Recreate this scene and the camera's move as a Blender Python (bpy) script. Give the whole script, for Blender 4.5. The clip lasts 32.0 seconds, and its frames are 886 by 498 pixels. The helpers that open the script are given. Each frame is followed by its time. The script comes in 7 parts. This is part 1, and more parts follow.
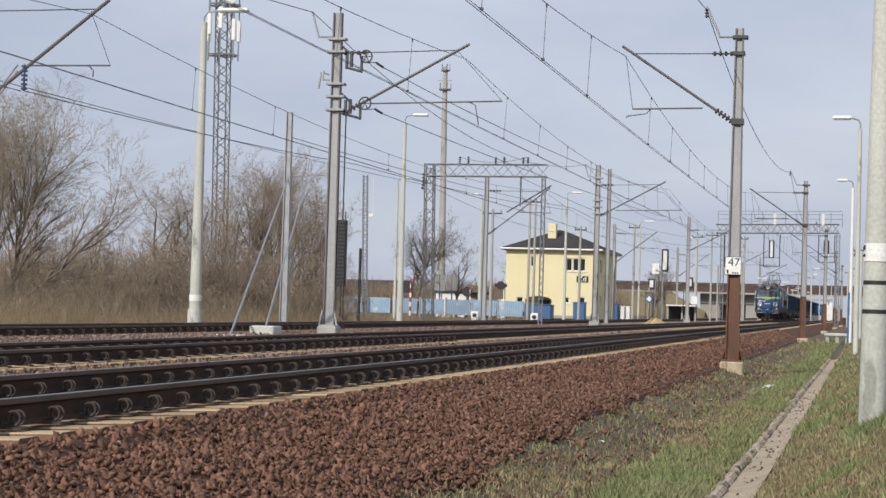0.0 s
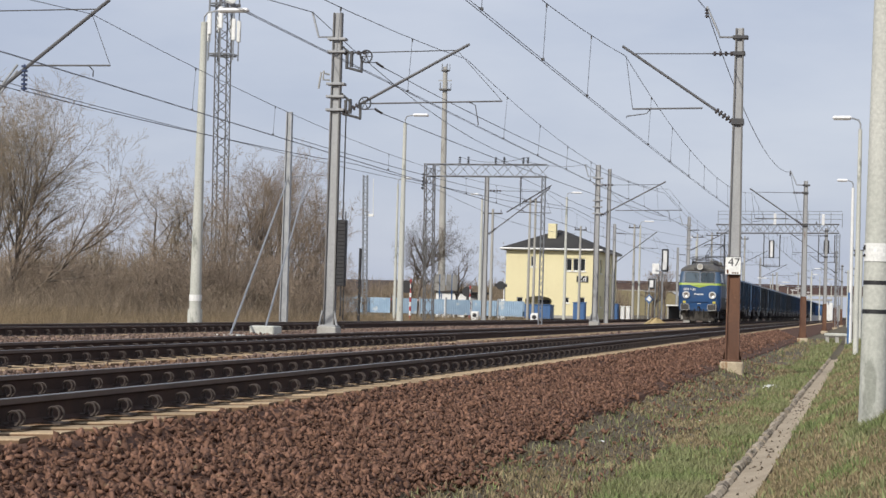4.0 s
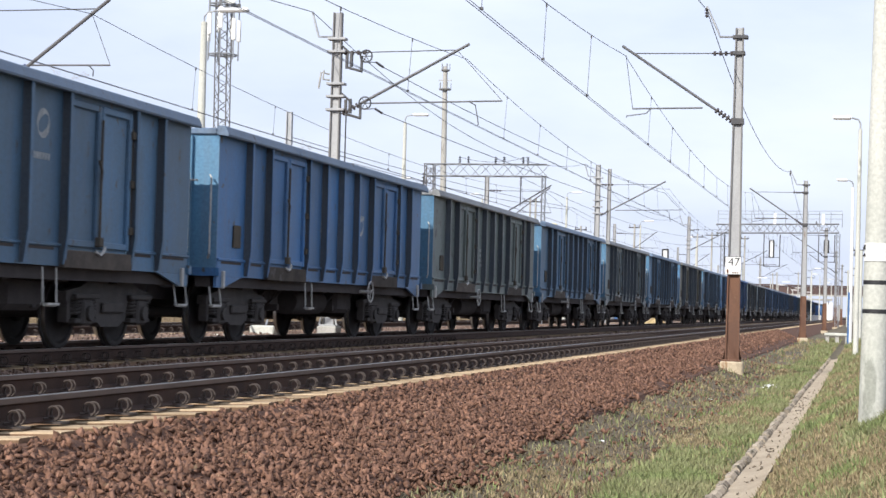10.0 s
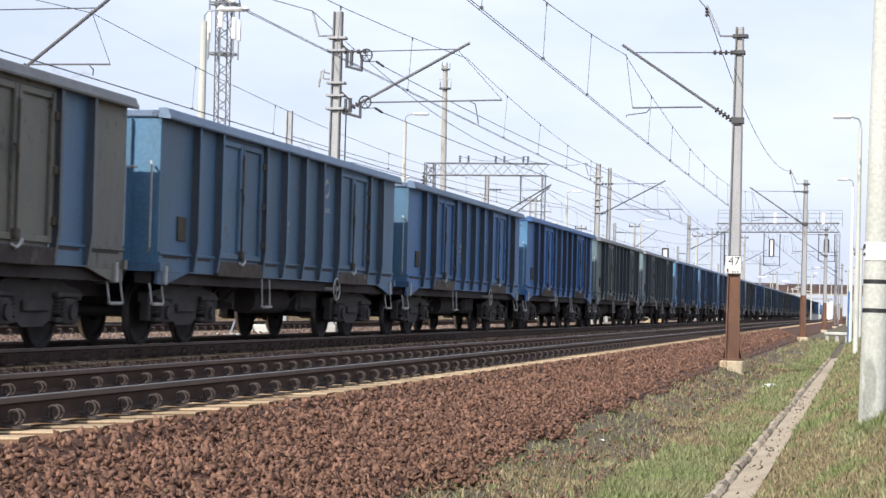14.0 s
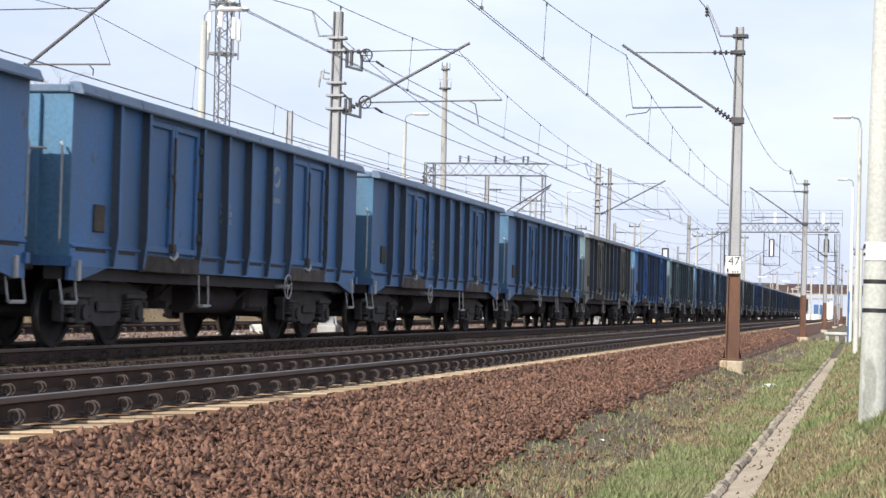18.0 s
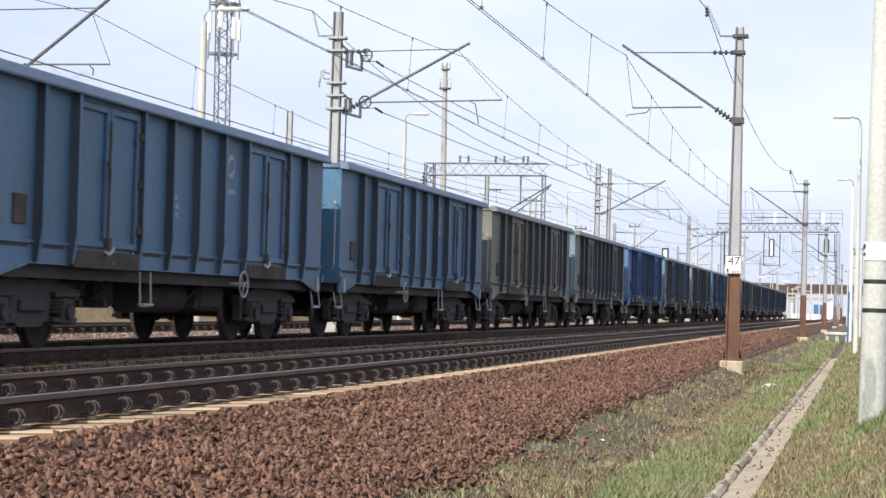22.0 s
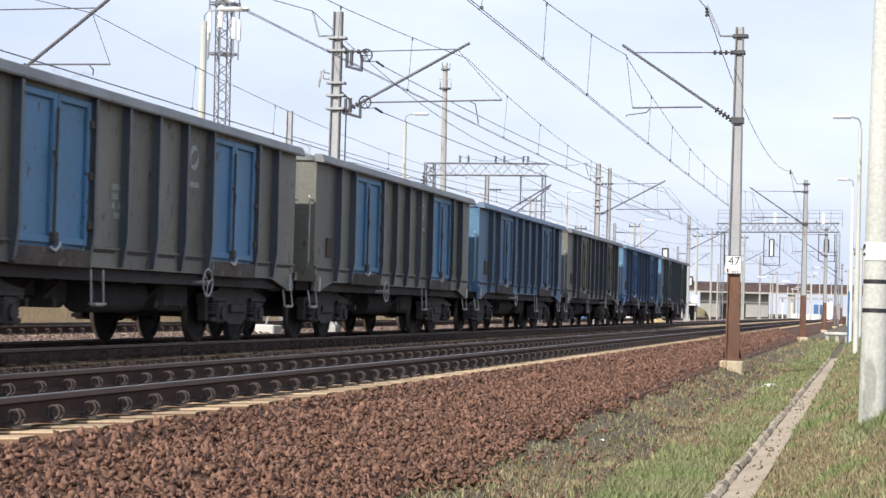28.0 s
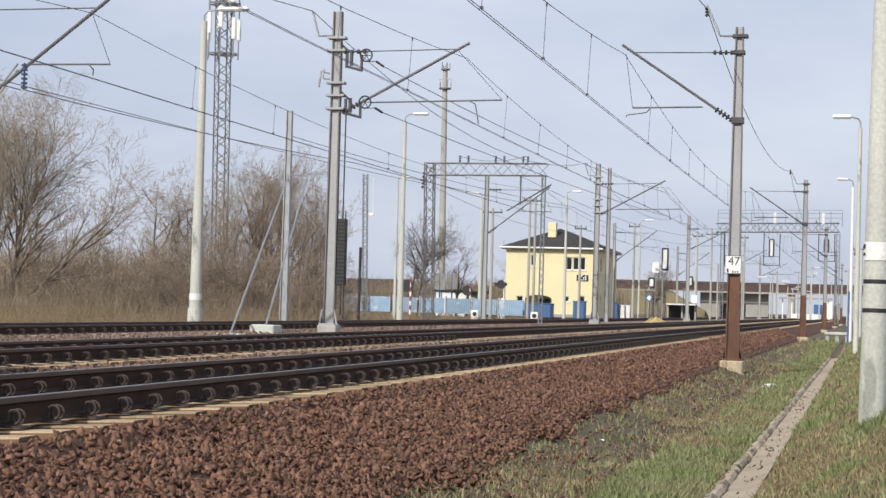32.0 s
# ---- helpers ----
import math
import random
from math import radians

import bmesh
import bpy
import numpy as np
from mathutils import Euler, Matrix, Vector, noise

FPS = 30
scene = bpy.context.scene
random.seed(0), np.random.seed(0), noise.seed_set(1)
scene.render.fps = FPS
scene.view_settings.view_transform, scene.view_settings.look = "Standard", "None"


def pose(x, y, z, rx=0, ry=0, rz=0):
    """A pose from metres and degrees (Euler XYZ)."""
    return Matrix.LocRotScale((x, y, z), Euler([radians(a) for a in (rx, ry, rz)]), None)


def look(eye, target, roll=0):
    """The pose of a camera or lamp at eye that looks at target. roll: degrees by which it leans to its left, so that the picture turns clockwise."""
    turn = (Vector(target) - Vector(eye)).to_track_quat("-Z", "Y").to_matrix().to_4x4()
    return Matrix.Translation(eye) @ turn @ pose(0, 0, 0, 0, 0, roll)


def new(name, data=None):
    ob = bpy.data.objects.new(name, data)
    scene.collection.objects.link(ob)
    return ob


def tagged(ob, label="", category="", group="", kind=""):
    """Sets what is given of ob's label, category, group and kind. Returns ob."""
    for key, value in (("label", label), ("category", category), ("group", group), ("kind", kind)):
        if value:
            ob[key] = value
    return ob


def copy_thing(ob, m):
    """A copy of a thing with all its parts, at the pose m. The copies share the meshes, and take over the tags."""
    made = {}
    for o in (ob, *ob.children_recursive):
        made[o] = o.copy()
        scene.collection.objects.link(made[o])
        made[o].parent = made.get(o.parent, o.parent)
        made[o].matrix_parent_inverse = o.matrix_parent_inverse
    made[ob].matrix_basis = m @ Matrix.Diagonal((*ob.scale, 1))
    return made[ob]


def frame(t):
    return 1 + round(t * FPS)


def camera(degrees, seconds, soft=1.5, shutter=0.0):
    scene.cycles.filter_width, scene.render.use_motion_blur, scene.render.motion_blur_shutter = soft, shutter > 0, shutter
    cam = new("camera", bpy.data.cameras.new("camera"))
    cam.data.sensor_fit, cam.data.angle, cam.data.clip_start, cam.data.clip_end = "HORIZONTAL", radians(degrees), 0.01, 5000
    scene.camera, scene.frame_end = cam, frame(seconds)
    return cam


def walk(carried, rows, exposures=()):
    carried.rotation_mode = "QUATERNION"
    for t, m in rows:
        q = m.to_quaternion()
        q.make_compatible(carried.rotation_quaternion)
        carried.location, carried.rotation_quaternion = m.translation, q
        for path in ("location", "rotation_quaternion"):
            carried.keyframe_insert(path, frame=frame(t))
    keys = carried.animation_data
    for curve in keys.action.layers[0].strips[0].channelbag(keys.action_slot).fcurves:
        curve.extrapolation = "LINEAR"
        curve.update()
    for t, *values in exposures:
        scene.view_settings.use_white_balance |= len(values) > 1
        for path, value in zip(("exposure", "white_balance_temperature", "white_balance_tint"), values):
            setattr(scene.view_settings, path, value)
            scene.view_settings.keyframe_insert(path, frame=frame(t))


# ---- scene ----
# ---- camera ----
EYE = (0.0, 0.0, 0.689)
cam = camera(26.65, 32.0, soft=1.5, shutter=0.08)


def aim(dz):
    return look(EYE, (-22.086, 97.486, EYE[2] + 2.944 + dz), 1.6365)


# stops and white balance: the camera opens up and cools while the dark train fills the picture
EXPOSURES = [(0, 0.07, 6500, 10), (6.5, 0.09, 6500, 10), (7.5, 0.17, 6500, 10), (8.5, 0.50, 6450, 10), (9.0, 0.68, 6420, 11), (10, 0.71, 6400, 11), (30.2, 0.68, 6400, 11),
             (31.0, 0.60, 6420, 11), (31.6, 0.44, 6450, 10), (32, 0.26, 6500, 10)]
walk(cam, [(0, aim(0.06)), (8.5, aim(0.06)), (13.5, aim(0.0)), (32.0, aim(0.0))], EXPOSURES)

# ---- sky and sun ----
SUN_TO = Vector((-0.30, -0.80, 0.58)).normalized()
world = bpy.data.worlds.new("sky")
scene.world = world
world.use_nodes = True
wn = world.node_tree.nodes
wl = world.node_tree.links
sky = wn.new("ShaderNodeTexSky")
sky.sky_type, sky.sun_disc = "NISHITA", False
sky.sun_elevation = math.asin(SUN_TO.z)
sky.sun_rotation = math.atan2(SUN_TO.x, SUN_TO.y)
sky.air_density, sky.dust_density, sky.ozone_density = 1.0, 2.5, 1.0
# thin high cloud that whitens the whole sky, thicker in places
coord = wn.new("ShaderNodeTexCoord")
mapping = wn.new("ShaderNodeMapping")
mapping.inputs["Scale"].default_value = (1.0, 1.0, 3.5)
wl.new(coord.outputs["Generated"], mapping.inputs["Vector"])
cloud = wn.new("ShaderNodeTexNoise")
cloud.inputs["Scale"].default_value, cloud.inputs["Detail"].default_value, cloud.inputs["Roughness"].default_value = 3.6, 7, 0.55
wl.new(mapping.outputs[0], cloud.inputs["Vector"])
cramp = wn.new("ShaderNodeValToRGB")
cramp.color_ramp.elements[0].position, cramp.color_ramp.elements[1].position = 0.35, 0.72
cramp.color_ramp.elements[0].color = (4.70, 5.25, 6.60, 1)
cramp.color_ramp.elements[1].color = (6.28, 6.70, 7.68, 1)
wl.new(cloud.outputs["Fac"], cramp.inputs["Fac"])
veil = wn.new("ShaderNodeMixRGB")
veil.inputs["Fac"].default_value = 0.86
wl.new(sky.outputs[0], veil.inputs["Color1"])
wl.new(cramp.outputs[0], veil.inputs["Color2"])
background = wn["Background"]
background.inputs["Strength"].default_value = 0.1
wl.new(veil.outputs[0], background.inputs["Color"])

sun = new("sun", bpy.data.lights.new("sun", "SUN"))
sun.data.energy, sun.data.angle, sun.data.color = 3.4, radians(0.6), (1.0, 0.95, 0.87)
sun.matrix_world = look(SUN_TO * 100, (0, 0, 0))

# ---- materials ----


def surface(name, base, other=None, scale=4.0, fine=40.0, rough=0.7, metal=0.0, bump=0.15, spot=None, spot_scale=2.0,
            spot_at=0.6, spot_soft=0.08, vary=0.0, mixing=0.5, streak=1.0, bump_scale=None, island=0.0, spec=0.5, wash=None, wash_at=0.5, wash_amount=0.6):
    """A procedural surface: two tones by a broad noise, fine grain, stains of a third colour, fine relief."""
    m = bpy.data.materials.new(name)
    m.use_nodes = True
    n, l = m.node_tree.nodes, m.node_tree.links
    b = n["Principled BSDF"]
    tc = n.new("ShaderNodeTexCoord")
    info = n.new("ShaderNodeObjectInfo")
    shift = n.new("ShaderNodeVectorMath")
    shift.operation = "SCALE"
    shift.inputs[0].default_value = (61.0, 37.0, 83.0)
    l.new(info.outputs["Random"], shift.inputs["Scale"])
    add = n.new("ShaderNodeVectorMath")
    l.new(tc.outputs["Object"], add.inputs[0])
    l.new(shift.outputs[0], add.inputs[1])
    stretch = n.new("ShaderNodeMapping")
    stretch.inputs["Scale"].default_value = (1, 1, 1 / streak)
    l.new(add.outputs[0], stretch.inputs["Vector"])

    def noise_node(s, detail, source):
        t = n.new("ShaderNodeTexNoise")
        t.inputs["Scale"].default_value, t.inputs["Detail"].default_value, t.inputs["Roughness"].default_value = s, detail, 0.6
        l.new(source, t.inputs["Vector"])
        return t.outputs["Fac"]

    def ramp(value, lo, hi):
        r = n.new("ShaderNodeMapRange")
        r.interpolation_type = "SMOOTHSTEP"
        r.inputs["From Min"].default_value, r.inputs["From Max"].default_value = lo, hi
        l.new(value, r.inputs["Value"])
        return r.outputs[0]

    def blend(fac, c1, c2):
        x = n.new("ShaderNodeMixRGB")
        for sock, c in ((x.inputs["Fac"], fac), (x.inputs["Color1"], c1), (x.inputs["Color2"], c2)):
            if isinstance(c, (int, float)):
                sock.default_value = c
            elif isinstance(c, tuple):
                sock.default_value = (*c, 1)
            else:
                l.new(c, sock)
        return x.outputs[0]

    other = other or tuple(v * 0.7 for v in base)
    broad = noise_node(scale, 4, stretch.outputs[0])
    grain = noise_node(fine, 3, add.outputs[0])
    color = blend(ramp(broad, 0.5 - mixing / 2, 0.5 + mixing / 2), base, other)
    if spot:
        color = blend(ramp(noise_node(spot_scale, 6, stretch.outputs[0]), spot_at, spot_at + spot_soft), color, spot)
    if wash:
        # thin dirty runs down the sheet
        runs = n.new("ShaderNodeMapping")
        runs.inputs["Scale"].default_value = (1, 1, 0.07)
        l.new(add.outputs[0], runs.inputs["Vector"])
        amount_of = n.new("ShaderNodeMath")
        amount_of.operation = "MULTIPLY"
        amount_of.inputs[1].default_value = wash_amount
        l.new(ramp(noise_node(7.0, 5, runs.outputs[0]), wash_at, wash_at + 0.28), amount_of.inputs[0])
        color = blend(amount_of.outputs[0], color, wash)
    hsv = n.new("ShaderNodeHueSaturation")
    value = n.new("ShaderNodeMath")
    value.operation = "MULTIPLY_ADD"
    value.inputs[1].default_value, value.inputs[2].default_value = 0.7, 0.65
    l.new(grain, value.inputs[0])
    out = value.outputs[0]
    if vary or island:
        r = n.new("ShaderNodeMapRange")
        amount = vary or island
        r.inputs["To Min"].default_value, r.inputs["To Max"].default_value = 1 - amount, 1 + amount
        l.new(info.outputs["Random"] if vary else n.new("ShaderNodeNewGeometry").outputs["Random Per Island"], r.inputs["Value"])
        mul = n.new("ShaderNodeMath")
        mul.operation = "MULTIPLY"
        l.new(out, mul.inputs[0])
        l.new(r.outputs[0], mul.inputs[1])
        out = mul.outputs[0]
    l.new(out, hsv.inputs["Value"])
    l.new(color, hsv.inputs["Color"])
    l.new(hsv.outputs[0], b.inputs["Base Color"])
    rr = n.new("ShaderNodeMapRange")
    rr.inputs["To Min"].default_value, rr.inputs["To Max"].default_value = max(rough - 0.12, 0.02), min(rough + 0.12, 1)
    l.new(grain, rr.inputs["Value"])
    l.new(rr.outputs[0], b.inputs["Roughness"])
    b.inputs["Metallic"].default_value = metal
    b.inputs["Specular IOR Level"].default_value = min(spec, 0.1) if rough >= 0.85 else spec
    if bump:
        bp = n.new("ShaderNodeBump")
        bp.inputs["Strength"].default_value = bump
        bp.inputs["Distance"].default_value = 0.02
        l.new(noise_node(bump_scale or fine, 4, add.outputs[0]), bp.inputs["Height"])
        l.new(bp.outputs[0], b.inputs["Normal"])
    return m


def plain(name, color, rough=0.5, metal=0.0):
    m = bpy.data.materials.new(name)
    m.use_nodes = True
    b = m.node_tree.nodes["Principled BSDF"]
    b.inputs["Base Color"].default_value, b.inputs["Roughness"].default_value, b.inputs["Metallic"].default_value = (*color, 1), rough, metal
    return m


def glowing(name, color, strength):
    m = plain(name, color)
    b = m.node_tree.nodes["Principled BSDF"]
    b.inputs["Emission Color"].default_value, b.inputs["Emission Strength"].default_value = (*color, 1), strength
    return m


CONCRETE = surface("weathered concrete", (0.42, 0.41, 0.38), (0.33, 0.32, 0.29), 1.2, 30, 0.85, bump=0.3, spot=(0.22, 0.21, 0.19), spot_scale=1.5, spot_at=0.62, streak=3)
PALE_CONCRETE = surface("pale concrete", (0.55, 0.55, 0.50), (0.44, 0.45, 0.40), 1.0, 25, 0.85, bump=0.35, spot=(0.30, 0.31, 0.27), spot_scale=2.2, spot_at=0.6, streak=3)
SLEEPER_SIDE = surface("brown sleeper side", (0.195, 0.124, 0.077), (0.140, 0.088, 0.057), 4, 45, 0.95, bump=0.3, vary=0.2)
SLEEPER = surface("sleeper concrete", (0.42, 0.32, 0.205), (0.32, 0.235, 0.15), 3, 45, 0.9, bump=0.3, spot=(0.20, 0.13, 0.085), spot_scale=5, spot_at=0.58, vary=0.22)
RAIL_SIDE = surface("rusty rail steel", (0.070, 0.043, 0.033), (0.042, 0.029, 0.025), 2.5, 60, 0.8, bump=0.2, spec=0.12)
RAIL_HEAD = surface("dusty rail head", (0.115, 0.078, 0.060), (0.080, 0.056, 0.045), 2, 60, 0.8, metal=0.0, bump=0.08)
RAIL_TOP = surface("polished rail steel", (0.27, 0.255, 0.245), (0.20, 0.19, 0.18), 1.5, 90, 0.42, metal=0.9, bump=0.03)
CLIP = surface("rusty clip", (0.085, 0.065, 0.055), (0.05, 0.04, 0.035), 20, 120, 0.7, metal=0.3, bump=0.2)
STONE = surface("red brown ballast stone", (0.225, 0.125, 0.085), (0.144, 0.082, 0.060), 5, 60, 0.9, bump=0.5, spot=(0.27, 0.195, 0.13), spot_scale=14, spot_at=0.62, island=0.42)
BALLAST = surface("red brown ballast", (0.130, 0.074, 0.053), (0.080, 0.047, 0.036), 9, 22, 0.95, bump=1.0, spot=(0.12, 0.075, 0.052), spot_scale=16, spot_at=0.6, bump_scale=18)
GREY_STONE = surface("grey ballast stone", (0.25, 0.185, 0.150), (0.165, 0.120, 0.100), 9, 22, 0.95, bump=1.0, spot=(0.16, 0.12, 0.10), spot_scale=12, spot_at=0.55, bump_scale=18)
SOIL = surface("grassy soil", (0.150, 0.122, 0.088), (0.100, 0.090, 0.062), 0.9, 18, 0.95, bump=0.9, spot=(0.090, 0.080, 0.068), spot_scale=0.8, spot_at=0.6, spot_soft=0.1, bump_scale=9)
GRASS = surface("grass blades", (0.150, 0.192, 0.066), (0.225, 0.222, 0.112), 0.9, 6, 0.8, bump=0, mixing=0.35, island=0.35)
DARK = surface("black grimy steel", (0.018, 0.016, 0.015), (0.028, 0.024, 0.021), 3, 40, 0.8, bump=0.15, spec=0.15)
GREASE = surface("greasy brown black steel", (0.050, 0.047, 0.046), (0.075, 0.068, 0.064), 4, 50, 0.75, bump=0.15, spec=0.12)
GALVANISED = surface("galvanised steel", (0.36, 0.37, 0.38), (0.27, 0.28, 0.29), 3, 40, 0.5, metal=0.5, bump=0.05, spot=(0.17, 0.15, 0.13), spot_scale=4, spot_at=0.66)
FOUNDATION = surface("rust-stained warm concrete", (0.50, 0.42, 0.30), (0.40, 0.33, 0.235), 2.5, 30, 0.9, bump=0.3, spot=(0.30, 0.19, 0.11), spot_scale=3, spot_at=0.56, streak=3)
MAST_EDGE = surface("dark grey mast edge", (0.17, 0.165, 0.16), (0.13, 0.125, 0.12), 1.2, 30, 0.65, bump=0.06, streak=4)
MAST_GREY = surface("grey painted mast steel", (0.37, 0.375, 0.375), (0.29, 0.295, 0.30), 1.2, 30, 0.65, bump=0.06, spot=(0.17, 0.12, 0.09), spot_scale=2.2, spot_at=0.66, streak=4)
RUSTY = surface("rust brown painted steel", (0.155, 0.075, 0.042), (0.105, 0.052, 0.033), 2, 30, 0.8, bump=0.15, spot=(0.20, 0.12, 0.07), spot_scale=5, spot_at=0.6, streak=3)
DARK_STEEL = surface("dark grey steel", (0.060, 0.062, 0.068), (0.085, 0.082, 0.080), 4, 40, 0.6, metal=0.4, bump=0.08)
COPPER = surface("weathered wire", (0.10, 0.105, 0.12), (0.13, 0.13, 0.14), 3, 20, 0.5, metal=0.3, bump=0)
INSULATOR = surface("brown porcelain", (0.055, 0.042, 0.038), (0.04, 0.033, 0.032), 6, 40, 0.3, bump=0)
WHITE = surface("white paint", (0.78, 0.78, 0.76), (0.70, 0.70, 0.67), 2, 30, 0.5, bump=0.02)
BLACK = plain("black paint", (0.02, 0.02, 0.022), 0.6)
CREAM = surface("letter white", (0.62, 0.63, 0.62), (0.5, 0.5, 0.5), 6, 40, 0.6, bump=0)

# ---- small modelling helpers ----


def box(bm, x0, x1, y0, y1, z0, z1, bevel=0.0):
    made = bmesh.ops.create_cube(bm, size=1.0, matrix=Matrix.LocRotScale(((x0 + x1) / 2, (y0 + y1) / 2, (z0 + z1) / 2), None, (abs(x1 - x0), abs(y1 - y0), abs(z1 - z0))))
    if bevel:
        edges = list({e for v in made["verts"] for e in v.link_edges})
        bmesh.ops.bevel(bm, geom=edges, offset=bevel, segments=1, affect="EDGES")
    return bm


def rod(bm, a, b, r0, r1=None, seg=6, caps=True):
    """A straight, maybe tapered, round bar from a to b."""
    a, b = Vector(a), Vector(b)
    d = b - a
    if d.length < 1e-6:
        return bm
    m = Matrix.Translation((a + b) / 2) @ d.to_track_quat("Z", "Y").to_matrix().to_4x4()
    bmesh.ops.create_cone(bm, cap_ends=caps, segments=seg, radius1=r0, radius2=r0 if r1 is None else r1, depth=d.length, matrix=m)
    return bm


def bent(bm, points, r, seg=6):
    """A bar that follows several points."""
    pts = [Vector(p) for p in points]
    loops = []
    for k, p in enumerate(pts):
        t = (pts[min(k + 1, len(pts) - 1)] - pts[max(k - 1, 0)]).normalized()
        u = t.orthogonal().normalized() if not loops else (last - t * last.dot(t)).normalized()
        last = u
        v = t.cross(u)
        loops.append([bm.verts.new(p + r * (math.cos(i * math.tau / seg) * u + math.sin(i * math.tau / seg) * v)) for i in range(seg)])
    for lo, hi in zip(loops, loops[1:]):
        for i in range(seg):
            j = (i + 1) % seg
            bm.faces.new((lo[i], lo[j], hi[j], hi[i]))
    bm.faces.new(loops[0][::-1])
    bm.faces.new(loops[-1])
    return bm


def disc(bm, centre, axis, r, thick, seg=20, r2=None):
    axis = Vector(axis).normalized()
    c = Vector(centre)
    return rod(bm, c - axis * thick / 2, c + axis * thick / 2, r, r if r2 is None else r2, seg)


def ring(bm, centre, axis, r, thick, seg=16, tube=5):
    axis = Vector(axis).normalized()
    q = axis.to_track_quat("Z", "Y")
    pts = [Vector(centre) + q @ Vector((r * math.cos(a), r * math.sin(a), 0)) for a in [i * math.tau / seg for i in range(seg + 1)]]
    return bent(bm, pts, thick, tube)


def extrude_profile(bm, profile, y0, y1, cuts=1):
    """A profile of (x, z) points drawn along y."""
    rows = []
    for k in range(cuts + 1):
        y = y0 + (y1 - y0) * k / cuts
        rows.append([bm.verts.new((x, y, z)) for x, z in profile])
    for a, b in zip(rows, rows[1:]):
        for i in range(len(profile)):
            j = (i + 1) % len(profile)
            bm.faces.new((a[i], a[j], b[j], b[i]))
    bm.faces.new(rows[0])
    bm.faces.new(rows[-1][::-1])
    return bm


def lathe(bm, centre, profile, seg=24):
    """A round shell about the y axis from (radius, offset) points."""
    c = Vector(centre)
    rows = [[bm.verts.new(c + Vector((r * math.cos(i * math.tau / seg), dy, r * math.sin(i * math.tau / seg)))) for i in range(seg)] for r, dy in profile]
    for lo, hi in zip(rows, rows[1:]):
        for i in range(seg):
            j = (i + 1) % seg
            bm.faces.new((lo[i], lo[j], hi[j], hi[i]))
    return bm


def mesh_of(name, bm, material, smooth=False):
    bmesh.ops.recalc_face_normals(bm, faces=bm.faces)
    me = bpy.data.meshes.new(name)
    bm.to_mesh(me)
    bm.free()
    me.materials.append(material)
    if smooth:
        for p in me.polygons:
            p.use_smooth = True
        me.set_sharp_from_angle(angle=radians(40))
    return me


def part(name, bm, material, parent, label="", smooth=False):
    ob = new(name, mesh_of(name, bm, material, smooth))
    ob.parent = parent
    if label:
        ob["label"] = label
    return ob


def share(name, me, parent, m=None, label=""):
    """One more object on a mesh that is already there."""
    ob = new(name, me)
    ob.parent = parent
    if m is not None:
        ob.matrix_local = m
    if label:
        ob["label"] = label
    return ob


def thing(name, label, category, group="", kind="", at=None):
    ob = new(name)
    ob.empty_display_size = 0.2
    if at is not None:
        ob.matrix_basis = at
    return tagged(ob, label, category, group, kind)


def raw(name, verts, faces, material):
    me = bpy.data.meshes.new(name)
    me.from_pydata(verts, [], faces)
    me.materials.append(material)
    return me


def repaint(ob, material):
    ob.material_slots[0].link = "OBJECT"
    ob.material_slots[0].material = material


B = bmesh.new
X1, X2, X3 = -6.1675, -10.7175, -17.65      # axes of the three tracks

# ---- ground ----


def ground_height(x, y):
    """The formation, the drain strip and the rising verge."""
    pts = ((-400, 0.2), (-60, -0.2), (-28, -0.45), (-20.5, -0.50), (-19.3, -0.40), (-5.6, -0.46), (-4.0, -0.665), (-3.4, -0.79), (-2.9, -0.90), (-1.6, -0.90), (-1.30, -0.90), (-1.20, -0.99), (-0.95, -0.99), (-0.84, -0.83), (-0.55, -0.72), (0.3, -0.32), (1.6, 0.0), (4, 0.25), (12, 0.4), (300, 0.5))
    for (xa, za), (xb, zb) in zip(pts, pts[1:]):
        if xa <= x <= xb:
            z = za + (zb - za) * (x - xa) / (xb - xa)
            break
    far = min(max((y - 60) / 60, 0), 1)
    z += 0.11 * min(max((y - 16) / 30, 0), 1) * math.exp(-((x + 4.0) / 0.42) ** 2)
    if x > -3.2:
        z = z * (1 - far) + (-0.65) * far
    return z + 0.035 * noise.noise(Vector((x * 1.3, y * 0.9, 0))) * (1 if -4.5 < x < 8 else 0.3)


def build_ground():
    xs = [-2500, -900, -400, -200, -100, -60, -45, -35, -28, -24, -22, -20.5, -19.9, -19.3, -12, -6, -4.9, -4.4] + [-4.1 + 0.17 * i for i in range(17)] + [-1.30, -1.20, -1.07, -0.95, -0.84, -0.74] + [-0.63 + 0.17 * i for i in range(29)] + [4.6, 6, 8, 12, 20, 50, 120, 300, 900, 2500]
    ys = [-200, -60, -20, 0, 4] + [7 + 0.4 * i for i in range(80)] + [40 + 1.5 * i for i in range(40)] + [102, 110, 120, 140, 170, 200, 260, 340, 500, 800, 1400, 2600]
    verts = [(x, y, ground_height(min(max(x, -400), 300), y)) for y in ys for x in xs]
    w = len(xs)
    faces = [(j * w + i, j * w + i + 1, (j + 1) * w + i + 1, (j + 1) * w + i) for j in range(len(ys) - 1) for i in range(w - 1)]
    me = raw("ground", verts, faces, SOIL)
    for p in me.polygons:
        p.use_smooth = True
    tagged(new("ground", me), "brown and green grassy railway ground beside the ballast", "ground", kind="structure")


build_ground()


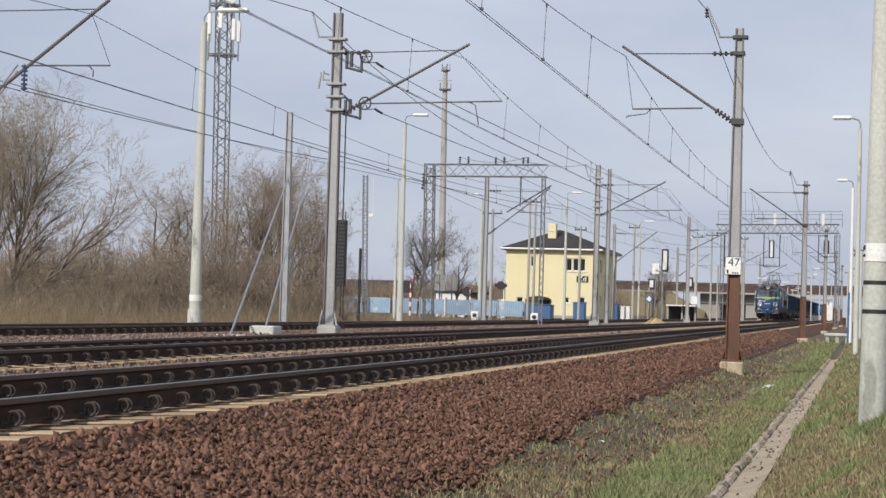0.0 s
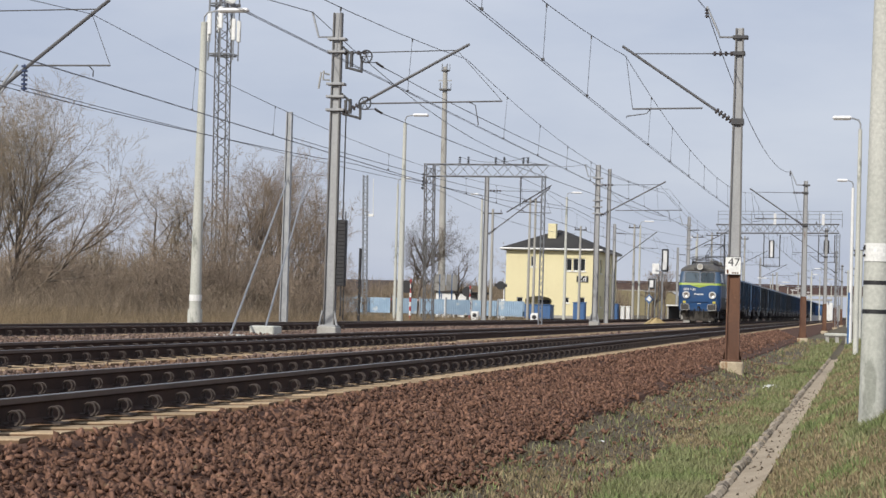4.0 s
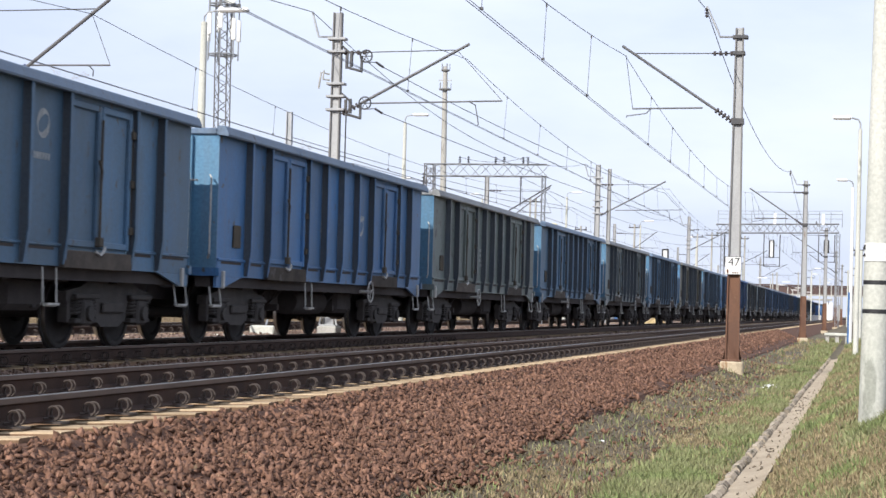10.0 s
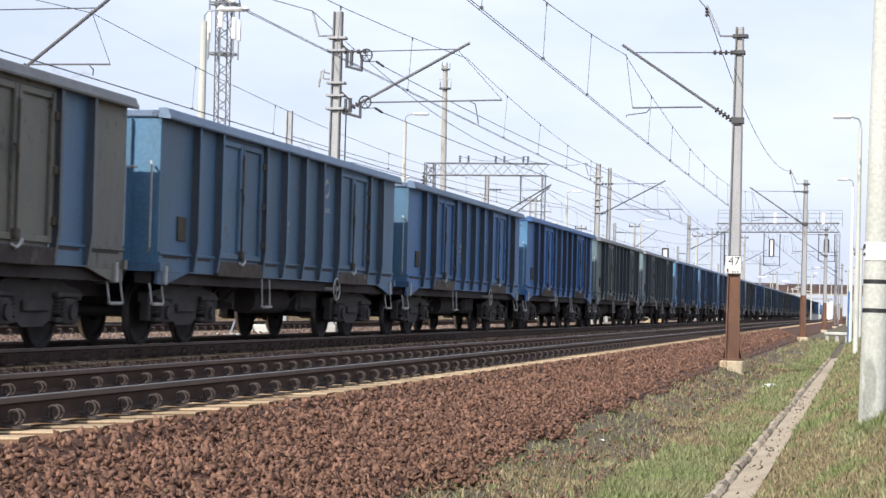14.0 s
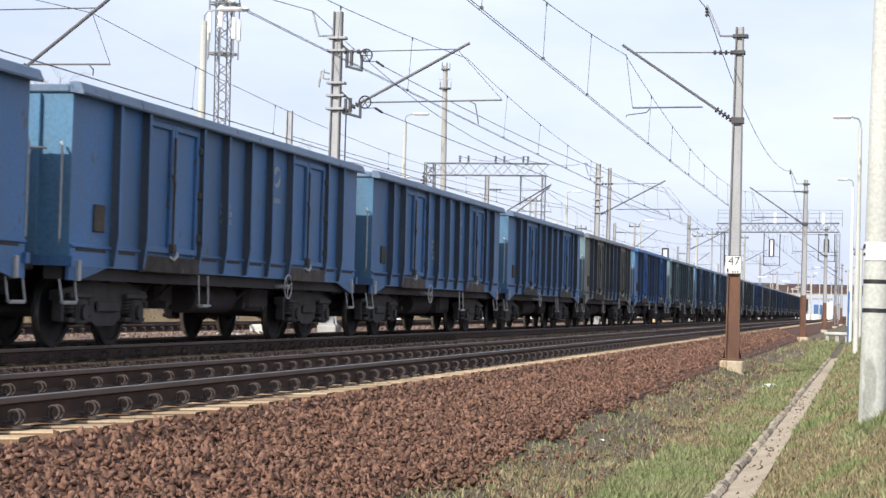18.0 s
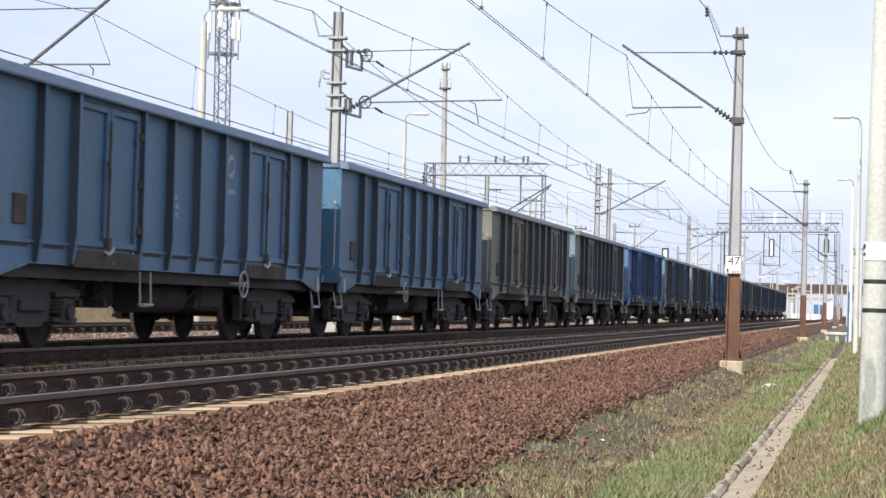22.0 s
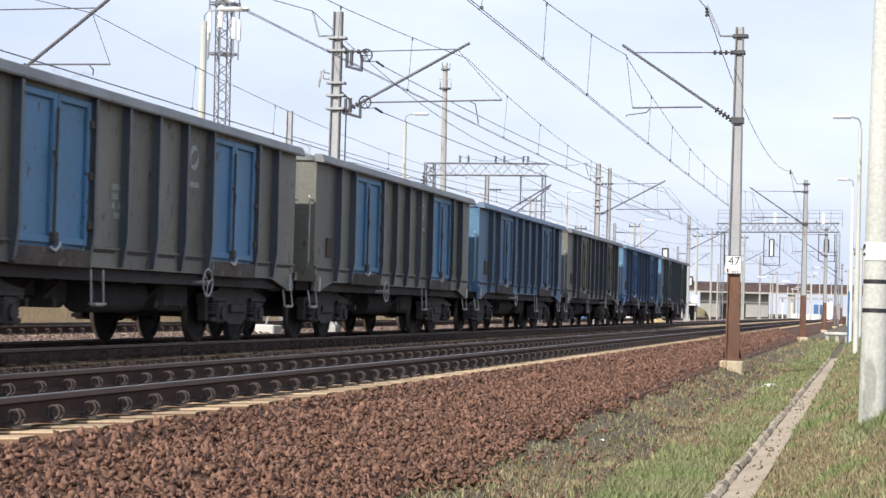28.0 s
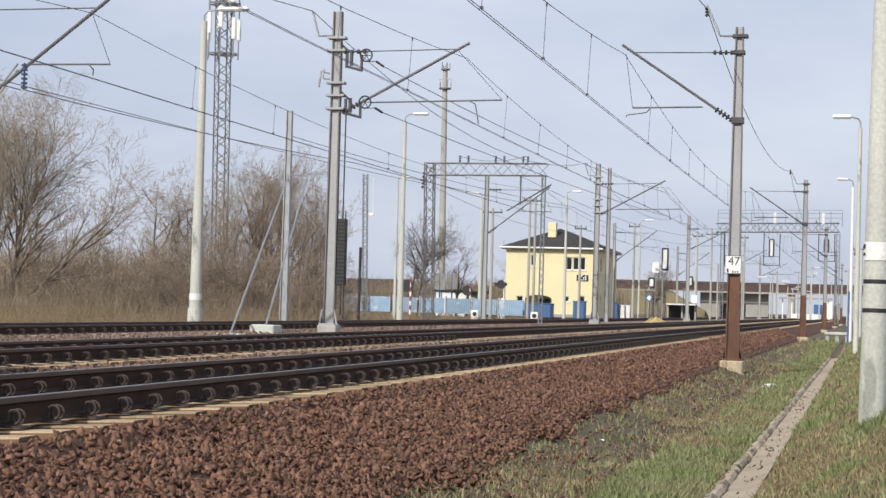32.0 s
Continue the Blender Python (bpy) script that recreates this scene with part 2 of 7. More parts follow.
def build_ballast():
    """The ballast shoulder beside the near track and the beds between the rails, as sloping sheets."""
    for name, profile, y0, y1, material, label in (
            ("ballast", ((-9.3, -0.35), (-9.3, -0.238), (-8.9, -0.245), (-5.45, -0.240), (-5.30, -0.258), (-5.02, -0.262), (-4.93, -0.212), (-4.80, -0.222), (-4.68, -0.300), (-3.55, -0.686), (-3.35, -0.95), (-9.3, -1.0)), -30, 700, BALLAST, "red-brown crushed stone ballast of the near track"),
            ("ballast", ((-13.2, -0.6), (-13.2, -0.33), (-12.6, -0.22), (-11.8, -0.235), (-9.60, -0.255), (-9.304, -0.235), (-9.304, -0.6)), -30, 700, GREY_STONE, "greyish dusty stone ballast between the tracks"),
            ("ballast", ((-21.0, -0.8), (-20.6, -0.46), (-19.5, -0.2), (-15.5, -0.2), (-13.204, -0.30), (-13.204, -0.8)), -30, 700, GREY_STONE, "pale stone ballast of the far track")):
        me = mesh_of(name, extrude_profile(B(), profile, y0, y1, 1), material)
        tagged(new(name, me), label, "ballast", kind="structure")


build_ballast()


# ---- tracks ----
RAIL = ((-0.0335, 0.0), (0.0335, 0.0), (0.036, -0.012), (0.034, -0.035), (0.009, -0.048), (0.009, -0.140), (0.070, -0.162), (0.070, -0.172), (-0.070, -0.172), (-0.070, -0.162), (-0.009, -0.140), (-0.009, -0.048), (-0.034, -0.035), (-0.036, -0.012))


def build_track(name, axis, label, y0, y1, nearest, clip_to):
    """Rails, sleepers and spring clips of one track."""
    track = thing(name, label, "railway track", kind="structure")
    for side in (-1, 1):
        bm = extrude_profile(B(), RAIL, -30, 900)
        rail = part("rail", bm, RAIL_SIDE, track, "rusty steel rail")
        rail.location = (axis + side * 0.7535, 0, 0)
        part("rail_head", box(B(), -0.0375, 0.0375, -30, 900, -0.032, 0.002), RAIL_HEAD, rail, "dusty brown rail head")
        part("running_surface", box(B(), -0.026, 0.026, -30, 900, 0.0021, 0.005), RAIL_TOP, rail, "polished bright running surface")
    bm = B()
    profile = ((-0.15, -0.36), (0.15, -0.36), (0.135, -0.192), (0.118, -0.182), (-0.118, -0.182), (-0.135, -0.192))
    rows = [[bm.verts.new((x0, x, z)) for x, z in profile] for x0 in (-1.25, -0.5, 0.5, 1.25)]
    for r in (1, 2):
        for v, (x, z) in zip(rows[r], profile):
            if z > -0.3:
                v.co.z -= 0.03
    for a, b in zip(rows, rows[1:]):
        for i in range(6):
            bm.faces.new((a[i], a[(i + 1) % 6], b[(i + 1) % 6], b[i]))
    bm.faces.new(rows[0]), bm.faces.new(rows[-1][::-1])
    bm.normal_update()
    bmesh.ops.recalc_face_normals(bm, faces=bm.faces)
    # upward faces keep the pale tone, all others take the darker brown
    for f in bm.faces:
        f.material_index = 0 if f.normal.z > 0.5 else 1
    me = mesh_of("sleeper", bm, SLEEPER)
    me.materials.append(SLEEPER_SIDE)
    # one spring clip: base plate, coil loop and bolt
    cb = B()
    box(cb, 0.02, 0.19, -0.075, 0.075, -0.186, -0.172)
    for dy in (-0.035, 0.035):
        bent(cb, [(0.115 + 0.048 * math.cos(radians(a)), dy + a * 0.00006, -0.118 + 0.048 * math.sin(radians(a))) for a in range(-70, 221, 29)] + [(0.055, dy * 1.5, -0.152)], 0.0082, 5)
    rod(cb, (0.12, 0, -0.175), (0.12, 0, -0.145), 0.012, seg=6)
    clip = mesh_of("fastening", cb, CLIP)
    y, count, rest, k = y0, 0, [], 0
    rng = random.Random(axis)
    while y < y1:
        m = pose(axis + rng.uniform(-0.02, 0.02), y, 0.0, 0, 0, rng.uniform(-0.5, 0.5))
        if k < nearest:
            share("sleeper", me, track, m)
            if y < clip_to:
                for s in (-1, 1):
                    share("fastening", clip, track, pose(axis + s * 0.7535, y, 0.004))
        else:
            rest.append(m)
        y += 0.6
        k += 1
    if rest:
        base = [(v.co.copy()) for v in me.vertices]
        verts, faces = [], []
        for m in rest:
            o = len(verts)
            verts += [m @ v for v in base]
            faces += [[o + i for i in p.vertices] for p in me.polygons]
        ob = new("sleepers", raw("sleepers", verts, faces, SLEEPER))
        ob.parent = track
        tagged(ob, kind="stuff")


build_track("track", X1, "near railway track with concrete sleepers and spring clips", 8.73, 330, 160, 62)
build_track("track", X2, "middle railway track that carries the freight train", 8.9, 330, 90, 45)
build_track("track", X3, "far rusty railway track with concrete sleepers", 30, 330, 90, 60)

# ---- freight wagons ----


def paint(name, base, other, rust=(0.045, 0.040, 0.037), at=0.63, dust=None):
    base, other = tuple(1.46 * v for v in base), tuple(1.42 * v for v in other)
    dust = dust or tuple(0.55 * v + w for v, w in zip(base, (0.050, 0.058, 0.066)))
    return surface(name, base, other, 1.1, 22, 0.55, spec=0.32, bump=0.16, spot=rust, spot_scale=6.5, spot_at=at, spot_soft=0.05, vary=0.16,
                   streak=1.7, bump_scale=5, mixing=0.42, wash=dust, wash_at=0.42, wash_amount=0.7)


STRONG_BLUE = paint("strong blue wagon paint", (0.024, 0.094, 0.248), (0.030, 0.084, 0.190), (0.05, 0.075, 0.11), at=0.68)
BLUE = paint("blue wagon paint", (0.033, 0.100, 0.222), (0.044, 0.088, 0.158), (0.075, 0.075, 0.070))
SLATE_BLUE = paint("faded slate blue wagon paint", (0.046, 0.100, 0.170), (0.052, 0.088, 0.126), (0.080, 0.072, 0.060))
SLATE = paint("grey slate wagon paint", (0.084, 0.110, 0.120), (0.072, 0.086, 0.090), at=0.6)
OLIVE = paint("olive brown weathered wagon paint", (0.104, 0.101, 0.078), (0.076, 0.075, 0.064), at=0.6)
STAKE_GREY = paint("dusty grey stake paint", (0.080, 0.088, 0.094), (0.066, 0.072, 0.074))
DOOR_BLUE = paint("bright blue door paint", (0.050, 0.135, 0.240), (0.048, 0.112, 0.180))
# end paints lighter than the sides, sunlight on the ends put into the colour
END_BLUE = paint("sunlit-tone blue end paint", (0.054, 0.135, 0.220), (0.056, 0.115, 0.170), (0.11, 0.12, 0.12), at=0.66)
END_TEAL = paint("sunlit-tone teal end paint", (0.095, 0.150, 0.168), (0.090, 0.128, 0.134), (0.12, 0.11, 0.10), at=0.64)
END_OLIVE = paint("sunlit-tone olive end paint", (0.125, 0.125, 0.098), (0.100, 0.100, 0.082), (0.11, 0.085, 0.06), at=0.62)
WORN_WHITE = surface("worn white lettering", (0.34, 0.36, 0.36), (0.22, 0.24, 0.25), 8, 40, 0.7, bump=0)
MOSS = paint("dark green grey wagon paint", (0.086, 0.108, 0.104), (0.070, 0.084, 0.078), at=0.6)
TEAL = paint("faded teal green wagon paint", (0.088, 0.140, 0.150), (0.090, 0.125, 0.122), at=0.62)
UNDER = surface("dusty black underframe steel", (0.058, 0.053, 0.053), (0.076, 0.068, 0.066), 3, 40, 0.85, bump=0.15, spec=0.08)
# rims paler both for dust and for skylight painted onto the bevel
PALE_RIM = paint("dusty sky-lit rim paint", (0.165, 0.17, 0.17), (0.115, 0.12, 0.12))
PALE_BLUE_RIM = paint("dusty sky-lit blue rim paint", (0.105, 0.145, 0.200), (0.075, 0.115, 0.172))
SILL = surface("grimy brown sill", (0.095, 0.082, 0.070), (0.055, 0.048, 0.044), 3.5, 30, 0.85, bump=0.2, vary=0.3, spot=(0.14, 0.135, 0.13), spot_scale=4, spot_at=0.6)
# darker web tone, with the shade behind the flanges put into the colour
STAKE_WEB = surface("shade-toned stake web", (0.068, 0.086, 0.110), (0.084, 0.096, 0.108), 1.5, 30, 0.7, bump=0.1, spec=0.2, vary=0.2)
DIRTY = surface("dusty brown steel", (0.10, 0.085, 0.065), (0.065, 0.06, 0.052), 3, 30, 0.85, bump=0.12)
RUST_IN = surface("rusty wagon inside", (0.10, 0.06, 0.04), (0.07, 0.045, 0.03), 3, 30, 0.9, bump=0.2)
HANDRAIL = surface("pale worn handrail", (0.42, 0.42, 0.40), (0.28, 0.28, 0.27), 6, 50, 0.5, bump=0)
SIGN_YELLOW = plain("yellow sign enamel", (0.75, 0.60, 0.05), 0.5)
WHEEL = surface("wheel steel", (0.040, 0.037, 0.037), (0.030, 0.028, 0.028), 6, 40, 0.7, bump=0.1, spec=0.15)
TREAD = surface("polished wheel tread", (0.35, 0.34, 0.33), (0.25, 0.25, 0.24), 6, 60, 0.35, metal=0.9, bump=0)

STAKES = (0.62, 1.85, 2.82, 4.90, 5.97, 7.02, 8.07, 9.14, 11.22, 12.19, 13.42)
DOORS = ((2.82, 4.90), (9.14, 11.22))
Z0, Z1 = 1.02, 3.20


def wheelset_meshes(r=0.46):
    """Axle, hubs, discs, treads and flanges as one turned piece about the x axis."""
    half = ((0.001, 1.02), (0.070, 1.02), (0.075, 0.90), (0.095, 0.87), (r * 0.36, 0.86), (r * 0.38, 0.80), (r * 0.52, 0.772), (r * 0.82, 0.762), (r * 0.86, 0.785), (r - 0.012, 0.790),
            (r, 0.782), (r + 0.004, 0.726), (r + 0.028, 0.712), (r + 0.030, 0.694), (r * 0.88, 0.684), (r * 0.82, 0.715), (r * 0.52, 0.722), (r * 0.36, 0.70), (r * 0.34, 0.62), (0.095, 0.60), (0.078, 0.50))
    profile = list(half) + [(q, -x) for q, x in half[::-1]]
    w, seg = B(), 28
    rows = [[w.verts.new((x, q * math.cos(i * math.tau / seg), q * math.sin(i * math.tau / seg))) for i in range(seg)] for q, x in profile]
    for n, (lo, hi) in enumerate(zip(rows, rows[1:])):
        for i in range(seg):
            j = (i + 1) % seg
            f = w.faces.new((lo[i], lo[j], hi[j], hi[i]))
            f.material_index = 1 if n in (10, len(profile) - 12) else 0
    me = mesh_of("wheelset", w, WHEEL, True)
    me.materials.append(TREAD)
    return me


WHEELSET = wheelset_meshes()


def bogie_meshes():
    f = B()
    frames = []
    for s in (-1, 1):
        g = B()
        x0, x1 = s * 0.93, s * 1.08
        # side frame: a beam that dips between the axle boxes
        pts = ((-1.40, 0.60), (-1.40, 0.73), (-0.95, 0.79), (-0.62, 0.90), (0.62, 0.90), (0.95, 0.79), (1.40, 0.73), (1.40, 0.60), (1.15, 0.66), (0.62, 0.66), (0.46, 0.36), (0.30, 0.28), (-0.30, 0.28), (-0.46, 0.36), (-0.62, 0.66), (-1.15, 0.66))
        a = [g.verts.new((x0, y, z)) for y, z in pts]
        b = [g.verts.new((x1, y, z)) for y, z in pts]
        g.faces.new(a), g.faces.new(b[::-1])
        for i in range(len(pts)):
            j = (i + 1) % len(pts)
            g.faces.new((a[i], b[i], b[j], a[j]))
        for y in (-1.26, -0.54, 0.54, 1.26):
            box(g, x0, s * 1.06, y - 0.05, y + 0.05, 0.34, 0.70, 0.01)
        for y in (-0.9, 0.9):
            box(g, s * 1.10, s * 1.16, y - 0.36, y + 0.36, 0.64, 0.70, 0.01)
            box(g, s * 0.98, s * 1.14, y - 0.34, y + 0.34, 0.33, 0.39, 0.01)
        box(g, s * 1.081, s * 1.13, -0.34, 0.34, 0.46, 0.60, 0.02)
        frames.append(mesh_of("side_frame", g, GREASE))
    box(f, -1.0, 1.0, -0.2, 0.2, 0.55, 0.92)
    ab = B()
    box(ab, -0.11, 0.11, -0.16, 0.16, -0.16, 0.17, 0.03)
    disc(ab, (0.13, 0, 0), (1, 0, 0), 0.10, 0.05, 12)
    sp = B()
    bent(sp, [(0.085 * math.cos(i * 0.7854), 0.085 * math.sin(i * 0.7854), 0.02 + 0.0056 * i) for i in range(46)], 0.018, 4)
    br = B()
    box(br, -0.04, 0.04, -0.04, 0.04, -0.22, 0.22, 0.01)
    return frames, mesh_of("bogie_frame", f, GREASE), mesh_of("axle_box", ab, GREASE), mesh_of("spring", sp, GREASE), mesh_of("brake_block", br, DIRTY)


SIDE_FRAMES, BOGIE, AXLE_BOX, SPRING, BRAKE_BLOCK = bogie_meshes()
LOGO = B()
rim = []
for i in range(20):
    a = i * math.tau / 20
    w = 0.018 + 0.085 * abs(math.sin(a - 0.5)) ** 1.5
    rim.append([LOGO.verts.new((0, r * math.cos(a), r * math.sin(a) * 1.1)) for r in (0.2 - w, 0.2)])
for p, q in zip(rim, rim[1:] + rim[:1]):
    LOGO.faces.new((p[0], p[1], q[1], q[0]))
LOGO = mesh_of("emblem", LOGO, WORN_WHITE)


def build_wagon():
    """One open high-sided wagon; its front coupling plane is at y = 0."""
    w = thing("open_wagon", "open high-sided freight wagon", "freight wagon", "wagons of the train")
    px = 1.40

    made = {}
    for side in (1, -1):
        flip = Matrix.Diagonal((side, 1, 1, 1))
        for a, b in zip(STAKES, STAKES[1:]):
            if (a, b) in DOORS:
                mid = (a + b) / 2
                for d0, d1 in ((a + 0.06, mid - 0.012), (mid + 0.012, b - 0.06)):
                    key = ("door", side, round(d1 - d0, 3))
                    if key not in made:
                        L = d1 - d0
                        bm = box(B(), -0.03, 0.0, 0, L, Z0 + 0.206, Z1 - 0.17)
                        box(bm, -0.005, 0.05, 0, 0.09, Z0 + 0.24, Z1 - 0.17, 0.012)
                        box(bm, -0.005, 0.05, L - 0.09, L, Z0 + 0.24, Z1 - 0.17, 0.012)
                        box(bm, -0.005, 0.046, 0.085, L - 0.085, Z1 - 0.26, Z1 - 0.172, 0.012)
                        box(bm, -0.005, 0.046, 0.085, L - 0.085, Z0 + 0.243, Z0 + 0.33, 0.012)
                        bm.transform(flip)
                        made[key] = mesh_of("door", bm, BLUE)
                    door = share("door", made[key], w, pose(side * (px + 0.012), d0, 0))
                    bm = B()
                    h = d1 - d0 - 0.03 if d1 < mid else 0.03
                    if d1 < mid:
                        rod(bm, (0.075, h, Z0 + 0.3), (0.075, h, Z1 - 0.35), 0.016)
                        bent(bm, [(0.075, h, Z0 + 1.05), (0.10, h - 0.04, Z0 + 1.2), (0.085, h - 0.10, Z0 + 1.32)], 0.018)
                        box(bm, 0.03, 0.11, h - 0.06, h + 0.06, Z0 + 0.26, Z0 + 0.38, 0.01)
                    else:
                        box(bm, 0.03, 0.05, d1 - d0 - 0.02, d1 - d0 + 0.03, Z0 + 0.40, Z1 - 0.36)
                        for hz in (Z0 + 0.45, Z0 + 1.05, Z1 - 0.5):
                            box(bm, 0.03, 0.085, d1 - d0 - 0.05, d1 - d0 + 0.06, hz, hz + 0.10, 0.008)
                    bm.transform(flip)
                    part("latch_bar" if d1 < mid else "hinge", bm, DIRTY, door, "dark worn latch" if d1 < mid else "")
                bm = box(B(), -0.02, 0.03, a, b, Z1 - 0.165, Z1 - 0.1)
                bm.transform(flip)
                part("panel", bm, BLUE, w).location = (side * px, 0, 0)
                bm = box(B(), -0.03, 0.085, a, b, Z0 - 0.02, Z0 + 0.2, 0.01)
                bm.transform(flip)
                cb = bent(B(), [(0.09, mid - 0.16, Z0 + 0.20), (0.13, mid - 0.10, Z0 + 0.16), (0.13, mid + 0.02, Z0 + 0.22), (0.10, mid + 0.10, Z0 + 0.26)], 0.02, 5)
                cb.transform(flip)
                part("door_catch", cb, HANDRAIL, w, "bright worn door catch").location = (side * px, 0, 0)
                part("door_sill", bm, SILL, w, "dirty brown sill below the doors").location = (side * px, 0, 0)
            else:
                key = ("panel", side, round(b - a, 2))
                if key not in made:
                    bm = extrude_profile(B(), ((-0.02, Z0), (0.012, Z0), (0.012, Z0 + 0.22), (0.035, Z0 + 0.235), (0.035, Z0 + 0.26), (0.0, Z0 + 0.275), (0.0, Z1 - 0.1), (-0.02, Z1 - 0.1)), 0, b - a)
                    n = len(bm.faces)
                    # dark strip laid on the panel as the shadow line under the ledge
                    box(bm, 0.010, 0.0165, 0.16, b - a - 0.16, Z0 + 0.185, Z0 + 0.222)
                    bm.faces.ensure_lookup_table()
                    for f in bm.faces[n:]:
                        f.material_index = 1
                    bm.transform(flip)
                    made[key] = mesh_of("panel", bm, BLUE)
                    made[key].materials.append(UNDER)
                share("panel", made[key], w, pose(side * px, a, 0))
        if ("stake", side) not in made:
            bm = B()
            for section in (((0.0, -0.011), (1.0, -0.011), (1.0, 0.011), (0.0, 0.011)), ((1.0, -0.034), (1.1, -0.034), (1.1, 0.034), (1.0, 0.034))):
                rows = [[bm.verts.new((depth * x, y, z)) for x, y in section] for depth, z in ((0.070, Z0 + 0.02), (0.118, Z0 + 0.42), (0.108, Z1 - 0.115))]
                for lo, hi in zip(rows, rows[1:]):
                    for i in range(4):
                        bm.faces.new((lo[i], lo[(i + 1) % 4], hi[(i + 1) % 4], hi[i]))
                bm.faces.new(rows[0][::-1]), bm.faces.new(rows[-1])
            # web faces take the tone that holds their shade
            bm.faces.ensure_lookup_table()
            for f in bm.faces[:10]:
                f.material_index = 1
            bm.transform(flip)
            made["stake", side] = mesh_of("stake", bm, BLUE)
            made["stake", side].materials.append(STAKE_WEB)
        for y in STAKES[1:-1]:
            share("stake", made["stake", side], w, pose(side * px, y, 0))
        bm = extrude_profile(B(), [(side * x, z) for x, z in ((px - 0.03, Z1 - 0.098), (px + 0.14, Z1 - 0.12), (px + 0.15, Z1 - 0.095), (px + 0.105, Z1 + 0.015), (px + 0.085, Z1 + 0.03), (px - 0.03, Z1 + 0.03))], 0.56, 13.48)
        part("top_rail", bm, BLUE, w)
        bm = box(B(), side * (px - 0.34), side * (px - 0.10), 0.66, 13.38, Z0 - 0.16, Z0 - 0.004)
        part("sole_bar", bm, UNDER, w)
        for y0, y1 in ((0.60, 1.75), (13.44, 12.29)):
            bm = B()
            outline = ((y0, Z0 - 0.002), (y0, Z0 - 0.17), (y0 + (y1 - y0) * 0.28, Z0 - 0.17), (y1, Z0 - 0.002))
            rows = [[bm.verts.new((side * x, y, z)) for y, z in outline] for x in (px - 0.03, px + 0.012)]
            for i in range(4):
                j = (i + 1) % 4
                bm.faces.new((rows[0][i], rows[0][j], rows[1][j], rows[1][i]))
            bm.faces.new(rows[0]), bm.faces.new(rows[1][::-1])
            if side > 0:
                part("corner_plate", bm, SILL, w, "dirty slanting corner plate")
    for y, s in ((0.62, -1), (13.42, 1)):
        bm = box(B(), -px, px, y - 0.02, y + 0.02, Z0, Z1 - 0.1)
        part("end_wall", bm, BLUE, w)
        for x in (-0.95, -0.32, 0.32, 0.95):
            part("end_post", box(B(), x - 0.05, x + 0.05, y + s * 0.021, y + s * 0.09, Z0 + 0.13, Z1 - 0.12), BLUE, w)
        part("end_beam", box(B(), -px - 0.06, px + 0.06, y - 0.05, y + 0.05, Z0, Z0 + 0.12), BLUE, w)
        bm = box(B(), -px + 0.031, px - 0.031, y - 0.06, y + 0.08, Z1 - 0.1, Z1, 0.018)
        part("end_top_rail", bm, BLUE, w)
        for x in (-1, 1):
            bm = B()
            yb = 0.0 if s < 0 else 14.04
            rod(bm, (x * 0.875, y, 1.04), (x * 0.875, yb - s * 0.05, 1.04), 0.09, 0.08, 10)
            disc(bm, (x * 0.875, yb - s * 0.025, 1.04), (0, 1, 0), 0.22, 0.05, 16)
            part("buffer", bm, UNDER, w, smooth=True)
        bm = bent(B(), [(1.30, y + s * 0.1, 1.28), (1.34, y + s * 0.16, 1.34), (1.34, y + s * 0.16, 2.45), (1.30, y + s * 0.1, 2.5)], 0.016)
        part("handrail", bm, HANDRAIL, w, "pale steel handrail")
        bm = bent(B(), [(0.5, y + s * 0.1, 2.42), (0.5, y + s * 0.17, 2.42), (1.1, y + s * 0.17, 2.42), (1.1, y + s * 0.1, 2.42)], 0.016)
        part("handrail", bm, HANDRAIL, w, "pale steel handrail")
        bm = bent(B(), [(1.34, y + s * 0.12, 0.86), (1.38, y + s * 0.12, 0.60), (1.38, y + s * 0.09, 0.57), (1.38, y - s * 0.29, 0.57), (1.38, y - s * 0.32, 0.60), (1.34, y - s * 0.32, 0.86)], 0.015)
        box(bm, 1.33, 1.40, y - s * 0.1 - 0.17, y - s * 0.1 + 0.17, 0.575, 0.60)
        part("step", bm, HANDRAIL, w, "bent steel shunter's step")
        bm = box(B(), 1.36, 1.45, y - s * 0.24 - 0.04, y - s * 0.24 + 0.04, 0.84, 1.1, 0.01)
        part("rope_hook", bm, HANDRAIL, w)
        bm = bent(B(), [(0, y + s * 0.05, 1.02), (0, (yb + y) / 2, 0.96), (0, yb, 0.9), (0, yb, 0.74)], 0.045)
        part("coupling", bm, UNDER, w)
    part("floor", box(B(), -px + 0.021, px - 0.021, 0.641, 13.399, Z0 + 0.10, Z0 + 0.16), RUST_IN, w)
    part("brake_cylinder", box(B(), -0.7, 0.5, 5.9, 6.5, 0.50, 0.95, 0.08), UNDER, w)
    part("brake_cylinder", box(B(), -0.6, 0.9, 8.8, 9.9, 0.48, 0.92, 0.08), UNDER, w)
    bm = box(B(), -0.3, 0.3, 0.7, 13.3, 0.66, Z0 + 0.05)
    for y in (2.52, 4.3, 5.9, 7.02, 8.2, 9.8, 11.52):
        box(bm, -1.2, 1.2, y - 0.09, y + 0.09, 0.84, Z0 + 0.04)
    part("underframe", bm, UNDER, w)
    bm = disc(B(), (0.55, 7.6, 0.68), (0, 1, 0), 0.24, 1.9, 16)
    part("air_tank", bm, UNDER, w, smooth=True)
    bm = rod(B(), (-0.2, 4.2, 0.62), (-0.2, 10.2, 0.55), 0.04)
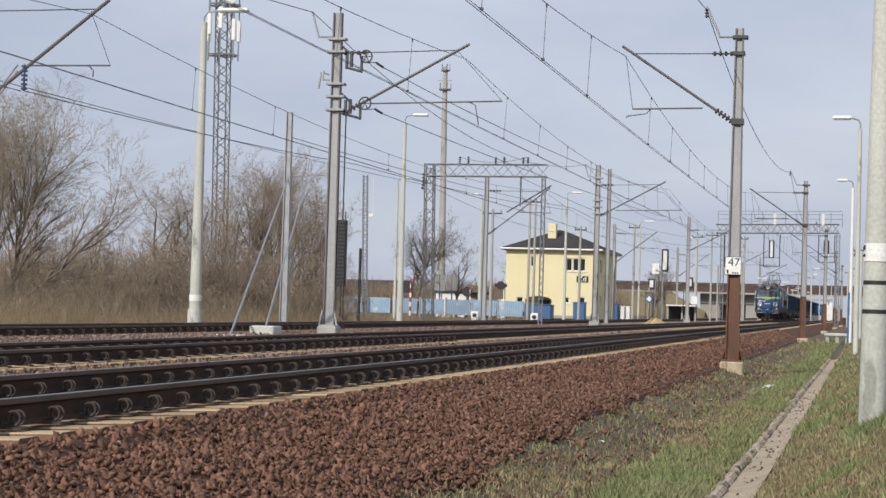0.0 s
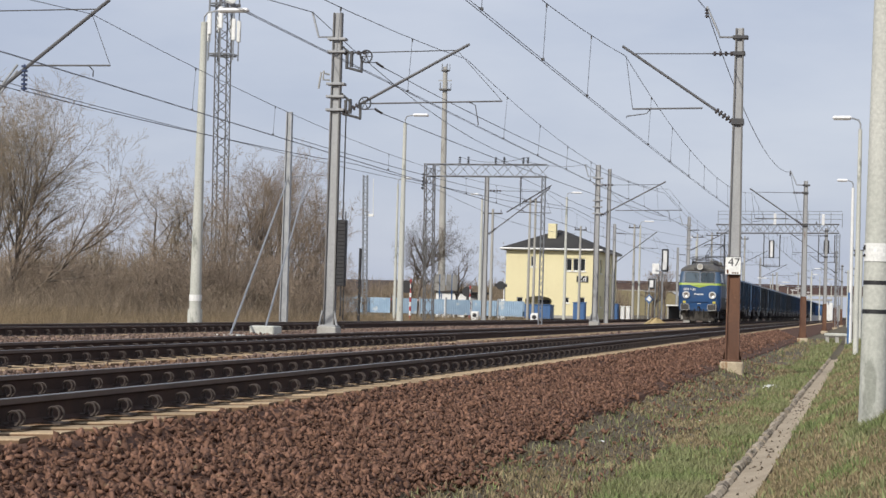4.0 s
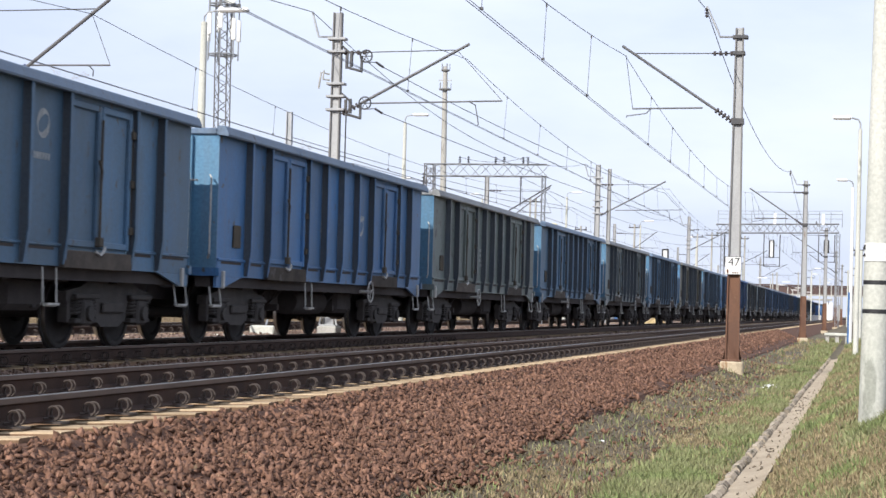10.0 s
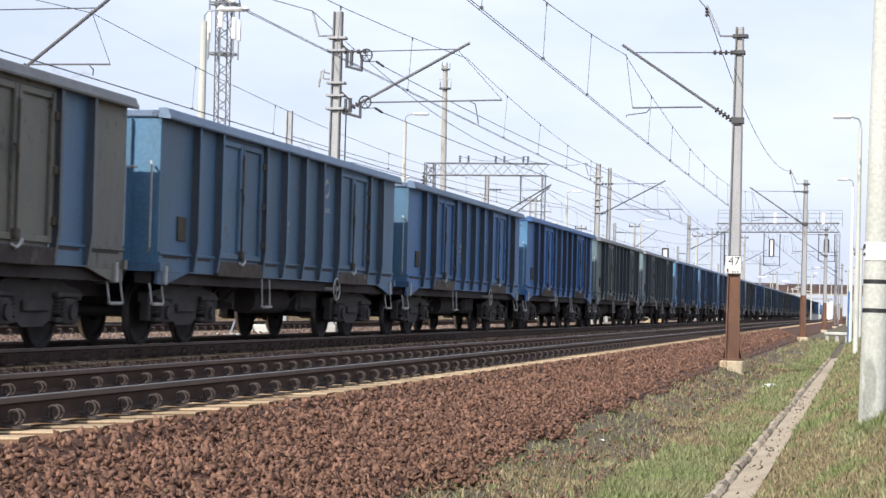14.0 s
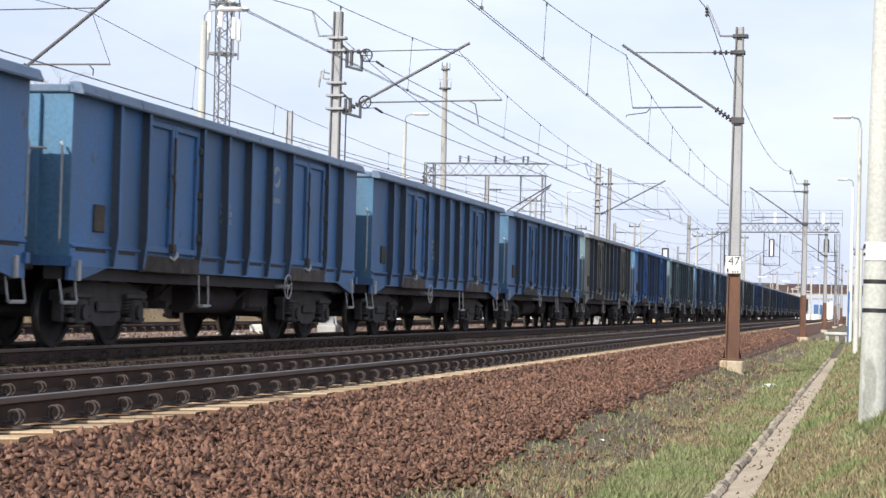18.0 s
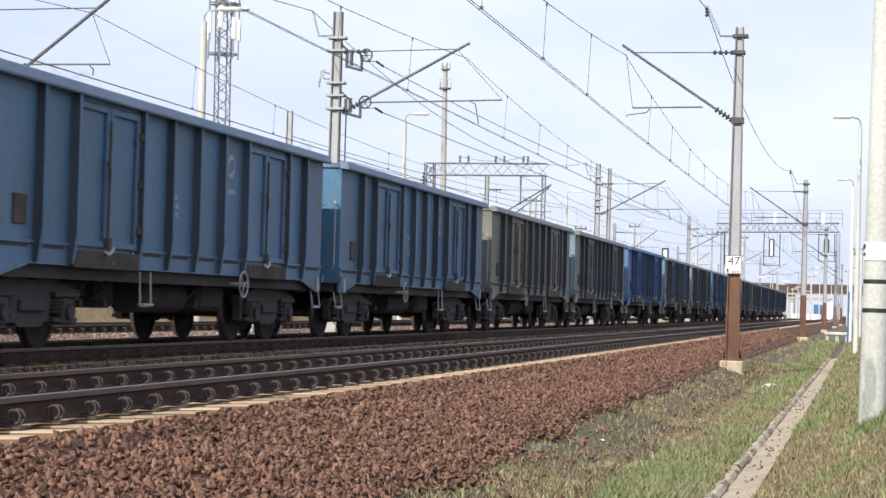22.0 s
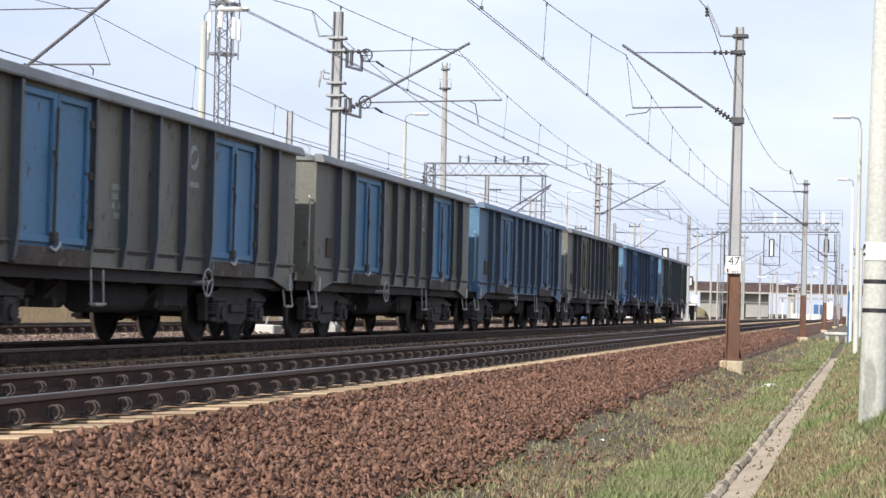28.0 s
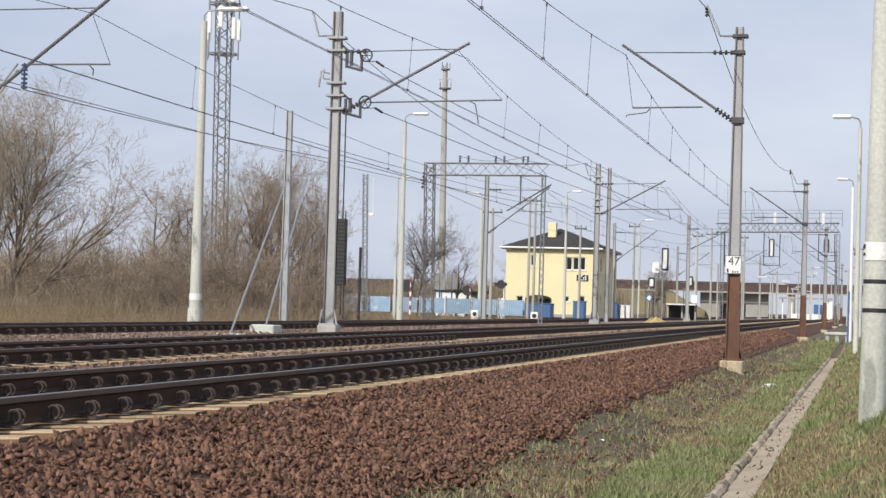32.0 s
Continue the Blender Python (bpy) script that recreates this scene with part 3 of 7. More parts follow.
    for y in (4.4, 5.2, 8.6, 9.6):
        box(bm, -0.9, 0.9, y - 0.05, y + 0.05, 0.52, 0.62)
        rod(bm, (0.7, y, 0.6), (0.9, y + 0.3, 0.92), 0.03)
    part("brake_rigging", bm, UNDER, w)
    # handbrake wheel, side step and label rack, which stand nearer one end or the other
    bm = ring(B(), (1.52, 0, 0.90), (1, 0, 0), 0.195, 0.012, 20, 6)
    for k in range(3):
        a = k * math.tau / 3 + 0.3
        rod(bm, (1.52, 0, 0.90), (1.52, 0.195 * math.cos(a), 0.90 + 0.195 * math.sin(a)), 0.009)
    rod(bm, (1.2, 0, 0.90), (1.54, 0, 0.90), 0.03)
    part("handbrake_wheel", bm, HANDRAIL, w, "pale grey spoked handbrake wheel")
    bm = B()
    bent(bm, [(1.40, -0.19, 1.0), (1.42, -0.19, 0.58), (1.42, -0.17, 0.55), (1.42, 0.17, 0.55), (1.42, 0.19, 0.58), (1.40, 0.19, 1.0)], 0.014)
    box(bm, 1.38, 1.47, -0.17, 0.17, 0.555, 0.585)
    part("side_step", bm, HANDRAIL, w, "pale looped steel side step")
    bm = box(B(), 1.402, 1.43, -0.16, 0.16, 1.46, 1.80, 0.008)
    part("label_rack", bm, DIRTY, w)
    # lettering worn to bars and an emblem
    bm = B()
    for k, (z, L) in enumerate(((2.02, 0.46), (1.90, 0.52), (1.78, 0.50), (1.66, 0.34))):
        for j in range(5):
            if (k + j) % 4 != 3:
                box(bm, 1.4005, 1.404, -0.3 + j * L / 5, -0.3 + (j + 0.72) * L / 5, z, z + 0.075)
    tagged(part("marking", bm, WORN_WHITE, w, "worn white painted marking"), kind="stuff")
    e = share("emblem", LOGO, w, pose(1.405, 8.6, 2.66) @ Matrix.Diagonal((1, 0.85, 0.80, 1)), "worn white round emblem")
    bm = B()
    for j in range(6):
        box(bm, 1.4005, 1.404, 8.38 + j * 0.075, 8.43 + j * 0.075, 2.24, 2.32)
    tagged(part("marking", bm, WORN_WHITE, w, "worn white painted marking"), kind="stuff")
    for y in (2.52, 11.52):
        bogie = share("bogie", BOGIE, w, pose(0, y, 0), "black greasy two-axle bogie")
        for me in SIDE_FRAMES:
            share("side_frame", me, bogie)
        for dy in (-0.9, 0.9):
            for s in (-1, 1):
                share("axle_box", AXLE_BOX, bogie, pose(s * 1.06, dy, 0.46, 0, 0, 0 if s > 0 else 180))
                for d in (-0.24, 0.24):
                    share("spring", SPRING, bogie, pose(s * 1.06, dy + d, 0.40))
                share("brake_block", BRAKE_BLOCK, bogie, pose(s * 0.755, dy + (0.53 if dy < 0 else -0.53), 0.5))
            share("wheelset", WHEELSET, bogie, pose(0, dy, 0.46), "dark steel wheels on an axle")
    return w


# colour of each wagon, its doors, flip of the handbrake end
WAGONS = [("blue", SLATE_BLUE), ("blue", BLUE), ("moss", MOSS), ("slate blue", SLATE_BLUE), ("slate", SLATE), ("slate blue", SLATE_BLUE),
          ("patched", OLIVE), ("slate blue", SLATE_BLUE), ("blue", BLUE), ("strong blue", STRONG_BLUE), ("moss", MOSS), ("slate", SLATE),
          ("blue", BLUE), ("blue", BLUE), ("blue", BLUE), ("blue", BLUE), ("one_blue", OLIVE), ("strong blue", STRONG_BLUE),
          ("teal", TEAL), ("slate blue", SLATE_BLUE), ("slate blue", SLATE_BLUE), ("olive", OLIVE), ("moss", MOSS), ("strong blue", STRONG_BLUE),
          ("blue_doors", OLIVE), ("slate", SLATE), ("blue", BLUE), ("blue", BLUE), ("blue_doors", OLIVE), ("blue_doors", OLIVE),
          ("slate blue", SLATE_BLUE), ("olive", OLIVE), ("blue", BLUE), ("moss", MOSS)]
LABELS = {"moss": "dark grey-green open freight wagon with flaking paint", "slate": "grey-slate open freight wagon with rusty worn sides", "blue": "blue open freight wagon with worn dusty sides",
          "slate blue": "faded slate-blue open freight wagon with dirty sides", "strong blue": "bright blue open freight wagon, newly painted",
          "patched": "olive open freight wagon patched with blue panels", "one_blue": "olive-brown open freight wagon with two blue panels",
          "teal": "faded teal-green open freight wagon with two door pairs", "olive": "olive-brown weathered open freight wagon",
          "blue_doors": "olive-brown open freight wagon with blue doors"}


def build_wagons():
    first = build_wagon()
    out = []
    for k, (look_name, paint_of) in enumerate(WAGONS):
        w = first if k == 0 else copy_thing(first, Matrix())
        w["label"] = LABELS[look_name]
        mirrored = k % 3 == 1 or k in (5, 8)
        n = markings = 0
        for o in w.children:
            kind = o.name.split(".")[0]
            if kind in ("panel", "door", "stake", "top_rail", "end_wall", "end_top_rail", "end_post", "end_beam", "corner_plate"):
                use = paint_of
                if kind == "panel":
                    n += 1
                    if look_name == "patched" and n % 10 in (2, 4, 5, 7, 9):
                        use = SLATE_BLUE
                    if look_name == "one_blue" and n % 10 in (6, 7):
                        use = BLUE
                if kind == "door" and look_name == "blue_doors":
                    use = BLUE if k == 24 else DOOR_BLUE
                # ends get the lighter paints that carry their sunlight
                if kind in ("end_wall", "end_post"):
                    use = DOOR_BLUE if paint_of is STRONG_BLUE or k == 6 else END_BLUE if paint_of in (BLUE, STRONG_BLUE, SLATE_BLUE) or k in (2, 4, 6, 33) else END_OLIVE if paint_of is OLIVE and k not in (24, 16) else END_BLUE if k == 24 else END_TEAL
                if kind == "stake" and paint_of in (OLIVE, MOSS, SLATE):
                    use = STAKE_GREY
                if kind in ("top_rail", "end_top_rail"):
                    use = PALE_BLUE_RIM if paint_of in (BLUE, STRONG_BLUE, SLATE_BLUE) else PALE_RIM
                if kind in ("top_rail", "end_top_rail") and paint_of in (STRONG_BLUE, TEAL):
                    use = paint_of
                repaint(o, use)
            elif kind == "handbrake_wheel":
                o.location = (0, 9.0 if mirrored else 5.2, 0)
            elif kind == "side_step":
                o.location = (0, 5.3 if mirrored else 8.9, 0)
            elif kind == "label_rack":
                o.location = (0, 1.45, 0)
            elif kind == "marking":
                markings += 1
                if markings == 1:
                    o.location = (0, 6.25 if k % 2 else 6.0, 0)
            elif kind == "emblem" and k in (1, 16, 17, 18):
                o.location.z -= 0.55
        out.append(w)
    bm = B()
    a = [[bm.verts.new((x, y, z)) for x, z in ((0.52, 2.78), (0.76, 2.78), (0.64, 2.99))] for y in (0.575, 0.590)]
    bm.faces.new(a[0]), bm.faces.new(a[1][::-1])
    for i in range(3):
        bm.faces.new((a[0][i], a[0][(i + 1) % 3], a[1][(i + 1) % 3], a[1][i]))
    part("warning_plate", bm, SIGN_YELLOW, out[29], "yellow triangular warning plate")
    return out


TRAIN = build_wagons()


# ---- locomotive ----
LOCO_BLUE = surface("locomotive blue paint", (0.013, 0.062, 0.172), (0.016, 0.056, 0.140), 0.8, 25, 0.42, bump=0.04, spot=(0.06, 0.085, 0.12), spot_scale=1.5, spot_at=0.6, spot_soft=0.15, streak=2)
LOCO_FADED = surface("dusty blue locomotive side", (0.042, 0.064, 0.096), (0.032, 0.054, 0.090), 0.5, 20, 0.55, bump=0.04, spot=(0.070, 0.072, 0.074), spot_scale=0.9, spot_at=0.52, spot_soft=0.2, streak=2)
LOCO_GREY = surface("grimy grey locomotive skirt", (0.043, 0.042, 0.041), (0.032, 0.031, 0.030), 0.8, 25, 0.75, bump=0.06, spot=(0.05, 0.046, 0.042), spot_scale=2, spot_at=0.6, streak=2)
LOCO_ROOF = surface("dusty roof paint", (0.22, 0.21, 0.175), (0.15, 0.145, 0.13), 1.2, 25, 0.85, bump=0.06, spot=(0.11, 0.105, 0.10), spot_scale=1.5, spot_at=0.55)
LOCO_BROW = surface("dark grey roof brow", (0.10, 0.095, 0.088), (0.075, 0.072, 0.07), 1.5, 25, 0.75, bump=0.05)
LIME = surface("lime green stripe", (0.29, 0.39, 0.035), (0.24, 0.32, 0.05), 2, 25, 0.5, bump=0.03)
# side stripe darkened for dust and for the shade on the side
LIME_DULL = surface("dusty shaded lime stripe", (0.20, 0.24, 0.045), (0.16, 0.19, 0.05), 2, 25, 0.6, bump=0.03)
GLASS = plain("dark window glass", (0.085, 0.115, 0.14), 0.05)
CURTAIN = surface("pale curtain behind glass", (0.27, 0.28, 0.27), (0.14, 0.15, 0.15), 3.5, 20, 0.15, bump=0, streak=8)
# metallic stand-in for the same glass, adds a sky reflection to one pane
SKY_GLASS = plain("window glass with added reflection", (0.105, 0.132, 0.142), 0.08, 1.0)
BOWL = plain("lamp reflector", (0.80, 0.78, 0.72), 0.22, 1.0)
FRONT_BLUE = surface("dusty blue cab front", (0.040, 0.088, 0.165), (0.055, 0.085, 0.130), 1.2, 25, 0.5, bump=0.04, streak=2)
PLOUGH = surface("dust covered plough steel", (0.115, 0.104, 0.090), (0.070, 0.064, 0.057), 2, 25, 0.85, bump=0.15, spot=(0.045, 0.042, 0.04), spot_scale=2.5, spot_at=0.58)
GRILLE = surface("dark louvre", (0.011, 0.010, 0.010), (0.016, 0.015, 0.014), 2, 40, 0.85, bump=0.1, spec=0.1)
LAMP_RIM = surface("pale lamp rim", (0.62, 0.62, 0.60), (0.5, 0.5, 0.48), 6, 40, 0.5, bump=0.02)
LAMP_LENS = plain("lamp lens", (0.20, 0.18, 0.155), 0.08)
LAMP_ON = glowing("lit lamp", (0.34, 0.32, 0.28), 0.10)
BUFFER = surface("worn buffer plate", (0.075, 0.073, 0.07), (0.05, 0.048, 0.046), 6, 40, 0.5, metal=0.4, bump=0.1)
CHROME = surface("bright worn steel", (0.88, 0.88, 0.86), (0.76, 0.76, 0.74), 6, 50, 0.4, bump=0)
RUBBER = plain("black rubber", (0.02, 0.02, 0.02), 0.8)
YELLOW = surface("yellow plate", (0.65, 0.55, 0.06), (0.5, 0.42, 0.06), 8, 40, 0.6, bump=0)
PANTO = surface("grey pantograph tube", (0.09, 0.092, 0.10), (0.06, 0.06, 0.065), 4, 40, 0.5, metal=0.4, bump=0)
RED_PAINT = surface("red paint", (0.33, 0.03, 0.03), (0.25, 0.03, 0.03), 6, 40, 0.5, bump=0)
LL = 19.24
CAB_DEPTH = 2.3      # the cab ends draw in over this length


def body_shape(z):
    """Half width, front setback and corner radius of the locomotive body at height z."""
    table = ((0.80, 1.42, 0.69, 0.30), (0.95, 1.44, 0.68, 0.30), (1.1, 1.50, 0.66, 0.30), (1.9, 1.50, 0.64, 0.30), (2.5, 1.50, 0.66, 0.30), (2.64, 1.49, 0.70, 0.30), (3.42, 1.37, 0.90, 0.32),
             (3.50, 1.36, 0.86, 0.40), (3.62, 1.27, 0.98, 0.42), (3.78, 1.05, 1.35, 0.45), (3.90, 0.72, 1.9, 0.42), (3.97, 0.35, 2.5, 0.25), (3.98, 0.02, 3.0, 0.01))
    for a, b in zip(table, table[1:]):
        if a[0] <= z <= b[0] + 1e-6:
            f = (z - a[0]) / (b[0] - a[0])
            return [p + (q - p) * f for p, q in zip(a[1:], b[1:])]


def body_band(zs, inset=0.0):
    """A closed wall of the rounded body between heights."""
    bm = B()
    loops = []
    for z in zs:
        hw, yf, rc = body_shape(z)
        hw -= inset
        cab = max(CAB_DEPTH, yf + rc + 0.05)
        loop = []
        for cx, cy, a0 in ((hw - rc, LL - yf - rc, 0), (-hw + rc, LL - yf - rc, 90), (-hw + rc, yf + rc, 180), (hw - rc, yf + rc, 270)):
            for k in range(7):
                a = radians(a0 + 15 * k)
                loop.append(bm.verts.new((cx + rc * math.cos(a), cy + rc * math.sin(a), z)))
            if a0 == 90:
                loop += [bm.verts.new((-hw, y, z)) for y in (LL - cab, cab)]
            if a0 == 270:
                loop += [bm.verts.new((hw, y, z)) for y in (cab, LL - cab)]
        loops.append(loop)
    for lo, hi in zip(loops, loops[1:]):
        for i in range(len(lo)):
            j = (i + 1) % len(lo)
            bm.faces.new((lo[i], lo[j], hi[j], hi[i]))
    return bm


def side_x(z):
    return body_shape(z)[0]


def side_plate(bm, y0, y1, z0, z1, proud=0.012, thick=0.02):
    """A thin plate laid on the sloping side of the body, on the near side."""
    xa, xb = side_x(z0), side_x(z1)
    vs = [bm.verts.new(p) for p in ((xa + proud, y0, z0), (xa + proud, y1, z0), (xb + proud, y1, z1), (xb + proud, y0, z1), (xa + proud - thick, y0, z0), (xa + proud - thick, y1, z0), (xb + proud - thick, y1, z1), (xb + proud - thick, y0, z1))]
    for f in ((0, 1, 2, 3), (4, 7, 6, 5), (0, 4, 5, 1), (1, 5, 6, 2), (2, 6, 7, 3), (3, 7, 4, 0)):
        bm.faces.new([vs[i] for i in f])
    return bm


def front_plate(bm, x0, x1, z0, z1, proud=0.015, thick=0.03):
    def fy(z):
        return body_shape(z)[1]
    vs = [bm.verts.new(p) for p in ((x0, fy(z0) - proud, z0), (x1, fy(z0) - proud, z0), (x1, fy(z1) - proud, z1), (x0, fy(z1) - proud, z1), (x0, fy(z0) - proud + thick, z0), (x1, fy(z0) - proud + thick, z0), (x1, fy(z1) - proud + thick, z1), (x0, fy(z1) - proud + thick, z1))]
    for f in ((0, 1, 2, 3), (4, 7, 6, 5), (0, 4, 5, 1), (1, 5, 6, 2), (2, 6, 7, 3), (3, 7, 4, 0)):
        bm.faces.new([vs[i] for i in f])
    return bm


def build_loco():
    e = thing("locomotive", "blue electric locomotive with lime stripe, dusty sides and raised pantograph", "locomotive")
    body = part("body", body_band((0.95, 1.1, 1.72)), LOCO_GREY, e, "grimy grey lower body", True)
    part("body_panel", body_band((1.722, 1.9, 2.5)), LOCO_FADED, e, "dusty blue body side", True)
    part("stripe", body_band((2.502, 2.62), -0.003), LIME_DULL, e, "lime green stripe", True)
    part("cab_band", body_band((2.622, 2.64, 3.0, 3.42)), LOCO_FADED, e, "dusty blue upper body", True)
    roof = body_band((3.422, 3.50, 3.62, 3.78, 3.90, 3.97, 3.98), -0.02)
    part("roof", roof, LOCO_ROOF, e, "dusty beige-grey roof", True)
    part("floor_plate", box(B(), -1.4, 1.4, 0.9, LL - 0.9, 0.94, 0.96), DARK, e)
    # clean blue front below the stripe and the brighter stripe with its point
    for end in (0, 1):
        turn = Matrix() if end == 0 else Matrix.Translation((0, LL, 0)) @ Matrix.Rotation(math.pi, 4, "Z")

        def put(name, bm, material, label="", smooth=False, parent=None):
            bm.transform(turn)
            return part(name, bm, material, parent or e, label, smooth)

        def nose(z0, z1, grow):
            bm = B()
            rows = []
            for z in sorted({z0, z1} | {q for q in (0.95, 1.1, 1.9, 2.5, 2.64) if z0 < q < z1}):
                hw, yf, rc = body_shape(z)
                hw += grow
                yf -= grow
                pts = [(-hw + rc + rc * math.cos(radians(180 + 15 * k)), yf + rc + rc * math.sin(radians(180 + 15 * k))) for k in range(7)]
                pts += [(hw - rc + rc * math.cos(radians(270 + 15 * k)), yf + rc + rc * math.sin(radians(270 + 15 * k))) for k in range(7)]
                pts = [(-hw, yf + rc + 0.25)] + pts + [(hw, yf + rc + 0.25)]
                rows.append([bm.verts.new((x, y, z)) for x, y in pts])
            for lo, hi in zip(rows, rows[1:]):
                for i in range(len(lo) - 1):
                    bm.faces.new((lo[i], lo[i + 1], hi[i + 1], hi[i]))
            return bm
        put("nose", nose(0.82, 2.5, 0.008), LOCO_BLUE, "clean blue front", True)
        put("nose_stripe", nose(2.502, 2.64, 0.009), LIME, "bright lime stripe", True)
        put("cab_front", nose(2.642, 3.42, 0.004), FRONT_BLUE, "dusty blue front round the windscreens", True)
        tri = B()
        yv = body_shape(2.4)[1] - 0.016
        a = [tri.verts.new(p) for p in ((-0.62, yv, 2.50), (0.62, yv, 2.50), (0, yv, 2.33))]
        b = [tri.verts.new(p) for p in ((-0.62, yv + 0.02, 2.50), (0.62, yv + 0.02, 2.50), (0, yv + 0.02, 2.33))]
        tri.faces.new(a), tri.faces.new(b[::-1])
        for i in range(3):
            tri.faces.new((a[i], a[(i + 1) % 3], b[(i + 1) % 3], b[i]))
        put("stripe_point", tri, LIME)
        # dark brow over the windscreens
        if end == 0:
            brow = body_band((3.40, 3.50, 3.62, 3.78, 3.90, 3.97, 3.98), -0.035)
            bmesh.ops.bisect_plane(brow, geom=brow.verts[:] + brow.edges[:] + brow.faces[:], plane_co=(0, 4.15, 3.6), plane_no=(0, 1, 0.6), clear_outer=True)
            put("brow", brow, LOCO_BROW, "dark grey roof brow", True)
        for s in (-1, 1):
            x0, x1 = sorted((s * 0.10, s * 1.02))
            fr = front_plate(B(), x0 - 0.035, x1 + 0.035, 2.665, 3.365, 0.018)
            wf = put("windscreen", fr, RUBBER, "black rubber window surround")
            put("pane", front_plate(B(), x0, x1, 2.70, 3.33, 0.026, 0.012), SKY_GLASS if s > 0 else GLASS, "pane made metallic to show a sky reflection" if s > 0 else "", parent=wf)
            yl, yh = body_shape(2.66)[1] - 0.03, body_shape(3.37)[1] - 0.03
            put("window_frame", bent(B(), [(x0 - 0.04, yl, 2.66), (x1 + 0.04, yl, 2.66), (x1 + 0.04, yh, 3.37), (x0 - 0.04, yh, 3.37), (x0 - 0.04, yl, 2.66)], 0.012), HANDRAIL, "pale metal window frame", parent=wf)
            wi = bent(B(), [(s * 0.62, 0.84, 3.45), (s * 0.30, 0.77, 3.08), (s * 0.27, 0.76, 3.26), (s * 0.25, 0.70, 2.84)], 0.012)
            put("wiper", wi, BLACK)
            # headlamp with a heavy pale rim
            c = (s * 0.865, 0.575, 1.845)
            hl = lathe(B(), c, ((0.235, 0.07), (0.24, -0.02), (0.225, -0.045), (0.19, -0.05), (0.168, -0.04), (0.162, 0.0)))
            lamp = put("headlamp", hl, LAMP_RIM, "round lamp with pale rim", True)
            put("reflector", lathe(B(), c, ((0.163, -0.005), (0.150, 0.018), (0.11, 0.034), (0.05, 0.042), (0.001, 0.043))), BOWL, "mirror reflector", True, lamp)
            put("bulb", disc(B(), (s * 0.865 - s * 0.055, 0.598, 1.845), (0, 1, 0), 0.075, 0.02, 14), LAMP_LENS, "dark lamp socket", True, lamp)
            put("bulb", disc(B(), (s * 0.865 + 0.05, 0.594, 1.82), (0, 1, 0), 0.035, 0.03, 10), LAMP_RIM, "", True, lamp)
            for a in range(3):
                put("screw", disc(B(), (c[0] + 0.205 * math.sin(a * 2.094), 0.524, 1.845 + 0.205 * math.cos(a * 2.094)), (0, 1, 0), 0.012, 0.008, 6), DARK_STEEL, parent=lamp)
            bf = box(B(), s * 0.875 - 0.29, s * 0.875 + 0.29, 0.0, 0.05, 0.84, 1.24, 0.03)
            rod(bf, (s * 0.875, 0.04, 1.04), (s * 0.875, 0.66, 1.04), 0.12, seg=12)
            bu = put("buffer", bf, BUFFER, "large worn rectangular buffer")
            bx0, bx1 = s * 0.875 - 0.28, s * 0.875 + 0.28
            put("rim", bent(B(), [(bx0 + 0.03, -0.002, 0.85), (bx1 - 0.03, -0.002, 0.85), (bx1, -0.002, 0.88), (bx1, -0.002, 1.20), (bx1 - 0.03, -0.002, 1.23), (bx0 + 0.03, -0.002, 1.23), (bx0, -0.002, 1.20), (bx0, -0.002, 0.88), (bx0 + 0.03, -0.002, 0.85)], 0.011), LAMP_RIM, "bright worn edge", parent=bu)
            put("buffer_housing", box(B(), s * 0.98 - 0.20, s * 0.98 + 0.20, 0.42, 0.66, 0.80, 1.29, 0.03), DARK_STEEL, parent=bu)
            put("warning_plate", box(B(), s * 0.98 - 0.09, s * 0.98 + 0.09, 0.615, 0.64, 1.31, 1.44), YELLOW, "yellow plate")
            put("step_bracket", bent(B(), [(s * 1.25, 0.8, 0.82), (s * 1.25, 0.7, 0.35), (s * 1.05, 0.7, 0.35), (s * 1.05, 0.8, 0.82)], 0.02), HANDRAIL)
            for q in (0.30, 0.62):
                put("brake_hose", bent(B(), [(s * q, 0.62, 0.92), (s * q, 0.42, 0.85), (s * (q + 0.04), 0.40, 0.55), (s * (q + 0.03), 0.50, 0.38)], 0.032), RUBBER)
            put("front_handrail", bent(B(), [(s * 1.30, 0.62, 1.55), (s * 1.32, 0.58, 1.6), (s * 1.32, 0.58, 1.95), (s * 1.30, 0.66, 2.0)], 0.014), DARK)
            put("horn", rod(B(), (s * 0.33, 0.80, 3.56), (s * 0.33, 1.15, 3.60), 0.085, 0.03, 12), DARK_STEEL)
        hk = bent(B(), [(0, 0.66, 1.04), (0, 0.36, 1.06), (0, 0.30, 0.98)], 0.045)
        for s in (-1, 1):
            bent(hk, [(s * 0.06, 0.42, 1.1), (s * 0.07, 0.36, 0.75), (s * 0.02, 0.34, 0.60)], 0.022)
        put("coupling_hook", hk, DARK)
        bm = disc(B(), (0, 0.86, 3.72), (0, 1, 0), 0.185, 0.26, 24, 0.20)
        rod(bm, (0, 0.95, 3.72), (0, 1.6, 3.80), 0.19, 0.12, 20)
        top = put("roof_lamp", bm, LOCO_BROW, "round roof lamp with dark housing", True)
        put("rim", lathe(B(), (0, 0.70, 3.72), ((0.20, 0.05), (0.205, -0.01), (0.19, -0.03), (0.165, -0.02), (0.16, 0.0))), LAMP_RIM, "pale lamp rim", True, top)
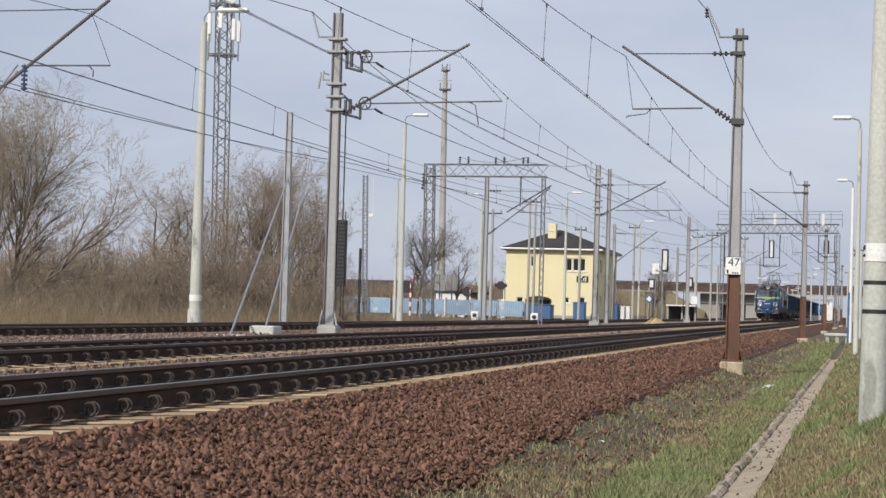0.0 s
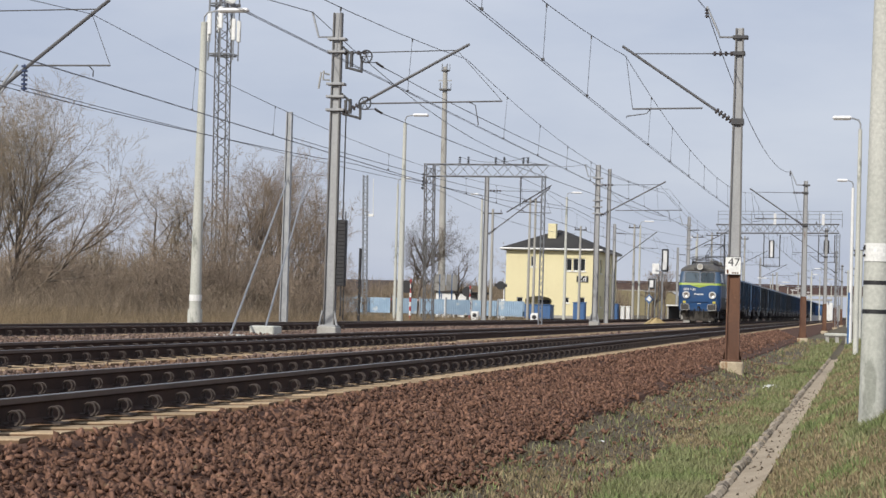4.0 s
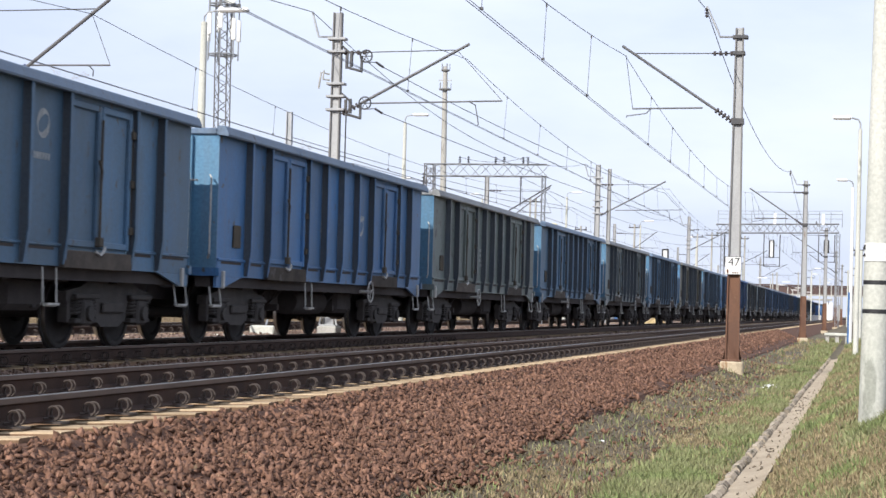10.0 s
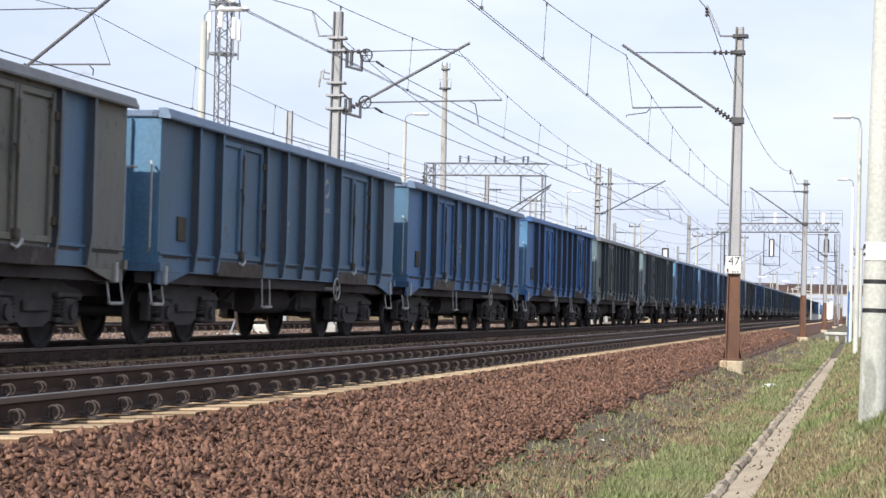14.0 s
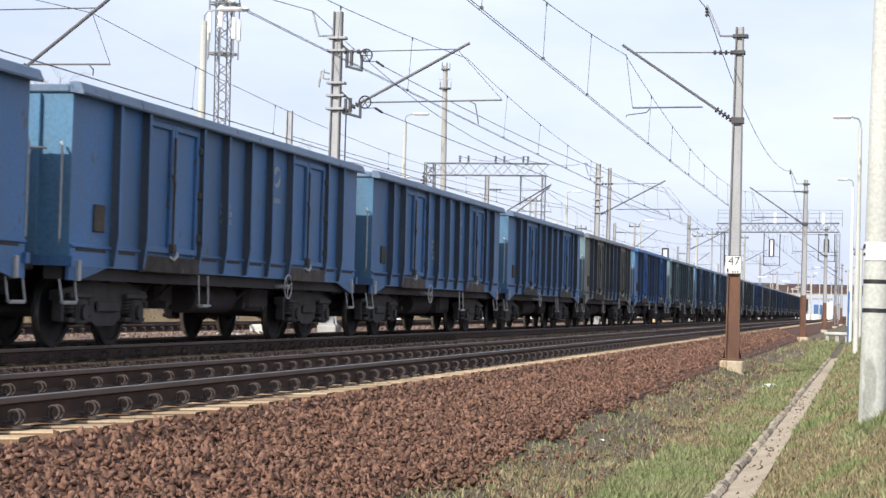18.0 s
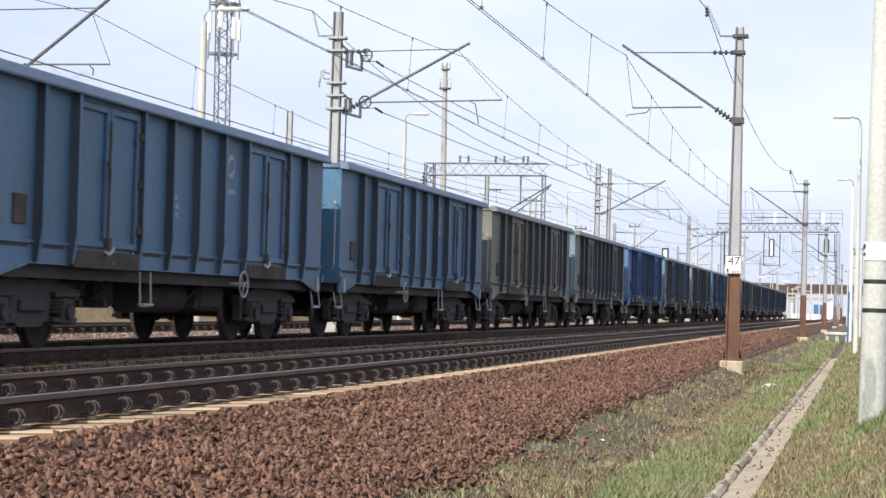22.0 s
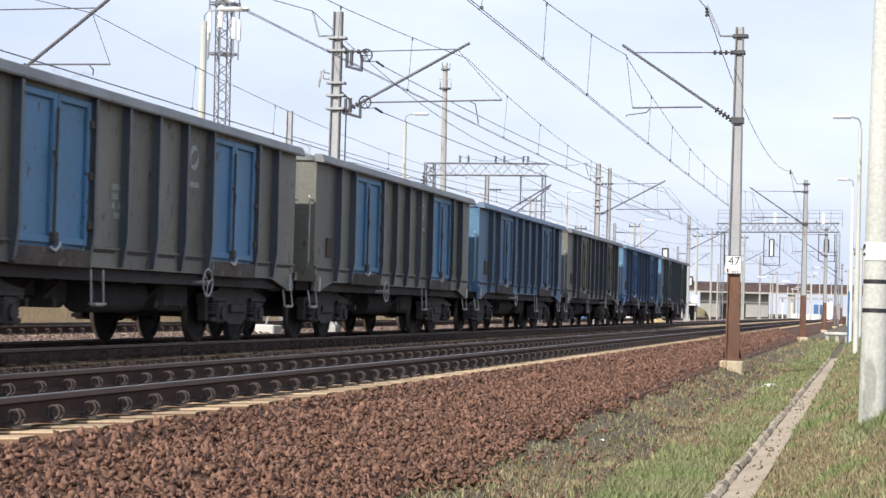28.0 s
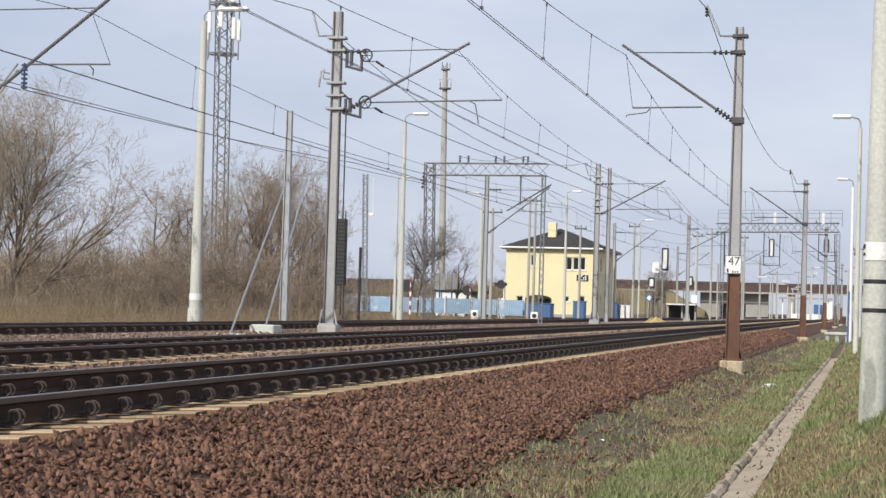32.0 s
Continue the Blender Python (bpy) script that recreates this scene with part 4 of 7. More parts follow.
        put("lens", lathe(B(), (0, 0.70, 3.72), ((0.16, -0.002), (0.15, 0.010), (0.12, 0.012), (0.11, 0.0), (0.08, 0.004), (0.07, -0.008), (0.04, -0.004), (0.001, -0.01))), LAMP_RIM if end else LAMP_ON, "faintly glowing lens", True, top)
        # buffer beam, snow plough
        put("buffer_beam", box(B(), -1.40, 1.40, 0.66, 0.78, 0.80, 1.25, 0.02), LOCO_BLUE if end == 0 else LOCO_GREY)
        bm = box(B(), -1.18, 1.18, 0.55, 0.66, 0.74, 0.80, 0.01)
        put("foot_plate", bm, DARK_STEEL)
        pl = B()
        a = [pl.verts.new(p) for p in ((-1.15, 0.75, 0.74), (0, 0.55, 0.74), (1.15, 0.75, 0.74), (1.0, 0.65, 0.14), (0, 0.42, 0.14), (-1.0, 0.65, 0.14))]
        pl.faces.new((a[0], a[1], a[4], a[5])), pl.faces.new((a[1], a[2], a[3], a[4]))
        bmesh.ops.solidify(pl, geom=pl.faces[:], thickness=0.03)
        put("snow_plough", pl, PLOUGH, "dusty grey steel snow plough")
        # running number and class plate, as plain bars
        for j, L in enumerate((0.07, 0.07, 0.07, 0.07, 0.05, 0.035, 0.035, 0.07, 0.07)):
            x = -1.02 + j * 0.088
            put("number_bar", box(B(), x, x + L * 0.62, 0.618, 0.636, 2.14 if j != 4 else 2.20, 2.30 if j != 4 else 2.23), WHITE, "white bar of the running number")
        for j in range(8):
            put("number_bar", box(B(), -0.32 + j * 0.075, -0.27 + j * 0.075, 0.618, 0.636, 1.86, 1.94), WHITE, "small white number bar")
        put("number_bar", box(B(), -0.10, 0.10, 0.618, 0.636, 1.27, 1.30), WHITE, "small white bar")
        put("front_ledge", box(B(), -0.64, 0.64, 0.565, 0.655, 1.40, 1.43), LOCO_BLUE)
        # cab side window, door with bright handrails, dark panels beside
        for s in (1, -1):
            m = Matrix.Diagonal((s, 1, 1, 1))

            def sidep(name, bm, material, label="", parent=None):
                bm.transform(m)
                return put(name, bm, material, label, parent=parent)
            sw = sidep("cab_window", side_plate(B(), 1.12, 2.06, 2.66, 3.34, 0.010), RUBBER)
            sidep("pane", side_plate(B(), 1.16, 1.60, 2.70, 3.30, 0.016, 0.012), CURTAIN, "pane with a pale curtain behind it", sw)
            sidep("pane", side_plate(B(), 1.66, 2.01, 2.70, 3.30, 0.016, 0.012), GLASS, "", sw)
            dr = sidep("cab_door", side_plate(B(), 3.28, 3.92, 1.35, 3.36, 0.006), LOCO_FADED, "dusty blue cab door")
            sidep("pane", side_plate(B(), 3.40, 3.80, 2.72, 3.24, 0.014, 0.01), GLASS, "", dr)
            for y in (3.16, 4.02):
                bm = bent(B(), [(1.51, y, 1.50), (1.58, y, 1.54), (1.58, y, 2.60), (1.47, y, 3.34), (1.41, y, 3.38)], 0.022)
                sidep("handrail", bm, CHROME, "bright steel handrail")
            sidep("door_step", box(B(), 1.49, 1.53, 3.5, 3.72, 1.22, 1.38), BLACK)
            sidep("louvre", side_plate(B(), 4.35, 5.2, 2.64, 3.34, 0.012), GRILLE, "dark louvre")
            sidep("louvre", side_plate(B(), 4.40, 5.45, 1.76, 2.40, 0.012), GRILLE, "dark louvre")
    for s in (1, -1):
        for y0, y1 in ((6.42, 7.72), (7.98, 9.12), (9.52, 10.35), (10.82, 11.95), (12.25, 13.35)):
            bm = side_plate(B(), y0, y1, 1.76, 2.40, 0.012)
            for k in range(9):
                z = 1.80 + k * 0.066
                side_plate(bm, y0 + 0.04, y1 - 0.04, z, z + 0.03, 0.024, 0.014)
            bm.transform(Matrix.Diagonal((s, 1, 1, 1)))
            part("louvre", bm, GRILLE, e, "dark louvre")
        bm = side_plate(B(), 9.95, 10.55, 2.74, 3.16, 0.008)
        bm.transform(Matrix.Diagonal((s, 1, 1, 1)))
        part("hatch", bm, LOCO_FADED, e)
        # roof grilles between pale ribs
        for k in range(8):
            y = 5.35 + k * 0.97
            bm = B()
            v = [bm.verts.new(p) for p in ((1.32, y, 3.60), (1.32, y + 0.92, 3.60), (1.04, y + 0.92, 3.80), (1.04, y, 3.80), (1.34, y, 3.56), (1.34, y + 0.92, 3.56))]
            bm.faces.new(v[:4])
            bmesh.ops.solidify(bm, geom=bm.faces[:], thickness=0.03)
            for j in range(5):
                f = (j + 0.5) / 5
                rod(bm, (1.33 - 0.28 * f, y, 3.61 + 0.2 * f), (1.33 - 0.28 * f, y + 0.92, 3.61 + 0.2 * f), 0.012, seg=4)
            bm.transform(Matrix.Diagonal((s, 1, 1, 1)))
            part("roof_grille", bm, GRILLE, e, "dark roof grille")
        for k in range(9):
            y = 5.32 + k * 0.97
            bm = bent(B(), [(1.37, y, 3.52), (1.31, y, 3.66), (1.16, y, 3.78), (0.98, y, 3.86)], 0.035)
            bm.transform(Matrix.Diagonal((s, 1, 1, 1)))
            part("roof_rib", bm, LOCO_ROOF, e, "pale roof rib")
        bm = rod(B(), (s * 1.40, 3.2, 3.46), (s * 1.40, 16.0, 3.46), 0.022)
        part("gutter", bm, LOCO_ROOF, e)
        # under-floor boxes
        bm = box(B(), s * 0.95, s * 1.38, 8.0, 9.0, 0.56, 0.95, 0.02)
        part("equipment_box", bm, LOCO_GREY, e)
        bm = box(B(), s * 0.95, s * 1.44, 9.02, 10.25, 0.36, 0.94, 0.02)
        part("equipment_box", bm, LOCO_GREY, e, "grey battery box")
        bm = box(B(), s * 0.95, s * 1.38, 10.3, 11.0, 0.56, 0.95, 0.02)
        part("equipment_box", bm, LOCO_GREY, e)
    # solid dark mass added so no light passes beneath the body
    part("transformer_tank", box(B(), -0.94, 0.94, 7.4, 11.9, 0.24, 0.95, 0.03), DARK, e)
    # emblem and lettering as plain shapes
    bm = LOGO.copy()
    em = share("emblem", bm, e, pose(side_x(2.95) + 0.02, 11.15, 2.98, 0, -7, 0) @ Matrix.Diagonal((1, 1.4, 1.3, 1)), "white round emblem")
    for j, h in enumerate((0.22, 0.22, 0.22, 0.17, 0.17, 0.17, 0.2, 0.17)):
        part("lettering_bar", side_plate(B(), 11.62 + j * 0.235, 11.62 + j * 0.235 + 0.15, 2.90, 2.90 + h, 0.014, 0.008), CREAM, e, "white lettering bar")
    for j in range(9):
        part("lettering_bar", side_plate(B(), 11.8 + j * 0.17, 11.8 + j * 0.17 + 0.09, 2.74, 2.80, 0.014, 0.008), CREAM, e)
    for j in range(9):
        part("number_bar", side_plate(B(), 9.25 + j * 0.15, 9.25 + j * 0.15 + 0.1, 1.50, 1.62, 0.014, 0.008), DIRTY, e)
    for j in range(8):
        part("number_bar", side_plate(B(), 16.75 + j * 0.11, 16.75 + j * 0.11 + 0.075, 1.46, 1.62, 0.014, 0.008), CREAM, e)
    # roof: resistor cowls, insulators, cables
    for y in (8.6, 12.2):
        part("roof_cowl", rod(B(), (0.30, y, 3.85), (0.30, y, 4.34), 0.30, 0.32, 18), LOCO_ROOF, e, "grey round roof cowl", True)
    for y in [3.3 + 0.75 * k for k in range(17)]:
        bm = rod(B(), (0.78, y, 3.86), (0.78, y, 4.04), 0.045, 0.03, 8)
        part("roof_insulator", bm, INSULATOR, e)
    part("roof_cable", rod(B(), (0.78, 3.3, 4.05), (0.78, 15.3, 4.05), 0.016), DARK_STEEL, e)
    # pantographs: the front one folded, the rear one raised to the wire
    for y, h, name in ((4.0, 0.30, "folded"), (14.85, 1.55, "raised")):
        pg = part("pantograph", box(B(), -0.75, 0.75, y - 0.95, y - 0.85, 4.04, 4.12), PANTO, e, name + " grey pantograph")
        bm = box(B(), -0.75, 0.75, y + 0.85, y + 0.95, 4.04, 4.12)
        for s in (-1, 1):
            box(bm, s * 0.70 - 0.04, s * 0.70 + 0.04, y - 0.9, y + 0.9, 4.04, 4.12)
            for d in (-0.8, 0.8):
                rod(bm, (s * 0.72, y + d, 3.84), (s * 0.72, y + d, 4.05), 0.06, seg=8)
        part("base_frame", bm, RED_PAINT if name == "raised" else PANTO, pg)
        def arm(a, b, r0, r1=None):
            part("arm", rod(B(), a, b, r0, r1), PANTO, pg)
        out = 1.35 if h < 1 else 1.25
        knee = 4.12 + h * 0.45
        for s in (-1, 1):
            for d in (-1, 1):
                arm((s * 0.62, y + d * 0.45, 4.10), (s * 0.74, y + d * out, knee), 0.035, 0.03)
                arm((s * 0.74, y + d * out, knee), (s * 0.42, y + d * 0.12, 4.12 + h), 0.022)
        for d in (-1, 1):
            arm((-0.74, y + d * out, knee), (0.74, y + d * out, knee), 0.022)
            arm((-0.74, y + d * out, knee), (0.42, y + d * 0.12, 4.12 + h), 0.014)
        bm = B()
        for d in (-0.18, 0.18):
            bent(bm, [(-0.98, y + d, 4.05 + h), (-0.72, y + d, 4.16 + h), (0.72, y + d, 4.16 + h), (0.98, y + d, 4.05 + h)], 0.024)
        for s in (-0.5, 0.5):
            rod(bm, (s, y - 0.2, 4.14 + h), (s, y + 0.2, 4.14 + h), 0.018)
        part("collector_head", bm, DARK_STEEL, pg)
    # three-axle bogies
    for yc in (4.5, 14.74):
        bm = B()
        for s in (-1, 1):
            box(bm, s * 1.02, s * 1.18, yc - 2.55, yc + 2.55, 0.46, 0.99, 0.02)
            for d in (-1.75, 0, 1.75):
                box(bm, s * 1.03, s * 1.26, yc + d - 0.30, yc + d + 0.30, 0.36, 0.86, 0.05)
            for d in (-0.88, 0.88):
                box(bm, s * 1.0, s * 1.24, yc + d - 0.48, yc + d + 0.48, 0.20, 0.70, 0.12)
        box(bm, -1.0, 1.0, yc - 2.4, yc - 2.3, 0.5, 0.8)
        box(bm, -1.0, 1.0, yc + 2.3, yc + 2.4, 0.5, 0.8)
        box(bm, -1.0, 1.0, yc - 0.6, yc + 0.6, 0.5, 0.93)
        bg = part("bogie_frame", bm, DARK, e, "black greasy three-axle bogie frame")
        for d in (-1.75, 0, 1.75):
            # motor drums added to close off light through the bogie
            part("traction_motor", rod(B(), (-0.62, yc + d + 0.62, 0.56), (0.62, yc + d + 0.62, 0.56), 0.42, seg=14), DARK, bg)
            for s in (-1, 1):
                part("axle_cover", disc(B(), (s * 1.28, yc + d, 0.62), (1, 0, 0), 0.13, 0.06, 14), DARK, bg, smooth=True)
                for q in (-0.40, 0.40):
                    sp = rod(B(), (s * 1.16, yc + d + q, 0.42), (s * 1.16, yc + d + q, 0.95), 0.04, seg=6)
                    part("hanger", sp, GREASE, bg)
        for d in (-2.62, 2.62):
            for s in (-1, 1):
                part("sand_box", box(B(), s * 0.98, s * 1.30, yc + d - 0.16, yc + d + 0.16, 0.52, 0.98, 0.03), DARK, bg)
        for d in (-1.75, 0, 1.75):
            share("wheelset", LOCO_WHEELS, bg, pose(0, yc + d, 0.62), "large dark steel wheels")
    return e


LOCO_WHEELS = wheelset_meshes(0.62)
LOCO = build_loco()
for o in LOCO.children_recursive:
    if o.name.split(".")[0] in ("body", "body_panel", "stripe", "cab_band", "roof", "nose", "nose_stripe", "cab_front", "brow", "cab_window", "pane", "windscreen", "window_frame", "buffer_beam", "front_handrail"):
        for v in o.data.vertices:
            f = min(max((CAB_DEPTH - min(v.co.y, LL - v.co.y)) / 1.5, 0), 1)
            v.co.x *= 1 - 0.085 * f


# ---- overhead line: masts, brackets and wires ----
SIGN_WHITE = surface("white enamel sign", (0.80, 0.80, 0.77), (0.72, 0.72, 0.68), 5, 30, 0.4, bump=0)
BLUE_PAINT = surface("blue painted metal", (0.042, 0.125, 0.30), (0.055, 0.12, 0.25), 2, 25, 0.5, bump=0.03)
LAMP_HEAD = surface("white lamp head", (0.85, 0.85, 0.84), (0.78, 0.78, 0.77), 4, 20, 0.35, bump=0)


BRACKET = surface("grey bracket tube", (0.14, 0.14, 0.145), (0.10, 0.10, 0.105), 3, 30, 0.6, metal=0.2, bump=0.03)


def channel_mast(name, label, x, y, z0, z1, w0, w1, group="masts", split=None, base=None, gap=0.55, upper=MAST_GREY, lower=RUSTY):
    """A mast of two tapering channel irons with battens; the part below split is another colour."""
    m = thing(name, label, "mast", group, at=pose(x, y, 0))

    def leg(za, zb, material):
        fa, fb = (za - z0) / (z1 - z0), (zb - z0) / (z1 - z0)
        wa, wb = w0 + (w1 - w0) * fa, w0 + (w1 - w0) * fb
        for s in (-1, 1):
            bm = B()
            t = 0.035
            lo = [bm.verts.new(p) for p in ((s * wa / 2, -0.09, za), (s * (wa / 2 - t), -0.09, za), (s * (wa / 2 - t), 0.09, za), (s * wa / 2, 0.09, za))]
            hi = [bm.verts.new(p) for p in ((s * wb / 2, -0.09, zb), (s * (wb / 2 - t), -0.09, zb), (s * (wb / 2 - t), 0.09, zb), (s * wb / 2, 0.09, zb))]
            for i in range(4):
                bm.faces.new((lo[i], lo[(i + 1) % 4], hi[(i + 1) % 4], hi[i]))
            bm.faces.new(lo), bm.faces.new(hi[::-1])
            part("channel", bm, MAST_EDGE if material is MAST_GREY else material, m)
        bm = B()
        lo = [bm.verts.new(p) for p in ((-wa / 2 + 0.036, -0.03, za), (wa / 2 - 0.036, -0.03, za), (wa / 2 - 0.036, 0.03, za), (-wa / 2 + 0.036, 0.03, za))]
        hi = [bm.verts.new(p) for p in ((-wb / 2 + 0.036, -0.03, zb), (wb / 2 - 0.036, -0.03, zb), (wb / 2 - 0.036, 0.03, zb), (-wb / 2 + 0.036, 0.03, zb))]
        for i in range(4):
            bm.faces.new((lo[i], lo[(i + 1) % 4], hi[(i + 1) % 4], hi[i]))
        bm.faces.new(lo), bm.faces.new(hi[::-1])
        part("web", bm, material, m)
    if split:
        leg(z0, split, lower), leg(split + 0.002, z1, upper)
    else:
        leg(z0, z1, upper)
    if base:
        bw, b0 = base
        part("foundation", box(B(), -bw / 2, bw / 2, -bw / 2, bw / 2, b0, z0 - 0.002, 0.03), FOUNDATION if split else CONCRETE, m, "cracked concrete foundation block")
        part("foot_plate", box(B(), -bw * 0.42, bw * 0.42, -bw * 0.42, bw * 0.42, z0, z0 + 0.04, 0.008), lower if split else upper, m)
        for s in (-1, 1):
            bm = B()
            v = [bm.verts.new(p) for p in ((s * w0 / 2, -0.02, z0 + 0.05), (s * bw * 0.4, -0.02, z0 + 0.05), (s * w0 / 2, -0.02, z0 + 0.35))]
            bm.faces.new(v)
            bmesh.ops.solidify(bm, geom=bm.faces[:], thickness=0.04)
            part("gusset", bm, lower if split else upper, m)
    return m


def insulator(bm, a, b, r=0.06, n=5):
    a, b = Vector(a), Vector(b)
    rod(bm, a, b, 0.022, seg=6)
    for k in range(n):
        c = a.lerp(b, (k + 0.5) / n)
        disc(bm, c, b - a, r, (b - a).length / n * 0.45, 10)
    return bm


def bracket(parent, side, root_low, root_high, tip, reg_out, reg_in, steady, wire_x, r=0.035):
    """A cantilever: slanting tube, top tie, registration tube and steady arm. Points are (x, z) in the mast's space."""
    (lx, lz), (hx, hz), (tx, tz) = root_low, root_high, tip
    d = Vector((tx - lx, 0, tz - lz))
    i0 = Vector((lx, 0, lz))
    i1 = i0 + d.normalized() * 0.55
    part("insulator", insulator(B(), i0, i1, 0.075), INSULATOR, parent, "brown ribbed insulator")
    part("bracket_tube", rod(B(), i1, (tx, 0, tz), r, seg=8), BRACKET, parent, "long dark grey slanting bracket tube")
    mx, mz = tx - d.normalized().x * 0.35, tz - d.normalized().z * 0.35
    j1 = Vector((hx, 0, hz)).lerp(Vector((mx, 0, mz)), 0.22)
    part("insulator", insulator(B(), (hx, 0, hz), j1, 0.06, 4), INSULATOR, parent)
    part("top_tie", rod(B(), j1, (mx, 0, mz), 0.014), DARK_STEEL, parent)
    if reg_out:
        part("registration_tube", rod(B(), (reg_in[0], 0, reg_in[1]), (reg_out[0], 0, reg_out[1]), 0.022, seg=8), BRACKET, parent)
        bm = bent(B(), [(reg_out[0] * 0.75 + reg_in[0] * 0.25, 0, reg_out[1] - 0.02), (reg_out[0] * 0.8 + reg_in[0] * 0.2, 0, reg_out[1] - 0.12), (steady[0], 0, steady[1] + 0.05), (steady[0], 0, steady[1])], 0.015)
        part("steady_arm", bm, DARK_STEEL, parent)
        part("hanger_wire", rod(B(), (wire_x, 0, mz - 0.05), (reg_out[0], 0, reg_out[1]), 0.008), DARK_STEEL, parent)


def text_part(name, words, size, material, parent, m, label=""):
    cu = bpy.data.curves.new(name, "FONT")
    cu.body, cu.size, cu.align_x, cu.align_y, cu.extrude = words, size, "CENTER", "CENTER", 0.002
    tmp = bpy.data.objects.new(name, cu)
    scene.collection.objects.link(tmp)
    dg = bpy.context.evaluated_depsgraph_get()
    me = bpy.data.meshes.new_from_object(tmp.evaluated_get(dg))
    bpy.data.objects.remove(tmp)
    me.materials.clear()
    me.materials.append(material)
    ob = new(name, me)
    ob.parent = parent
    ob.matrix_local = m
    if label:
        ob["label"] = label
    return ob


def near_mast(y, plate):
    """A mast beside the near track, rust-brown below, with its bracket to the left."""
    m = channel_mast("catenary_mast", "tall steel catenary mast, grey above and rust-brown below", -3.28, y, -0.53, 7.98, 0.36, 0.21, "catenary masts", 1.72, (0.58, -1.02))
    bracket(m, -1, (-0.12, 5.58), (-0.12, 7.33), (-3.0, 7.53), (-2.70, 5.90), (-0.90, 5.93), (-2.85, 5.66), -2.9)
    part("clamp", box(B(), -0.16, 0.16, -0.12, 0.12, 5.50, 5.66, 0.01), DARK_STEEL, m)
    part("clamp", box(B(), -0.15, 0.15, -0.12, 0.12, 7.28, 7.38, 0.01), DARK_STEEL, m)
    part("feeder_bracket", bent(B(), [(-0.1, 0, 7.75), (-0.5, 0, 7.76), (-0.55, 0, 7.9), (-0.85, 0, 8.55)], 0.028), GALVANISED, m)
    part("feeder_bracket", box(B(), -0.17, 0.22, -0.12, 0.12, 7.70, 7.79, 0.01), DARK_STEEL, m)
    part("insulator", insulator(B(), (-0.85, 0, 8.50), (-0.85, 0, 8.25), 0.05, 3), INSULATOR, m)
    if plate:
        s = part("number_plate", box(B(), -0.205, 0.205, -0.005, 0.02, 1.67, 2.13, 0.004), SIGN_WHITE, m, "white enamel kilometre plate with black numerals")
        s.location = (-0.02, -0.13, 0)
        text_part("numerals", "47", 0.30, BLACK, s, pose(0.02, -0.008, 1.98, 90, 0, 0))
        part("numeral_bar", box(B(), -0.16, -0.11, -0.009, -0.006, 1.70, 1.80), RUSTY, s)
        for j in range(3):
            part("numeral_bar", box(B(), -0.02 + j * 0.06, 0.02 + j * 0.06, -0.009, -0.006, 1.70, 1.74), RUSTY, s)
        for x0, x1, z0, z1 in ((-0.205, 0.205, 2.118, 2.13), (-0.205, 0.205, 1.67, 1.682), (-0.205, -0.193, 1.683, 2.117), (0.193, 0.205, 1.683, 2.117)):
            part("plate_border", box(B(), x0, x1, -0.008, -0.0055, z0, z1), BLACK, s)
    return m


for y, plate in ((48.1, True), (103.0, False), (158.0, False), (213.0, False), (268.0, False)):
    near_mast(y, plate)


